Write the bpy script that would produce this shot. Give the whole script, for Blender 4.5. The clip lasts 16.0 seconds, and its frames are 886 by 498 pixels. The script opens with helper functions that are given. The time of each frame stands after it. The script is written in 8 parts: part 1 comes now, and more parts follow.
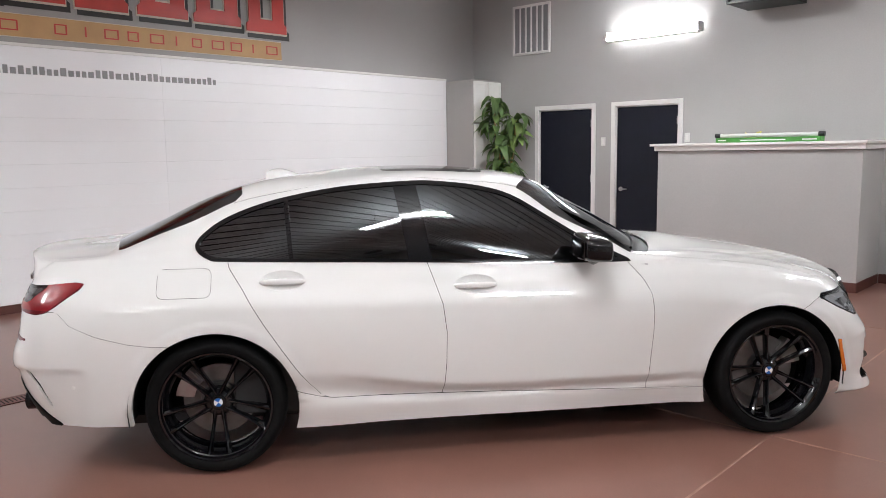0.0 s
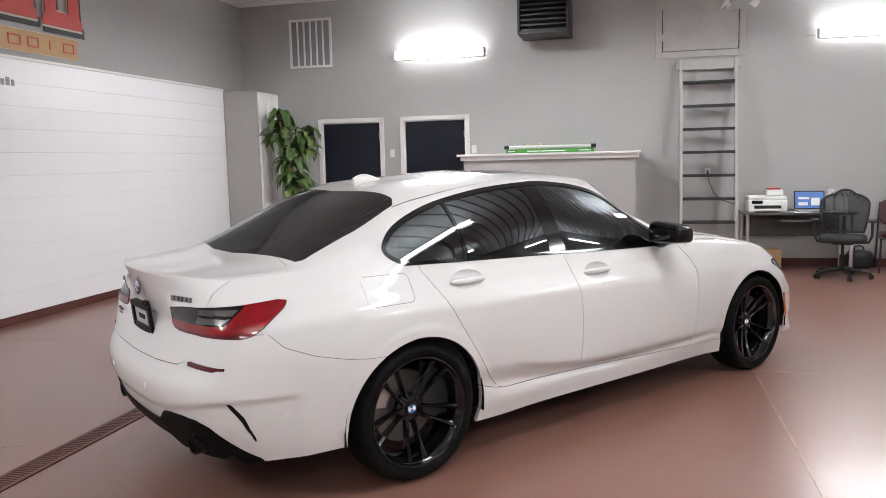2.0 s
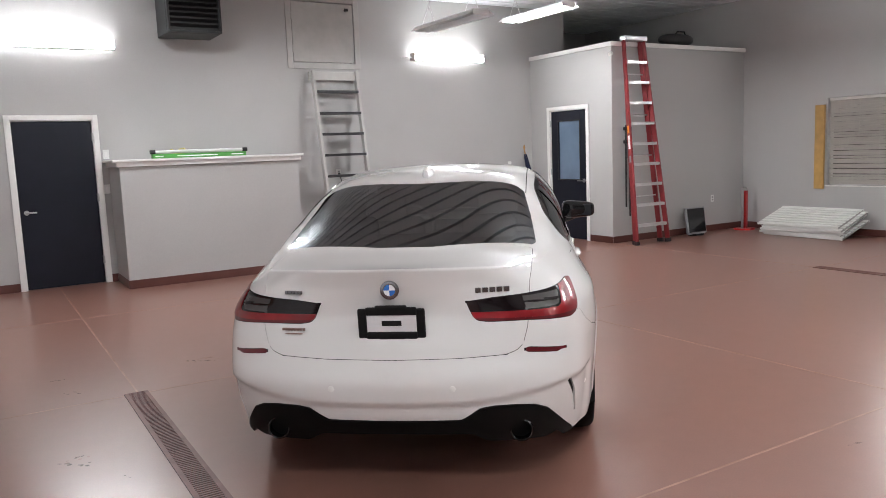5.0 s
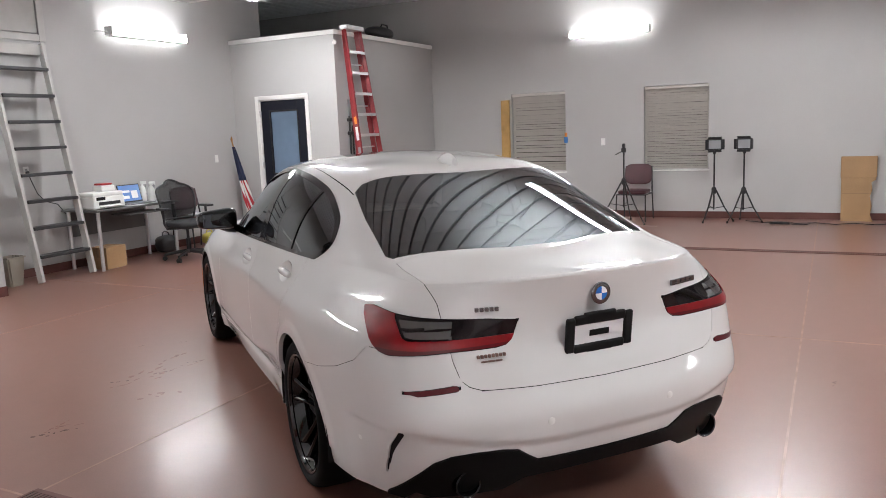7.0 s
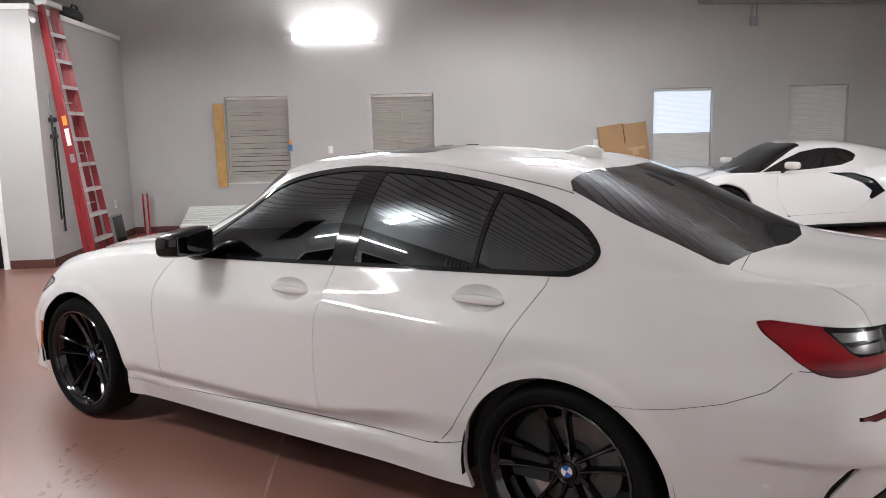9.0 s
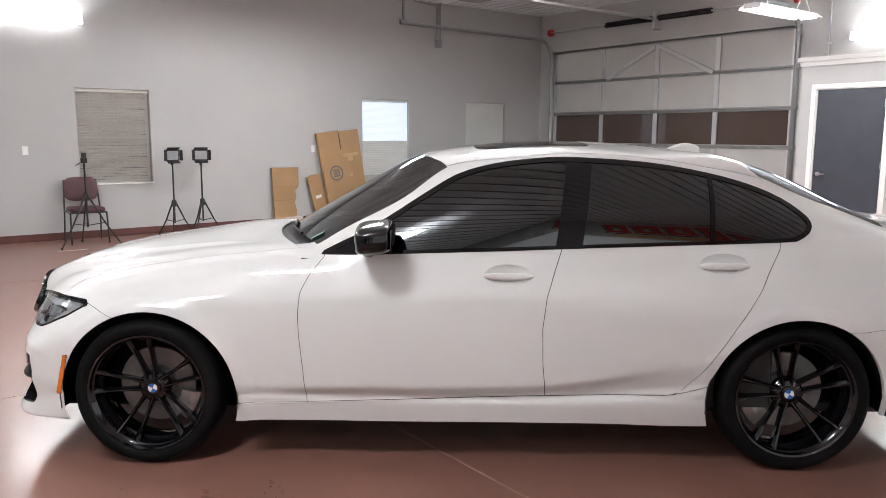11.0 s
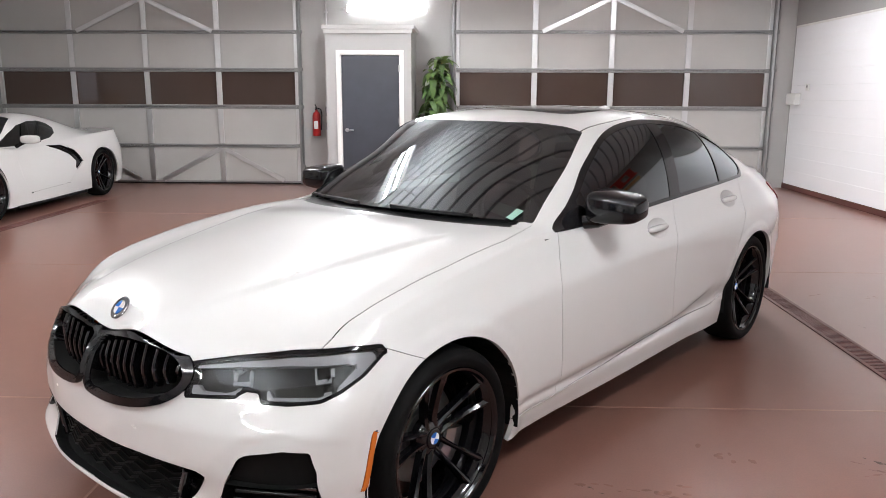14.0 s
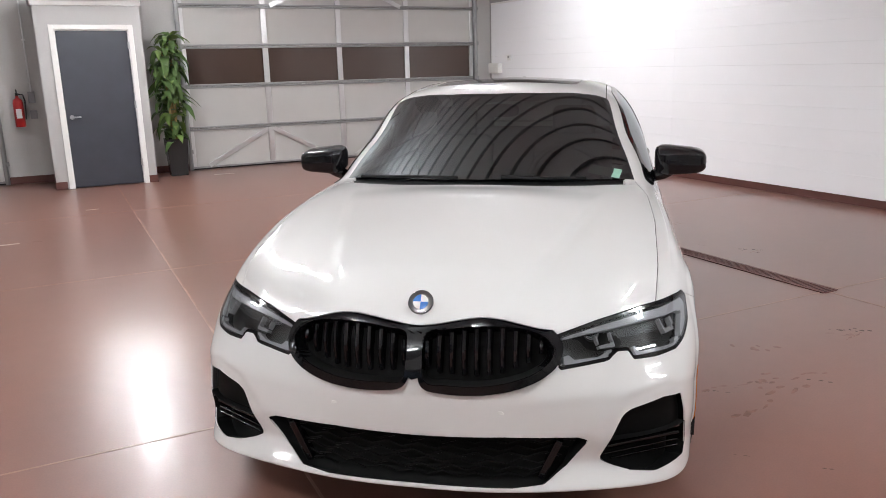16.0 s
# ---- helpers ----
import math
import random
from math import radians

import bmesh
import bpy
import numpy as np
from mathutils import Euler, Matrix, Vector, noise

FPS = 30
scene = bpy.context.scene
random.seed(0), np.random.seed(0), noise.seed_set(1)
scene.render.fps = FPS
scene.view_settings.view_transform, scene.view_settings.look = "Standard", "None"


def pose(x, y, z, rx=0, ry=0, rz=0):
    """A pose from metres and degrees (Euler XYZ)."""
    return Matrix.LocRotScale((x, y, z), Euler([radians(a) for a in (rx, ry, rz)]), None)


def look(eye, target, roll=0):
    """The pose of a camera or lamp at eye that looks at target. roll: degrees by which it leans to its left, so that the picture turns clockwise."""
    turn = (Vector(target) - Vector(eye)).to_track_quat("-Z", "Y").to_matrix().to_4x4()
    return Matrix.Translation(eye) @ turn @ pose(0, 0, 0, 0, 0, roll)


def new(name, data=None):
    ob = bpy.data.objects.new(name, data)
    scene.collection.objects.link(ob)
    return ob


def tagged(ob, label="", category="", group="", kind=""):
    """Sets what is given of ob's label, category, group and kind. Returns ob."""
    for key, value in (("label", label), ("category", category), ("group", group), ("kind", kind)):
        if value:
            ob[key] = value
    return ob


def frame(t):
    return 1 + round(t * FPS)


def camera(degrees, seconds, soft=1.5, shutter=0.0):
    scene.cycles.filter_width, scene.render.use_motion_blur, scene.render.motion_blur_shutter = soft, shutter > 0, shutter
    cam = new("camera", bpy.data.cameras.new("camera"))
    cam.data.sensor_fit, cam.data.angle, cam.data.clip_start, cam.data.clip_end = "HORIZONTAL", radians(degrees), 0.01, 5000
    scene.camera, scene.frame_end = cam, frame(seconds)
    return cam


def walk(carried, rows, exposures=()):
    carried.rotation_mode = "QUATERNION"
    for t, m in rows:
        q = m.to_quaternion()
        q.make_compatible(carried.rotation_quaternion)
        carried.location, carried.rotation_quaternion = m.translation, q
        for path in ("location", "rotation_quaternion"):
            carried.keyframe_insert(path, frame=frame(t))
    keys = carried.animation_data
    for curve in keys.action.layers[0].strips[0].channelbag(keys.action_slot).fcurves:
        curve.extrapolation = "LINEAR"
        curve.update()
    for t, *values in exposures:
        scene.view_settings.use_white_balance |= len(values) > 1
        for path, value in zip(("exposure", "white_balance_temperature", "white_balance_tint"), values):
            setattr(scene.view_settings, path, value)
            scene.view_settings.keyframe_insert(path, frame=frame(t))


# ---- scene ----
cam = camera(60.2, 16.0, soft=0.9)
PATH = [
    (0, (2.993, -3.479, 1.519), (1.635, -2.033, 1.263), -0.8),
    (0.5, (2.562, -3.984, 1.515), (1.399, -2.376, 1.271), -0.9),
    (1, (2.017, -4.406, 1.504), (1.057, -2.668, 1.265), -1.1),
    (1.5, (1.449, -4.759, 1.514), (0.722, -2.911, 1.277), -1.1),
    (2, (0.786, -4.998, 1.499), (0.298, -3.072, 1.267), -1.3),
    (2.5, (0.128, -5.211, 1.493), (-0.129, -3.242, 1.256), -1.5),
    (3, (-0.537, -5.281, 1.477), (-0.55, -3.296, 1.231), -1.8),
    (3.2, (-0.798, -5.337, 1.492), (-0.716, -3.354, 1.244), -1.9),
    (5.3, (-3.269, -4.522, 1.517), (-2.089, -2.928, 1.254), -2.0),
    (5.5, (-3.475, -4.355, 1.504), (-2.201, -2.837, 1.234), -1.8),
    (6, (-3.834, -3.858, 1.516), (-2.363, -2.531, 1.238), -1.9),
    (6.5, (-4.066, -3.255, 1.528), (-2.443, -2.124, 1.235), -2.2),
    (7, (-4.15, -2.626, 1.547), (-2.39, -1.726, 1.238), -2.3),
    (7.5, (-4.104, -1.933, 1.535), (-2.248, -1.262, 1.211), -2.4),
    (8, (-4.066, -1.273, 1.54), (-2.134, -0.875, 1.209), -2.2),
    (8.2, (-4.034, -1.019, 1.511), (-2.083, -0.728, 1.18), -2.0),
    (10.3, (-3.658, 1.727, 1.511), (-1.889, 0.837, 1.23), -0.7),
    (10.5, (-3.511, 2.013, 1.481), (-1.798, 1.021, 1.196), -0.4),
    (11, (-3.165, 2.591, 1.466), (-1.595, 1.388, 1.171), 0.2),
    (11.5, (-2.694, 3.054, 1.454), (-1.297, 1.658, 1.144), 0.7),
    (12, (-2.177, 3.44, 1.464), (-0.984, 1.867, 1.144), 0.9),
    (12.5, (-1.639, 3.744, 1.469), (-0.69, 2.015, 1.137), 1.0),
    (13, (-1.043, 3.962, 1.477), (-0.363, 2.114, 1.129), 0.7),
    (13.5, (-0.452, 4.081, 1.483), (-0.076, 2.151, 1.113), 0.6),
    (14, (0.162, 4.058, 1.488), (0.226, 2.098, 1.094), 0.2),
    (14.5, (0.788, 4.009, 1.505), (0.542, 2.068, 1.088), -0.1),
    (15, (1.405, 3.924, 1.517), (0.883, 2.044, 1.076), -0.5),
    (15.5, (1.924, 3.869, 1.530), (1.189, 2.067, 1.069), -1.0),
    (16, (2.296, 3.731, 1.515), (1.424, 1.992, 1.049), -1.4),
]
walk(cam, [(t, look(e, g, r)) for t, e, g, r in PATH],
     exposures=[(0, 0.06), (1, 0.06), (2.5, -0.03), (5.5, 0.03), (7.5, 0.12), (10.3, 0.35), (12.5, 0.38), (14, 0.25), (15.5, 0.05), (16, 0.01)])


# ---- light ----
world = bpy.data.worlds.new("night")
scene.world = world
world.use_nodes = True
world.node_tree.nodes["Background"].inputs[0].default_value = (0.020, 0.022, 0.028, 1)
world.node_tree.nodes["Background"].inputs[1].default_value = 1.0
LENS = 90.0
TUBE = 31.0
SHOP = 265.0
scene.view_settings.exposure = 0.0

# ---- materials ----


def rgb(c):
    return (*c, 1.0) if len(c) == 3 else c


def mat(name, color, rough=0.5, metal=0.0, coat=0.0, spec=0.5, vary=0.0, vscale=3.0, grain=0.0, gscale=60.0,
        bump=0.0, bscale=80.0, rvary=0.0, trans=0.0, ior=1.45, emit=None, estr=0.0, alpha=1.0):
    m = bpy.data.materials.new(name)
    m.use_nodes = True
    nt = m.node_tree
    b = nt.nodes["Principled BSDF"]
    b.inputs["Base Color"].default_value = rgb(color)
    b.inputs["Roughness"].default_value = rough
    b.inputs["Metallic"].default_value = metal
    b.inputs["Coat Weight"].default_value = coat
    b.inputs["Coat Roughness"].default_value = 0.03
    b.inputs["Specular IOR Level"].default_value = spec
    b.inputs["Transmission Weight"].default_value = trans
    b.inputs["IOR"].default_value = ior
    b.inputs["Alpha"].default_value = alpha
    if emit:
        b.inputs["Emission Color"].default_value = rgb(emit)
        b.inputs["Emission Strength"].default_value = estr
    if vary or grain or bump or rvary:
        tc = nt.nodes.new("ShaderNodeTexCoord")
    col = None
    for amount, size, detail in ((vary, vscale, 5.0), (grain, gscale, 3.0)):
        if not amount:
            continue
        n = nt.nodes.new("ShaderNodeTexNoise")
        n.inputs["Scale"].default_value = size
        n.inputs["Detail"].default_value = detail
        nt.links.new(tc.outputs["Object"], n.inputs["Vector"])
        ramp = nt.nodes.new("ShaderNodeMapRange")
        ramp.inputs[1].default_value, ramp.inputs[2].default_value = 0.3, 0.7
        ramp.inputs[3].default_value, ramp.inputs[4].default_value = 1 - amount, 1 + amount
        nt.links.new(n.outputs["Fac"], ramp.inputs[0])
        mix = nt.nodes.new("ShaderNodeMix")
        mix.data_type, mix.blend_type = "RGBA", "MULTIPLY"
        mix.inputs[0].default_value = 1.0
        if col is None:
            mix.inputs[6].default_value = rgb(color)
        else:
            nt.links.new(col, mix.inputs[6])
        nt.links.new(ramp.outputs[0], mix.inputs[7])
        col = mix.outputs[2]
    if col is not None:
        nt.links.new(col, b.inputs["Base Color"])
    if rvary:
        n = nt.nodes.new("ShaderNodeTexNoise")
        n.inputs["Scale"].default_value = vscale * 1.7
        n.inputs["Detail"].default_value = 6.0
        nt.links.new(tc.outputs["Object"], n.inputs["Vector"])
        ramp = nt.nodes.new("ShaderNodeMapRange")
        ramp.inputs[1].default_value, ramp.inputs[2].default_value = 0.3, 0.7
        ramp.inputs[3].default_value, ramp.inputs[4].default_value = max(0.0, rough - rvary), rough + rvary
        nt.links.new(n.outputs["Fac"], ramp.inputs[0])
        nt.links.new(ramp.outputs[0], b.inputs["Roughness"])
    if bump:
        n = nt.nodes.new("ShaderNodeTexNoise")
        n.inputs["Scale"].default_value = bscale
        n.inputs["Detail"].default_value = 3.0
        nt.links.new(tc.outputs["Object"], n.inputs["Vector"])
        bn = nt.nodes.new("ShaderNodeBump")
        bn.inputs["Strength"].default_value = bump
        bn.inputs["Distance"].default_value = 0.004
        nt.links.new(n.outputs["Fac"], bn.inputs["Height"])
        nt.links.new(bn.outputs[0], b.inputs["Normal"])
    return m


M_WALL = mat("grey_wall_paint", (0.415, 0.407, 0.400), 0.55, vary=0.04, vscale=0.8, grain=0.02, bump=0.15, bscale=90)
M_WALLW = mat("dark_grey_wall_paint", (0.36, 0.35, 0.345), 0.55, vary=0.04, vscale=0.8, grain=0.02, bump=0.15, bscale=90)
M_BLOCK = mat("grey_painted_block", (0.46, 0.45, 0.44), 0.5, vary=0.05, vscale=1.2, grain=0.03, bump=0.3, bscale=60)
M_PANEL = mat("white_wall_board", (0.86, 0.86, 0.88), 0.32, vary=0.015, vscale=1.0, rvary=0.06)
M_TRIM = mat("white_trim_paint", (0.78, 0.77, 0.75), 0.4, vary=0.02, vscale=4)
M_TRIMG = mat("soft_grey_trim_paint", (0.58, 0.57, 0.555), 0.45, vary=0.02, vscale=4)
M_BASE = mat("oxblood_rubber_base", (0.095, 0.032, 0.026), 0.45, vary=0.1, vscale=3)
M_DOOR = mat("navy_door_paint", (0.009, 0.010, 0.017), 0.42, spec=0.25, vary=0.08, vscale=5, bump=0.08, bscale=150)
M_DOORD = mat("slate_door_paint", (0.040, 0.043, 0.055), 0.4, vary=0.08, vscale=5, bump=0.08, bscale=150)
M_RAILG = mat("dull_galvanised_rail", (0.34, 0.34, 0.34), 0.5, metal=0.8, vary=0.06, vscale=3)
M_GDOOR = mat("garage_panel_steel", (0.50, 0.49, 0.475), 0.45, vary=0.03, vscale=2, bump=0.2, bscale=110)
M_GALV = mat("galvanised_steel", (0.66, 0.66, 0.66), 0.34, metal=1.0, vary=0.03, vscale=3)
# brown reflections in the panes are put into the glass colour
M_GLASSD = mat("dark_window_glass", (0.070, 0.046, 0.038), 0.04, spec=0.6)
M_CEIL = mat("corrugated_ceiling_steel", (0.78, 0.81, 0.82), 0.42, vary=0.06, vscale=1.5)
M_BLACK = mat("black_plastic", (0.012, 0.012, 0.013), 0.4, vary=0.1, vscale=20)
M_BLACKM = mat("black_metal", (0.015, 0.015, 0.016), 0.3, metal=0.4)
M_CHROME = mat("chrome", (0.75, 0.75, 0.76), 0.12, metal=1.0)
M_STEEL = mat("brushed_steel", (0.5, 0.5, 0.5), 0.3, metal=1.0, vary=0.05, vscale=20)
M_LADDER = mat("grey_ladder_paint", (0.45, 0.44, 0.42), 0.5, vary=0.06, vscale=6)
M_TREAD = mat("black_tread", (0.02, 0.02, 0.022), 0.5, vary=0.15, vscale=15)
M_CAB = mat("taupe_cabinet_laminate", (0.40, 0.385, 0.37), 0.45, vary=0.03, vscale=2)
M_POT = mat("black_glazed_pot", (0.012, 0.012, 0.012), 0.25)
M_SOIL = mat("potting_soil", (0.04, 0.025, 0.015), 0.9, vary=0.3, vscale=30, bump=0.8, bscale=40)
M_CANE = mat("tan_plant_cane", (0.38, 0.26, 0.11), 0.6, vary=0.2, vscale=15, bump=0.3)
M_LEAF = mat("dark_green_leaf", (0.070, 0.125, 0.034), 0.48, vary=0.3, vscale=4, grain=0.1)
M_LEAF2 = mat("bright_green_leaf", (0.13, 0.20, 0.050), 0.48, vary=0.3, vscale=4, grain=0.1)
M_BLIND = mat("cream_blind_slat", (0.59, 0.565, 0.525), 0.5, vary=0.04, vscale=3)
M_SHADE = mat("white_cellular_shade", (0.56, 0.56, 0.54), 0.7, vary=0.03, vscale=3)
M_GLOWSHADE = mat("backlit_cellular_shade", (0.75, 0.8, 0.85), 0.7, emit=(0.66, 0.80, 1.0), estr=0.42)
M_CARD = mat("brown_cardboard", (0.33, 0.20, 0.10), 0.75, vary=0.1, vscale=3, grain=0.05, bump=0.1)
M_SIGNT = mat("pale_packing_tape", (0.42, 0.27, 0.15), 0.35, vary=0.1, vscale=9)
M_CARD2 = mat("dark_cardboard_print", (0.23, 0.14, 0.075), 0.75, vary=0.1, vscale=3)
M_MAROON = mat("maroon_vinyl", (0.055, 0.014, 0.019), 0.45, vary=0.12, vscale=8, bump=0.2, bscale=200)
M_MESH = mat("black_mesh_fabric", (0.018, 0.018, 0.02), 0.7, vary=0.2, vscale=60, bump=0.5, bscale=300)
M_MESHB = mat("open_black_mesh", (0.022, 0.022, 0.024), 0.7, alpha=0.82)
M_WHITEP = mat("white_plastic", (0.72, 0.72, 0.70), 0.35, vary=0.03, vscale=6)
# shade between the ribs is put into the sheet's grey
M_SHADOWP = mat("panel_groove_shade", (0.33, 0.32, 0.31), 0.5, vary=0.06, vscale=6)
M_GREYP = mat("grey_plastic", (0.25, 0.25, 0.26), 0.4, vary=0.05, vscale=6)
M_RED = mat("red_fibreglass", (0.21, 0.017, 0.022), 0.4, vary=0.12, vscale=8)
M_REDP = mat("red_enamel", (0.40, 0.02, 0.02), 0.3, vary=0.05, vscale=8)
M_ALU = mat("matte_aluminium", (0.68, 0.68, 0.68), 0.35, metal=0.9, vary=0.06, vscale=12)
M_ORANGE = mat("orange_sticker", (0.75, 0.25, 0.03), 0.5)
M_GREEN = mat("green_printed_box", (0.06, 0.25, 0.045), 0.45, vary=0.15, vscale=12)
M_YELLOW = mat("yellow_plastic_bag", (0.62, 0.55, 0.12), 0.4, vary=0.1, vscale=20)
M_BLUE = mat("blue_plastic", (0.05, 0.18, 0.45), 0.4)
M_PAPER = mat("white_paper", (0.8, 0.8, 0.8), 0.7, vary=0.02, vscale=10)
M_SCREEN = mat("laptop_screen", (0.05, 0.12, 0.3), 0.2, emit=(0.13, 0.24, 0.55), estr=0.42)
M_DARKSCR = mat("dark_screen", (0.008, 0.008, 0.010), 0.12)
M_DESK = mat("dark_desk_laminate", (0.10, 0.098, 0.095), 0.4, vary=0.08, vscale=6)
M_FROST = mat("frosted_door_glass", (0.12, 0.17, 0.24), 0.18, vary=0.15, vscale=2)
M_LAMP = mat("lit_fluorescent_lens", (0.9, 0.9, 0.9), 0.4, emit=(0.97, 0.98, 1.0), estr=LENS)
M_WTUBE = mat("lit_wall_tube", (0.9, 0.9, 0.9), 0.4, emit=(0.97, 0.98, 1.0), estr=TUBE)
M_TUBE = mat("lit_fluorescent_tube", (0.9, 0.9, 0.9), 0.4, emit=(0.97, 0.98, 1.0), estr=SHOP)
# emission cut so the lamp doesn't burn out the sedan's upper panels
M_TUBED = mat("dimmed_fluorescent_tube", (0.9, 0.9, 0.9), 0.4, emit=(0.97, 0.98, 1.0), estr=SHOP * 0.62)
# emission for the added north-west fill lamp
M_TUBEM = mat("fill_tube", (0.9, 0.9, 0.9), 0.4, emit=(0.97, 0.98, 1.0), estr=SHOP * 1.2)
# raised emission for the added west fill lamp
M_FILLW = mat("strong_fill_tube", (0.9, 0.9, 0.9), 0.4, emit=(0.97, 0.98, 1.0), estr=SHOP * 1.42)
M_FIXT = mat("white_enamel_fixture", (0.75, 0.75, 0.74), 0.3)
M_DRAIN = mat("oxide_drain_grate", (0.14, 0.055, 0.048), 0.5, vary=0.2, vscale=10, bump=0.2)
M_PIT = mat("dark_drain_channel", (0.015, 0.010, 0.009), 0.8)
M_JOINT = mat("pale_joint_sealant", (0.34, 0.215, 0.17), 0.5, vary=0.25, vscale=6)
M_FLAGR = mat("red_flag_cloth", (0.42, 0.03, 0.04), 0.8)
M_FLAGB = mat("navy_flag_cloth", (0.010, 0.014, 0.045), 0.8)
M_FLAGW = mat("white_flag_cloth", (0.72, 0.70, 0.68), 0.8)
M_WOOD = mat("varnished_wood", (0.36, 0.19, 0.07), 0.4, vary=0.2, vscale=10)
M_BROWNW = mat("brown_wood_strip", (0.42, 0.25, 0.08), 0.5, vary=0.15, vscale=8)


def floor_material():
    m = mat("red_brown_epoxy_floor", (0.215, 0.098, 0.068), 0.2)
    nt = m.node_tree
    b = nt.nodes["Principled BSDF"]
    tc = nt.nodes.new("ShaderNodeTexCoord")
    cur = None
    for size, detail, lo, hi, c1, c2 in ((0.5, 2, 0.2, 0.8, (0.210, 0.099, 0.075), (0.228, 0.109, 0.084)),
                                         (9.0, 3, 0.2, 0.8, (0.96, 0.96, 0.96), (1.04, 1.04, 1.04)),
                                         (120.0, 3, 0.3, 0.7, (0.95, 0.95, 0.95), (1.05, 1.05, 1.05))):
        n = nt.nodes.new("ShaderNodeTexNoise")
        n.inputs["Scale"].default_value = size
        n.inputs["Detail"].default_value = detail
        nt.links.new(tc.outputs["Object"], n.inputs["Vector"])
        r = nt.nodes.new("ShaderNodeValToRGB")
        r.color_ramp.elements[0].position, r.color_ramp.elements[1].position = lo, hi
        r.color_ramp.elements[0].color, r.color_ramp.elements[1].color = rgb(c1), rgb(c2)
        nt.links.new(n.outputs["Fac"], r.inputs[0])
        if cur is None:
            cur = r.outputs[0]
        else:
            mx = nt.nodes.new("ShaderNodeMix")
            mx.data_type, mx.blend_type = "RGBA", "MULTIPLY"
            mx.inputs[0].default_value = 1.0
            nt.links.new(cur, mx.inputs[6])
            nt.links.new(r.outputs[0], mx.inputs[7])
            cur = mx.outputs[2]
    nt.links.new(cur, b.inputs["Base Color"])
    b.inputs["Roughness"].default_value = 0.33
    b.inputs["Coat Weight"].default_value = 0.24
    b.inputs["Coat Roughness"].default_value = 0.16
    b.inputs["Specular IOR Level"].default_value = 0.85
    return m


M_FLOOR = floor_material()

# ---- building helpers ----


def box(bm, x0, x1, y0, y1, z0, z1, bevel=0.0, m=None, seg=2):
    c = Matrix.Translation(((x0 + x1) / 2, (y0 + y1) / 2, (z0 + z1) / 2)) @ Matrix.Diagonal(
        (abs(x1 - x0), abs(y1 - y0), abs(z1 - z0), 1))
    r = bmesh.ops.create_cube(bm, size=1.0, matrix=c)
    vs = r["verts"]
    if bevel:
        es = list({e for v in vs for e in v.link_edges})
        r2 = bmesh.ops.bevel(bm, geom=es, offset=bevel, segments=seg, affect="EDGES", profile=0.5)
        vs = list({v for f in r2["faces"] for v in f.verts} | {v for v in vs if v.is_valid})
    if m is not None:
        bmesh.ops.transform(bm, matrix=m, verts=vs)
    return vs


def tube(bm, pts, r, n=8, r2=None, closed=False):
    """A round bar through the points."""
    pts = [Vector(p) for p in pts]
    k = len(pts)
    rings = []
    up = None
    for i, p in enumerate(pts):
        a = pts[i - 1] if (i or closed) else pts[0]
        b = pts[(i + 1) % k] if (i < k - 1 or closed) else pts[-1]
        d = (b - a).normalized()
        if up is None:
            up = d.orthogonal().normalized()
        up = (up - d * up.dot(d))
        up = up.normalized() if up.length > 1e-6 else d.orthogonal().normalized()
        side = d.cross(up)
        rr = r if r2 is None else r + (r2 - r) * i / max(1, k - 1)
        rings.append([bm.verts.new(p + (up * math.cos(2 * math.pi * j / n) + side * math.sin(2 * math.pi * j / n)) * rr)
                      for j in range(n)])
    for i in range(k - 1 + int(closed)):
        a, b = rings[i], rings[(i + 1) % k]
        for j in range(n):
            bm.faces.new((a[j], a[(j + 1) % n], b[(j + 1) % n], b[j]))
    if not closed:
        bm.faces.new(list(reversed(rings[0])))
        bm.faces.new(rings[-1])


def lathe(bm, profile, n=24, m=None, a0=0.0, a1=2 * math.pi):
    """Turn (r, z) pairs round the z axis."""
    full = abs(a1 - a0 - 2 * math.pi) < 1e-6
    cols = n if full else n + 1
    grid = []
    for j in range(cols):
        a = a0 + (a1 - a0) * j / n
        row = []
        for r, z in profile:
            p = Vector((r * math.cos(a), r * math.sin(a), z))
            row.append(bm.verts.new(m @ p if m is not None else p))
        grid.append(row)
    for j in range(n):
        a, b = grid[j], grid[(j + 1) % cols]
        for i in range(len(profile) - 1):
            if profile[i][0] < 1e-7 and profile[i + 1][0] < 1e-7:
                continue
            if profile[i][0] < 1e-7:
                bm.faces.new((a[i], b[i + 1], a[i + 1]))
            elif profile[i + 1][0] < 1e-7:
                bm.faces.new((a[i], b[i], a[i + 1]))
            else:
                bm.faces.new((a[i], b[i], b[i + 1], a[i + 1]))


def prism(bm, outline, depth, m=None):
    """A closed 2D outline (x, y) raised by depth along z."""
    f = [Vector((x, y, 0)) for x, y in outline]
    lo = [bm.verts.new(m @ p if m is not None else p) for p in f]
    hi = [bm.verts.new(m @ (p + Vector((0, 0, depth))) if m is not None else p + Vector((0, 0, depth))) for p in f]
    bm.faces.new(list(reversed(lo)))
    bm.faces.new(hi)
    n = len(f)
    for i in range(n):
        bm.faces.new((lo[i], lo[(i + 1) % n], hi[(i + 1) % n], hi[i]))


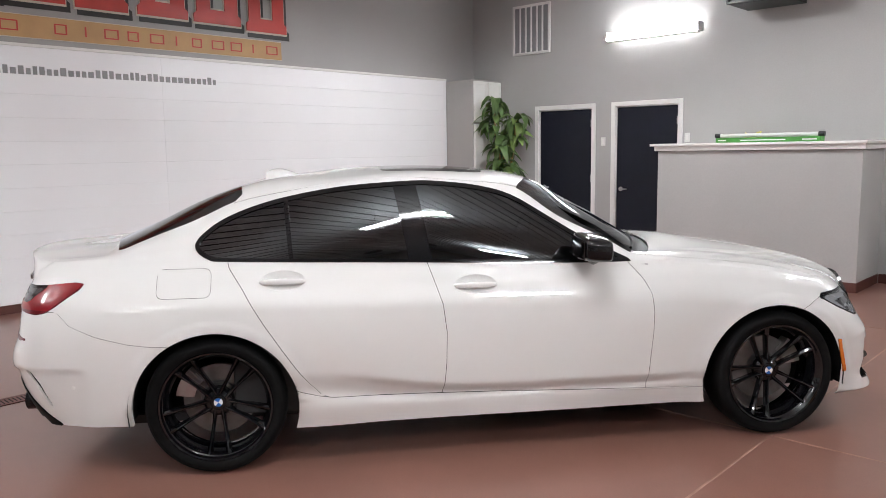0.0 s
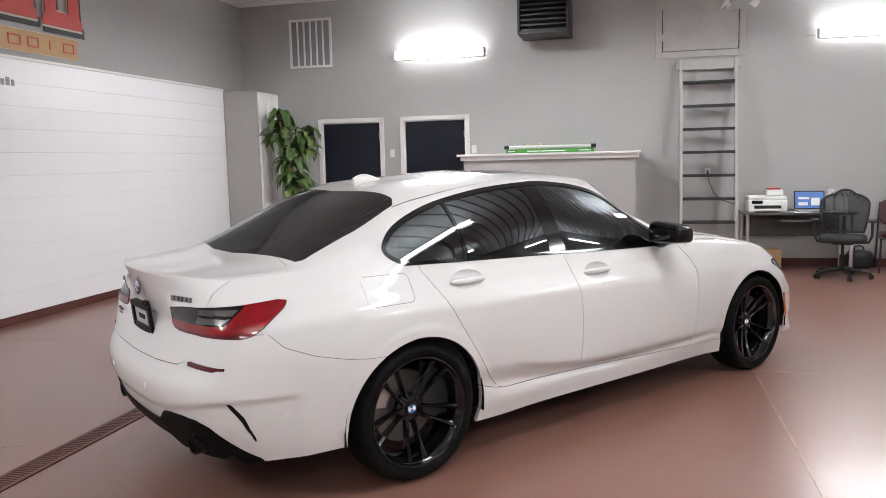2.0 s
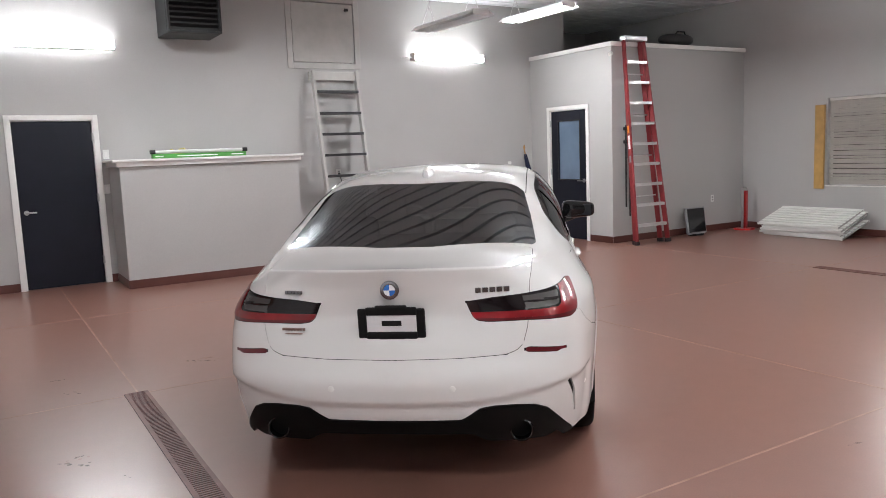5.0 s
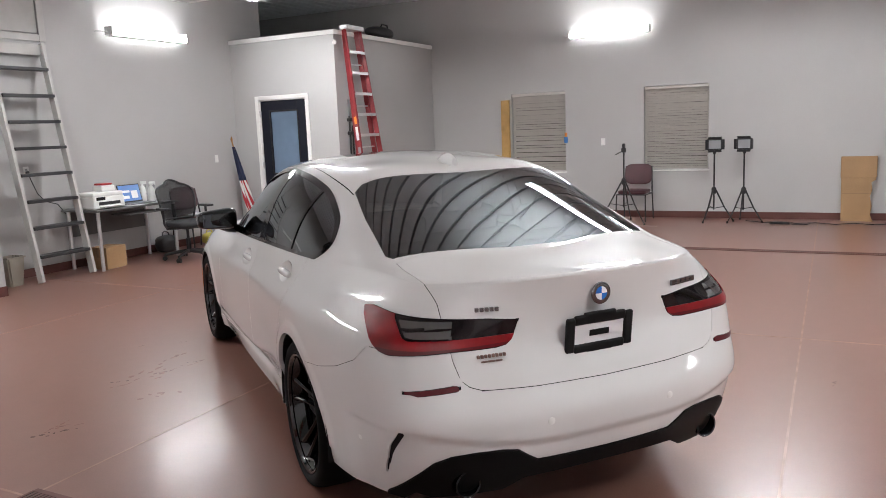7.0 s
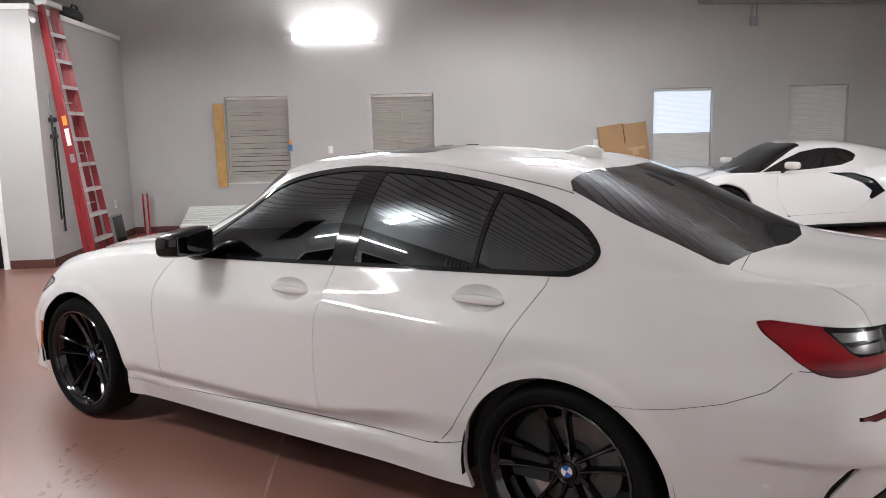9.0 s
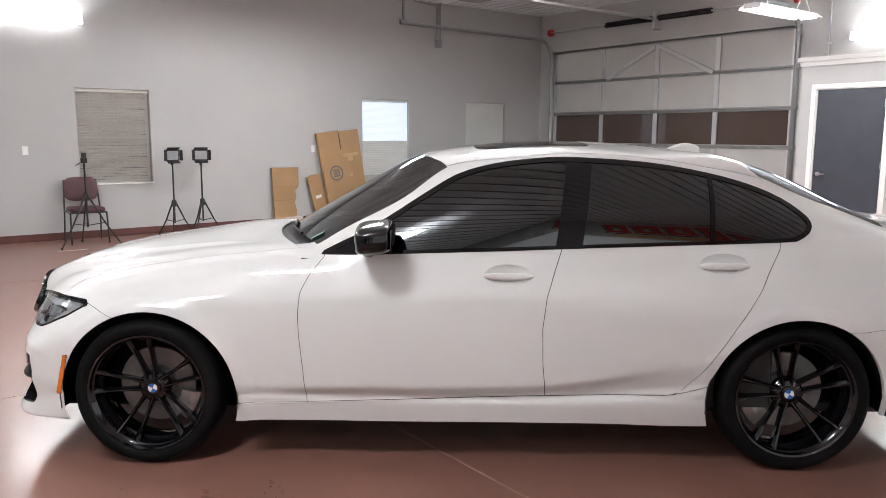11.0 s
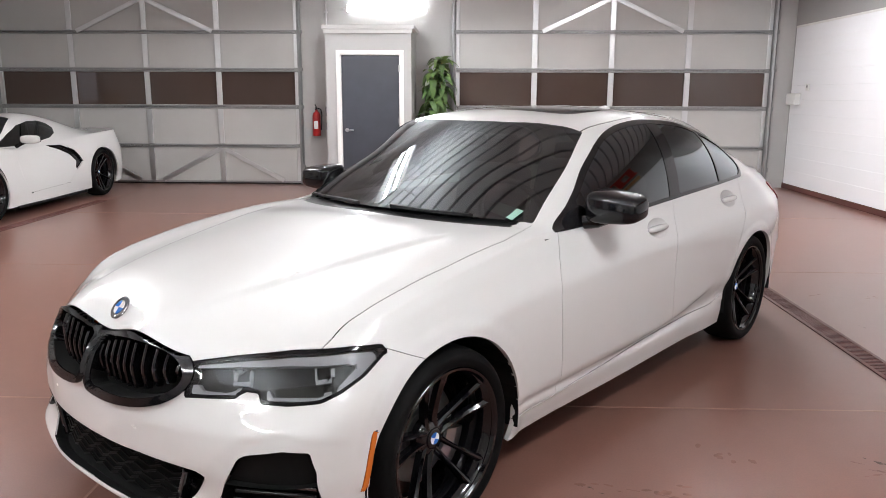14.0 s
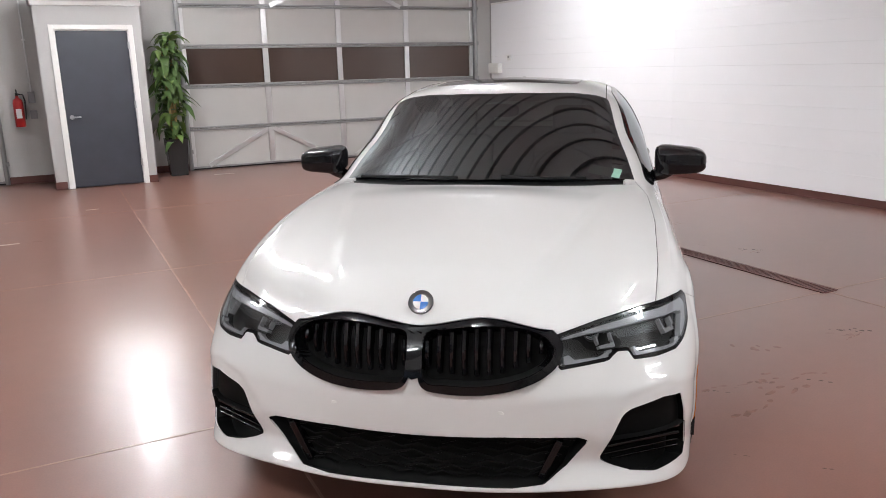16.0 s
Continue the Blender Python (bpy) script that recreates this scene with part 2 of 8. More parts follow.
def finish(bm, name, material, smooth=None):
    bmesh.ops.recalc_face_normals(bm, faces=bm.faces[:])
    me = bpy.data.meshes.new(name)
    bm.to_mesh(me)
    bm.free()
    me.materials.append(material)
    if smooth is not None:
        me.shade_smooth()
        if smooth < 180:
            me.set_sharp_from_angle(angle=radians(smooth))
    return me


def part(name, bm, material, parent=None, label="", smooth=None):
    ob = new(name, finish(bm, name, material, smooth))
    if parent is not None:
        ob.parent = parent
    if label:
        tagged(ob, label)
    return ob


def thing(name, label, category, m=None, group="", kind=""):
    ob = new(name)
    ob.empty_display_size = 0.1
    if m is not None:
        ob.matrix_basis = m
    return tagged(ob, label, category, group, kind)


def boxes(name, material, parent, *dims, bevel=0.0, label="", smooth=None):
    bm = bmesh.new()
    for d in dims:
        box(bm, *d, bevel=bevel)
    return part(name, bm, material, parent, label, smooth)


def wall_with_openings(name, axis, at, thick, a0, a1, z0, z1, openings, material, label):
    """A wall along x or y whose room face lies at `at`; thick is signed, away from the room."""
    bm = bmesh.new()
    cuts = sorted({a0, a1, *[o[0] for o in openings], *[o[1] for o in openings]})
    lo, hi = min(at, at + thick), max(at, at + thick)

    def put(u0, u1, w0, w1):
        if u1 - u0 > 1e-4 and w1 - w0 > 1e-4:
            if axis == "x":
                box(bm, u0, u1, lo, hi, w0, w1)
            else:
                box(bm, lo, hi, u0, u1, w0, w1)

    for u0, u1 in zip(cuts, cuts[1:]):
        holes = sorted((o[2], o[3]) for o in openings if o[0] <= u0 + 1e-6 and o[1] >= u1 - 1e-6)
        w = z0
        for h0, h1 in holes:
            put(u0, u1, w, h0)
            w = h1
        put(u0, u1, w, z1)
    bmesh.ops.remove_doubles(bm, verts=bm.verts[:], dist=1e-5)
    return tagged(part(name, bm, material), label, "wall", kind="structure")


# ---- the room ----
XW, XE, YN, YS, ZC = -5.07, 8.45, 5.865, -8.83, 3.86

bm = bmesh.new()
box(bm, XW - 0.3, XE + 0.3, YS - 0.3, YN + 2.3, -0.20, 0.0)
floor = tagged(part("floor", bm, M_FLOOR), "glossy red-brown epoxy floor with pale joints", "floor", kind="structure")

# saw-cut joints, a hair proud of the floor
bm = bmesh.new()
for x in (-2.15, 1.59, 5.36):
    box(bm, x - 0.006, x + 0.006, YS, YN, -0.004, 0.0015)
for y in (-5.49, -2.48, 0.525, 3.53):
    box(bm, XW, XE, y - 0.006, y + 0.006, -0.004, 0.0012)
tagged(part("floor_joint", bm, M_JOINT), "pale sealant lines between floor slabs", "floor joint", kind="structure")

# trench drains
for x, y0, y1 in ((-2.16, -6.6, 0.55), (5.38, -6.6, 0.55)):
    drain = thing("trench_drain", "long oxide-red slotted metal trench drain in the floor", "drain", kind="structure")
    bm = bmesh.new()
    box(bm, x - 0.075, x + 0.075, y0, y1, -0.01, 0.0022)
    part("channel", bm, M_PIT, drain)
    bm = bmesh.new()
    for s in (-1, 1):
        box(bm, x + s * 0.062 - 0.012, x + s * 0.062 + 0.012, y0, y1, 0.0, 0.006)
    n = int((y1 - y0) / 0.024)
    for i in range(n + 1):
        y = y0 + (y1 - y0) * i / n
        box(bm, x - 0.055, x + 0.055, y - 0.0065, y + 0.0065, 0.0, 0.005)
    g = part("grate", bm, M_DRAIN, drain)
    tagged(g, kind="stuff")

# walls
wall_with_openings("wall_north", "x", YN, 0.15, XW - 0.15, 6.14, 0, ZC,
                   [(-3.796, -2.882, 0, 2.078), (-2.510, -1.594, 0, 2.076), (1.10, 2.10, 2.86, 3.72)],
                   M_WALL, "light grey painted drywall with doors and a loft hatch")
WINDOWS = ((1.40, 2.375, 0.76, 2.10), (-0.90, 0.097, 0.77, 2.095), (-5.515, -4.522, 0.79, 2.09), (-7.87, -6.85, 0.79, 2.09))
wall_with_openings("wall_east", "y", XE, 0.18, YS - 0.15, YN + 2.2, 0, ZC, list(WINDOWS), M_WALL,
                   "light grey painted drywall with four windows")
wall_with_openings("wall_south", "x", YS, -0.2, XW - 0.15, XE, 0, ZC,
                   [(2.99, 8.04, 0, 3.12), (-4.70, 0.38, 0, 3.12)], M_BLOCK,
                   "light grey painted block wall with two garage doors")
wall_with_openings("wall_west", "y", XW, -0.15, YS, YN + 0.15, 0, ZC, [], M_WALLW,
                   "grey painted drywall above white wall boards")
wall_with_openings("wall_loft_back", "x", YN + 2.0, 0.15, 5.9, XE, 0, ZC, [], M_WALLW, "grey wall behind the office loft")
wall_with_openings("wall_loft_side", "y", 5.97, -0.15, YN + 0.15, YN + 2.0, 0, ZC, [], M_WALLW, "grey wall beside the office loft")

# corrugated ceiling, one folded sheet, ribs along x
bm = bmesh.new()
y, prof = YS - 0.3, []
while y < YN + 2.4:
    prof += [(y, ZC), (y + 0.178, ZC), (y + 0.184, ZC + 0.10), (y + 0.214, ZC + 0.10), (y + 0.220, ZC)]
    y += 0.23
lo = [bm.verts.new((XW - 0.2, a, b)) for a, b in prof]
hi = [bm.verts.new((XE + 0.2, a, b)) for a, b in prof]
for i in range(len(prof) - 1):
    bm.faces.new((lo[i], hi[i], hi[i + 1], lo[i + 1]))
box(bm, XW - 0.2, XE + 0.2, YS - 0.3, YN + 2.4, ZC + 0.12, ZC + 0.2)
tagged(part("ceiling", bm, M_CEIL), "ribbed grey steel ceiling sheets", "ceiling", kind="structure")

# baseboards
bm = bmesh.new()
for x0, x1 in ((XW, -3.862), (-2.816, -2.576), (-1.528, -1.46), (0.80, 5.38)):
    box(bm, x0, x1, YN - 0.012, YN - 0.001, 0.001, 0.105, 0.003)
box(bm, XE - 0.012, XE - 0.001, YS, 3.885, 0.001, 0.105, 0.003)
box(bm, XW + 0.001, XW + 0.012, YS, 5.20, 0.001, 0.088, 0.003)
box(bm, 5.38, XE - 0.013, 3.888, 3.899, 0.001, 0.105, 0.003)
for y0, y1 in ((3.90, 4.40), (5.44, YN)):
    box(bm, 5.368, 5.379, y0, y1, 0.001, 0.105, 0.003)
box(bm, 2.34, 2.99, YS + 0.001, YS + 0.012, 0.001, 0.105, 0.003)
box(bm, 0.38, 1.04, YS + 0.001, YS + 0.012, 0.001, 0.105, 0.003)
tagged(part("baseboard", bm, M_BASE), "dark red rubber wall base", "baseboard", kind="structure")

# white wall boards on the west wall
boards = thing("wall_boards", "white horizontal boards covering the lower wall", "wall panelling", kind="structure")
rows, z0, z1 = 11, 0.09, 2.56
h = (z1 - z0) / rows
cols = (-8.74, -4.05, 0.64, 5.20)
shared = {}
for r in range(rows):
    for c in range(3):
        w = cols[c + 1] - cols[c]
        key = round(w, 3)
        if key not in shared:
            bm = bmesh.new()
            box(bm, 0, 0.022, 0.0002, w - 0.0002, 0.0006, h - 0.0006, 0.0016, seg=1)
            shared[key] = finish(bm, "board", M_PANEL)
        ob = new("board", shared[key])
        ob.parent = boards
        ob.location = (XW + 0.002, cols[c], z0 + r * h)
boxes("cap_trim", M_TRIM, boards, (XW + 0.001, XW + 0.034, -8.74, 5.20, z1 + 0.001, z1 + 0.03), bevel=0.003)


def door(name, axis, at, out, a0, a1, top, material, label, handle_at, glass=None, handle_z=0.96):
    """A closed door with its casing. out: +1 or -1, the way from the wall into the room."""
    d = thing(name, label, "door", kind="structure")

    def bx(bm, u0, u1, w0, w1, z0, z1, bev=0.0):
        p, q = at + out * w0, at + out * w1
        if axis == "x":
            box(bm, u0, u1, min(p, q), max(p, q), z0, z1, bev)
        else:
            box(bm, min(p, q), max(p, q), u0, u1, z0, z1, bev)

    bm = bmesh.new()
    c = 0.062
    bx(bm, a0, a0 + c, 0.001, 0.02, 0.001, top, 0.004)
    bx(bm, a1 - c, a1, 0.001, 0.02, 0.001, top, 0.004)
    bx(bm, a0 + c, a1 - c, 0.001, 0.02, top - c, top, 0.004)
    bx(bm, a0 + c, a0 + c + 0.012, -0.10, 0.001, 0.001, top - c)
    bx(bm, a1 - c - 0.012, a1 - c, -0.10, 0.001, 0.001, top - c)
    bx(bm, a0 + c, a1 - c, -0.10, 0.001, top - c - 0.012, top - c)
    part("door_frame", bm, M_TRIM, d)
    bm = bmesh.new()
    s0, s1, st = a0 + c + 0.016, a1 - c - 0.016, top - c - 0.016
    if glass:
        g0, g1, gz0, gz1 = glass
        bx(bm, s0, g0, -0.06, -0.018, 0.01, st, 0.003)
        bx(bm, g1, s1, -0.06, -0.018, 0.01, st, 0.003)
        bx(bm, g0, g1, -0.06, -0.018, 0.01, gz0)
        bx(bm, g0, g1, -0.06, -0.018, gz1, st)
    else:
        bx(bm, s0, s1, -0.06, -0.018, 0.01, st, 0.003)
    slab = part("door_leaf", bm, material, d)
    if glass:
        bm = bmesh.new()
        bx(bm, g0, g1, -0.045, -0.035, gz0, gz1)
        part("pane", bm, M_FROST, slab)
        bm = bmesh.new()
        e = 0.02
        bx(bm, g0 - e, g0, -0.018, -0.008, gz0 - e, gz1 + e, 0.003)
        bx(bm, g1, g1 + e, -0.018, -0.008, gz0 - e, gz1 + e, 0.003)
        bx(bm, g0, g1, -0.018, -0.008, gz0 - e, gz0, 0.003)
        bx(bm, g0, g1, -0.018, -0.008, gz1, gz1 + e, 0.003)
        part("glazing_bead", bm, M_BLACK, slab)
    bm = bmesh.new()
    hx = a0 + c + 0.085 if handle_at < 0 else a1 - c - 0.085
    base = at - out * 0.018
    n = Vector((0, out, 0)) if axis == "x" else Vector((out, 0, 0))
    u = Vector((1, 0, 0)) if axis == "x" else Vector((0, 1, 0))
    p = (Vector((hx, base, handle_z)) if axis == "x" else Vector((base, hx, handle_z)))
    tube(bm, [p, p + n * 0.012], 0.03, 16)
    tube(bm, [p + n * 0.012, p + n * 0.05], 0.011, 10)
    tube(bm, [p + n * 0.05, p + n * 0.052 - u * handle_at * 0.05, p + n * 0.048 - u * handle_at * 0.11], 0.010, 10)
    part("door_handle", bm, M_STEEL, d, smooth=40)
    bm = bmesh.new()
    for z in (0.25, 1.05, top - 0.32):
        q = a1 - c - 0.012 if handle_at < 0 else a0 + c + 0.012
        bx(bm, q - 0.012, q + 0.012, -0.02, 0.003, z, z + 0.10, 0.002)
    part("hinge", bm, M_STEEL, d)
    return d


door("door_1", "x", YN, -1, -3.858, -2.820, 2.140, M_DOOR, "closed navy blue door in white casing", -1)
door("door_2", "x", YN, -1, -2.572, -1.532, 2.138, M_DOOR, "closed navy blue door in white casing", -1)

# ventilation grille
vent = thing("wall_vent", "large white return-air grille with dark openings", "vent")
boxes("backing", M_GREYP, vent, (-4.23, -3.625, YN - 0.012, YN - 0.001, 2.94, 3.585))
bm = bmesh.new()
x0, x1, z0, z1, e = -4.264, -3.591, 2.905, 3.62, 0.035
box(bm, x0, x0 + e, YN - 0.03, YN - 0.001, z0, z1, 0.004)
box(bm, x1 - e, x1, YN - 0.03, YN - 0.001, z0, z1, 0.004)
box(bm, x0 + e, x1 - e, YN - 0.03, YN - 0.001, z0, z0 + e, 0.004)
box(bm, x0 + e, x1 - e, YN - 0.03, YN - 0.001, z1 - e, z1, 0.004)
part("frame", bm, M_TRIM, vent)
for i in range(5):
    x = x0 + e + (x1 - x0 - 2 * e) * (i + 1) / 6
    boxes("slat", M_TRIM, vent, (x - 0.012, x + 0.012, YN - 0.026, YN - 0.012, z0 + e, z1 - e), bevel=0.002)

# loft hatch
hatch = thing("loft_hatch", "grey painted access hatch in a moulded frame", "hatch", kind="structure")
bm = bmesh.new()
x0, x1, z0, z1, e = 1.03, 2.17, 2.77, 3.80, 0.085
for a, b, c, d in ((x0, x0 + e, z0, z1), (x1 - e, x1, z0, z1), (x0 + e, x1 - e, z0, z0 + e), (x0 + e, x1 - e, z1 - e, z1)):
    box(bm, a, b, YN - 0.022, YN - 0.001, c, d, 0.005)
part("frame", bm, M_LADDER, hatch)
boxes("leaf", M_LADDER, hatch, (x0 + e + 0.01, x1 - e - 0.01, YN - 0.008, YN + 0.03, z0 + e + 0.01, z1 - e - 0.01), bevel=0.004)
bm = bmesh.new()
tube(bm, [(1.96, YN - 0.008, 3.62), (1.96, YN - 0.05, 3.62)], 0.018, 12)
box(bm, 1.93, 1.99, YN - 0.06, YN - 0.05, 3.60, 3.64, 0.004)
part("knob", bm, M_BLACK, hatch)
bm = bmesh.new()
for z in (3.0, 3.45):
    box(bm, x0 + e - 0.01, x0 + e + 0.015, YN - 0.03, YN - 0.021, z, z + 0.09, 0.002)
part("hinge", bm, M_LADDER, hatch)

# half-height wall with white cap, near the doors
low = thing("half_wall", "grey painted half-height wall with white cap shelf", "half wall", kind="structure")
boxes("wall", M_WALL, low, (-1.45, 0.785, 5.06, YN - 0.002, 0.0, 1.47))
boxes("base", M_BASE, low, (-1.458, 0.793, 5.052, YN - 0.003, 0.001, 0.105))
bm = bmesh.new()
box(bm, -1.53, 0.845, 4.985, YN - 0.002, 1.53, 1.56, 0.006)
box(bm, -1.485, 0.82, 5.02, YN - 0.002, 1.475, 1.531, 0.006)
part("cap", bm, M_TRIM, low)

# office with loft above
office = thing("office_box", "grey painted built-in office with white cap trim", "office", kind="structure")
t = 0.12
for nm, d in (("front_wall", (5.38, XE - 0.002, 3.90, 3.90 + t, 0, 2.98)), ("side_wall", (5.38, 5.38 + t, 3.90 + t, 4.47, 0, 2.98)),
              ("side_wall", (5.38, 5.38 + t, 5.36, YN - 0.002, 0, 2.98)), ("lintel", (5.38, 5.38 + t, 4.47, 5.36, 2.10, 2.98)),
              ("roof", (5.38, XE - 0.002, 3.90, YN + 1.9, 2.98, 3.0)), ("back_wall", (5.56, XE - 0.01, YN - 0.15, YN - 0.05, 0.0, 2.98))):
    boxes(nm, M_WALL, office, d)
bm = bmesh.new()
box(bm, 5.35, XE - 0.004, 3.87, 3.895, 2.98, 3.045, 0.006)
box(bm, 5.35, 5.375, 3.895, YN - 0.004, 2.98, 3.045, 0.006)
box(bm, 5.375, XE - 0.004, 3.895, 4.04, 3.002, 3.045, 0.006)
box(bm, 5.375, 5.56, 4.04, YN - 0.004, 3.002, 3.045, 0.006)
part("cap_trim", bm, M_TRIM, office)
door("door_3", "y", 5.38, -1, 4.409, 5.425, 2.165, M_DOOR, "closed dark door with a tall glass pane", -1, glass=(4.655, 5.165, 0.98, 1.92))

# booth between the garage doors
booth = thing("booth", "small grey enclosure with white crown trim beside the garage doors", "booth", kind="structure")
bm = bmesh.new()
yb = -7.80
box(bm, 1.040, 1.220, yb - 0.1, yb, 0, 2.44)
box(bm, 2.140, 2.340, yb - 0.1, yb, 0, 2.44)
box(bm, 1.220, 2.140, yb - 0.1, yb, 2.09, 2.44)
box(bm, 1.040, 1.140, YS + 0.002, yb - 0.1, 0, 2.44)
box(bm, 2.240, 2.340, YS + 0.002, yb - 0.1, 0, 2.44)
box(bm, 1.040, 2.340, YS + 0.002, yb, 2.44, 2.46)
part("wall", bm, M_WALL, booth)
bm = bmesh.new()
box(bm, 0.990, 2.390, yb - 0.02, yb + 0.05, 2.461, 2.52, 0.008)
box(bm, 0.990, 1.060, YS + 0.003, yb - 0.02, 2.461, 2.52, 0.008)
box(bm, 2.320, 2.390, YS + 0.003, yb - 0.02, 2.461, 2.52, 0.008)
box(bm, 1.020, 2.360, yb + 0.001, yb + 0.028, 2.40, 2.461, 0.006)
part("crown_trim", bm, M_TRIMG, booth)
bm = bmesh.new()
box(bm, 1.032, 1.160, yb + 0.001, yb + 0.01, 0.001, 0.105, 0.003)
box(bm, 2.200, 2.348, yb + 0.001, yb + 0.01, 0.001, 0.105, 0.003)
box(bm, 1.028, 1.039, YS + 0.003, yb, 0.001, 0.105, 0.003)
box(bm, 2.341, 2.352, YS + 0.003, yb, 0.001, 0.105, 0.003)
part("base", bm, M_BASE, booth)
door("door_4", "x", yb, 1, 1.150, 2.182, 2.158, M_DOORD, "closed slate grey door in white casing", 1)


def garage_door(name, x0, x1, xs):
    d = thing(name, "sectional steel garage door with a row of dark windows", "garage door", kind="structure")
    zs = (0.02, 0.645, 1.29, 1.895, 2.50, 3.10)
    y = YS
    for i in range(5):
        sec = new("section")
        sec.parent = d
        for j in range(4):
            a, b = sorted((xs[j], xs[j + 1]))
            za, zb = zs[i], zs[i + 1]
            if i == 2:
                bm = bmesh.new()
                box(bm, a + 0.03, b - 0.03, y - 0.03, y - 0.022, za + 0.03, zb - 0.03)
                part("pane", bm, M_GLASSD, sec)
                bm = bmesh.new()
                for u, v, p, q in ((a, b, za, za + 0.035), (a, b, zb - 0.035, zb), (a, a + 0.035, za + 0.035, zb - 0.035), (b - 0.035, b, za + 0.035, zb - 0.035)):
                    box(bm, u, v, y - 0.045, y - 0.01, p, q, 0.003)
                part("window_frame", bm, M_GDOOR, sec)
            else:
                bm = bmesh.new()
                box(bm, a + 0.001, b - 0.001, y - 0.045, y - 0.015, za + 0.003, zb - 0.003, 0.003)
                part("panel", bm, M_GDOOR, sec)
        bm = bmesh.new()
        for z in (zs[i] + 0.004, zs[i + 1] - 0.03):
            box(bm, x0, x1, y - 0.014, y + 0.016, z, z + 0.026, 0.003)
        part("rail", bm, M_RAILG, sec)
        for k, xx in enumerate(xs):
            bm = bmesh.new()
            w = 0.045 if 0 < k < 4 else 0.03
            xx = min(max(xx, x0 + w), x1 - w)
            box(bm, xx - w, xx + w, y - 0.013, y + 0.012, zs[i] + 0.034, zs[i + 1] - 0.034, 0.006)
            part("stile", bm, M_GALV, sec)
    mid = xs[2]
    for p, q in (((xs[1], zs[1]), (xs[1] + 1.05, 0.08)), ((xs[1], zs[1]), (xs[1] - 1.05, 0.08)),
                 ((xs[3], zs[1]), (xs[3] + 1.05, 0.08)), ((xs[3], zs[1]), (xs[3] - 1.05, 0.08)),
                 ((mid, zs[5] - 0.03), (mid + 1.15, zs[4] + 0.03)), ((mid, zs[5] - 0.03), (mid - 1.15, zs[4] + 0.03))):
        v = Vector((q[0] - p[0], 0, q[1] - p[1]))
        ang = math.atan2(v.z, v.x)
        bm = bmesh.new()
        box(bm, 0.05, v.length - 0.02, 0.005, 0.02, -0.035, 0.035, 0.004,
            m=Matrix.Translation((p[0], y, p[1] - 0.03)) @ Matrix.Rotation(-ang, 4, "Y"))
        part("strut", bm, M_GALV, d)
    for side, xx in ((-1, x0), (1, x1)):
        bm = bmesh.new()
        xo = xx + side * 0.035
        pts = [(xo, y + 0.06, 0.02), (xo, y + 0.06, 2.97)]
        for k in range(7):
            a = math.pi / 2 * k / 6
            pts.append((xo, y + 0.06 + 0.38 * (1 - math.cos(a)), 2.97 + 0.38 * math.sin(a)))
        pts.append((xo, y + 3.75, 3.38))
        tube(bm, pts, 0.034, 6)
        box(bm, xo - 0.03, xo + 0.03, y + 0.002, y + 0.05, 0.0, 3.12, 0.004)
        for z in (0.3, 1.29, 1.9, 2.5, 3.0):
            box(bm, xo - 0.05, xo + 0.03, y + 0.01, y + 0.085, z - 0.03, z + 0.03, 0.004)
        part("track", bm, M_RAILG, d)
        bm = bmesh.new()
        box(bm, xo - 0.02, xo + 0.02, y + 3.66, y + 3.70, 3.36, ZC)
        box(bm, xo - 0.02, xo + 0.02, y + 3.62, y + 3.76, 3.40, 3.44)
        part("hanger", bm, M_RAILG, d)
    bm = bmesh.new()
    tube(bm, [(x0 - 0.1, y + 0.12, 3.49), (x1 + 0.1, y + 0.12, 3.49)], 0.016, 10)
    part("torsion_shaft", bm, M_STEEL, d, smooth=40)
    for s in (-1, 1):
        bm = bmesh.new()
        c = (x0 + x1) / 2
        pts = []
        turns, L = 52, 1.05
        for k in range(turns * 8 + 1):
            a = 2 * math.pi * k / 8
            pts.append((c + s * (0.06 + L * k / (turns * 8)), y + 0.12 + 0.042 * math.cos(a), 3.49 + 0.042 * math.sin(a)))
        tube(bm, pts, 0.0095, 5)
        part("spring", bm, M_BLACKM, d, smooth=60)
        bm = bmesh.new()
        e = x0 - 0.02 if s < 0 else x1 + 0.02
        tube(bm, [(e - 0.03, y + 0.12, 3.49), (e + 0.03, y + 0.12, 3.49)], 0.07, 18)
        part("cable_drum", bm, M_REDP, d, smooth=40)
    boxes("centre_bracket", M_GALV, d, ((x0 + x1) / 2 - 0.03, (x0 + x1) / 2 + 0.03, y + 0.002, y + 0.17, 3.30, 3.60), bevel=0.004)
    boxes("seal", M_BLACK, d, (x0, x1, y - 0.045, y - 0.01, 0.0005, 0.02))
    return d


garage_door("door_5", 2.99, 8.04, (8.01, 6.777, 5.529, 4.321, 3.02))
garage_door("door_6", -4.70, 0.38, (0.35, -0.905, -2.153, -3.387, -4.67))

# ceiling opener rails, one for each garage door
for xc in (5.53, -2.15):
    op = thing("door_opener", "garage door opener rail hung from the ceiling", "opener")
    boxes("rail", M_GALV, op, (xc - 0.03, xc + 0.03, YS + 0.15, YS + 4.0, 3.46, 3.50), bevel=0.004)
    boxes("motor", M_GREYP, op, (xc - 0.16, xc + 0.16, YS + 4.0, YS + 4.4, 3.36, 3.54), bevel=0.02)
    for e in (-0.13, 0.13):
        boxes("hanger", M_GALV, op, (xc + e - 0.01, xc + e + 0.01, YS + 4.2, YS + 4.22, 3.54, ZC))

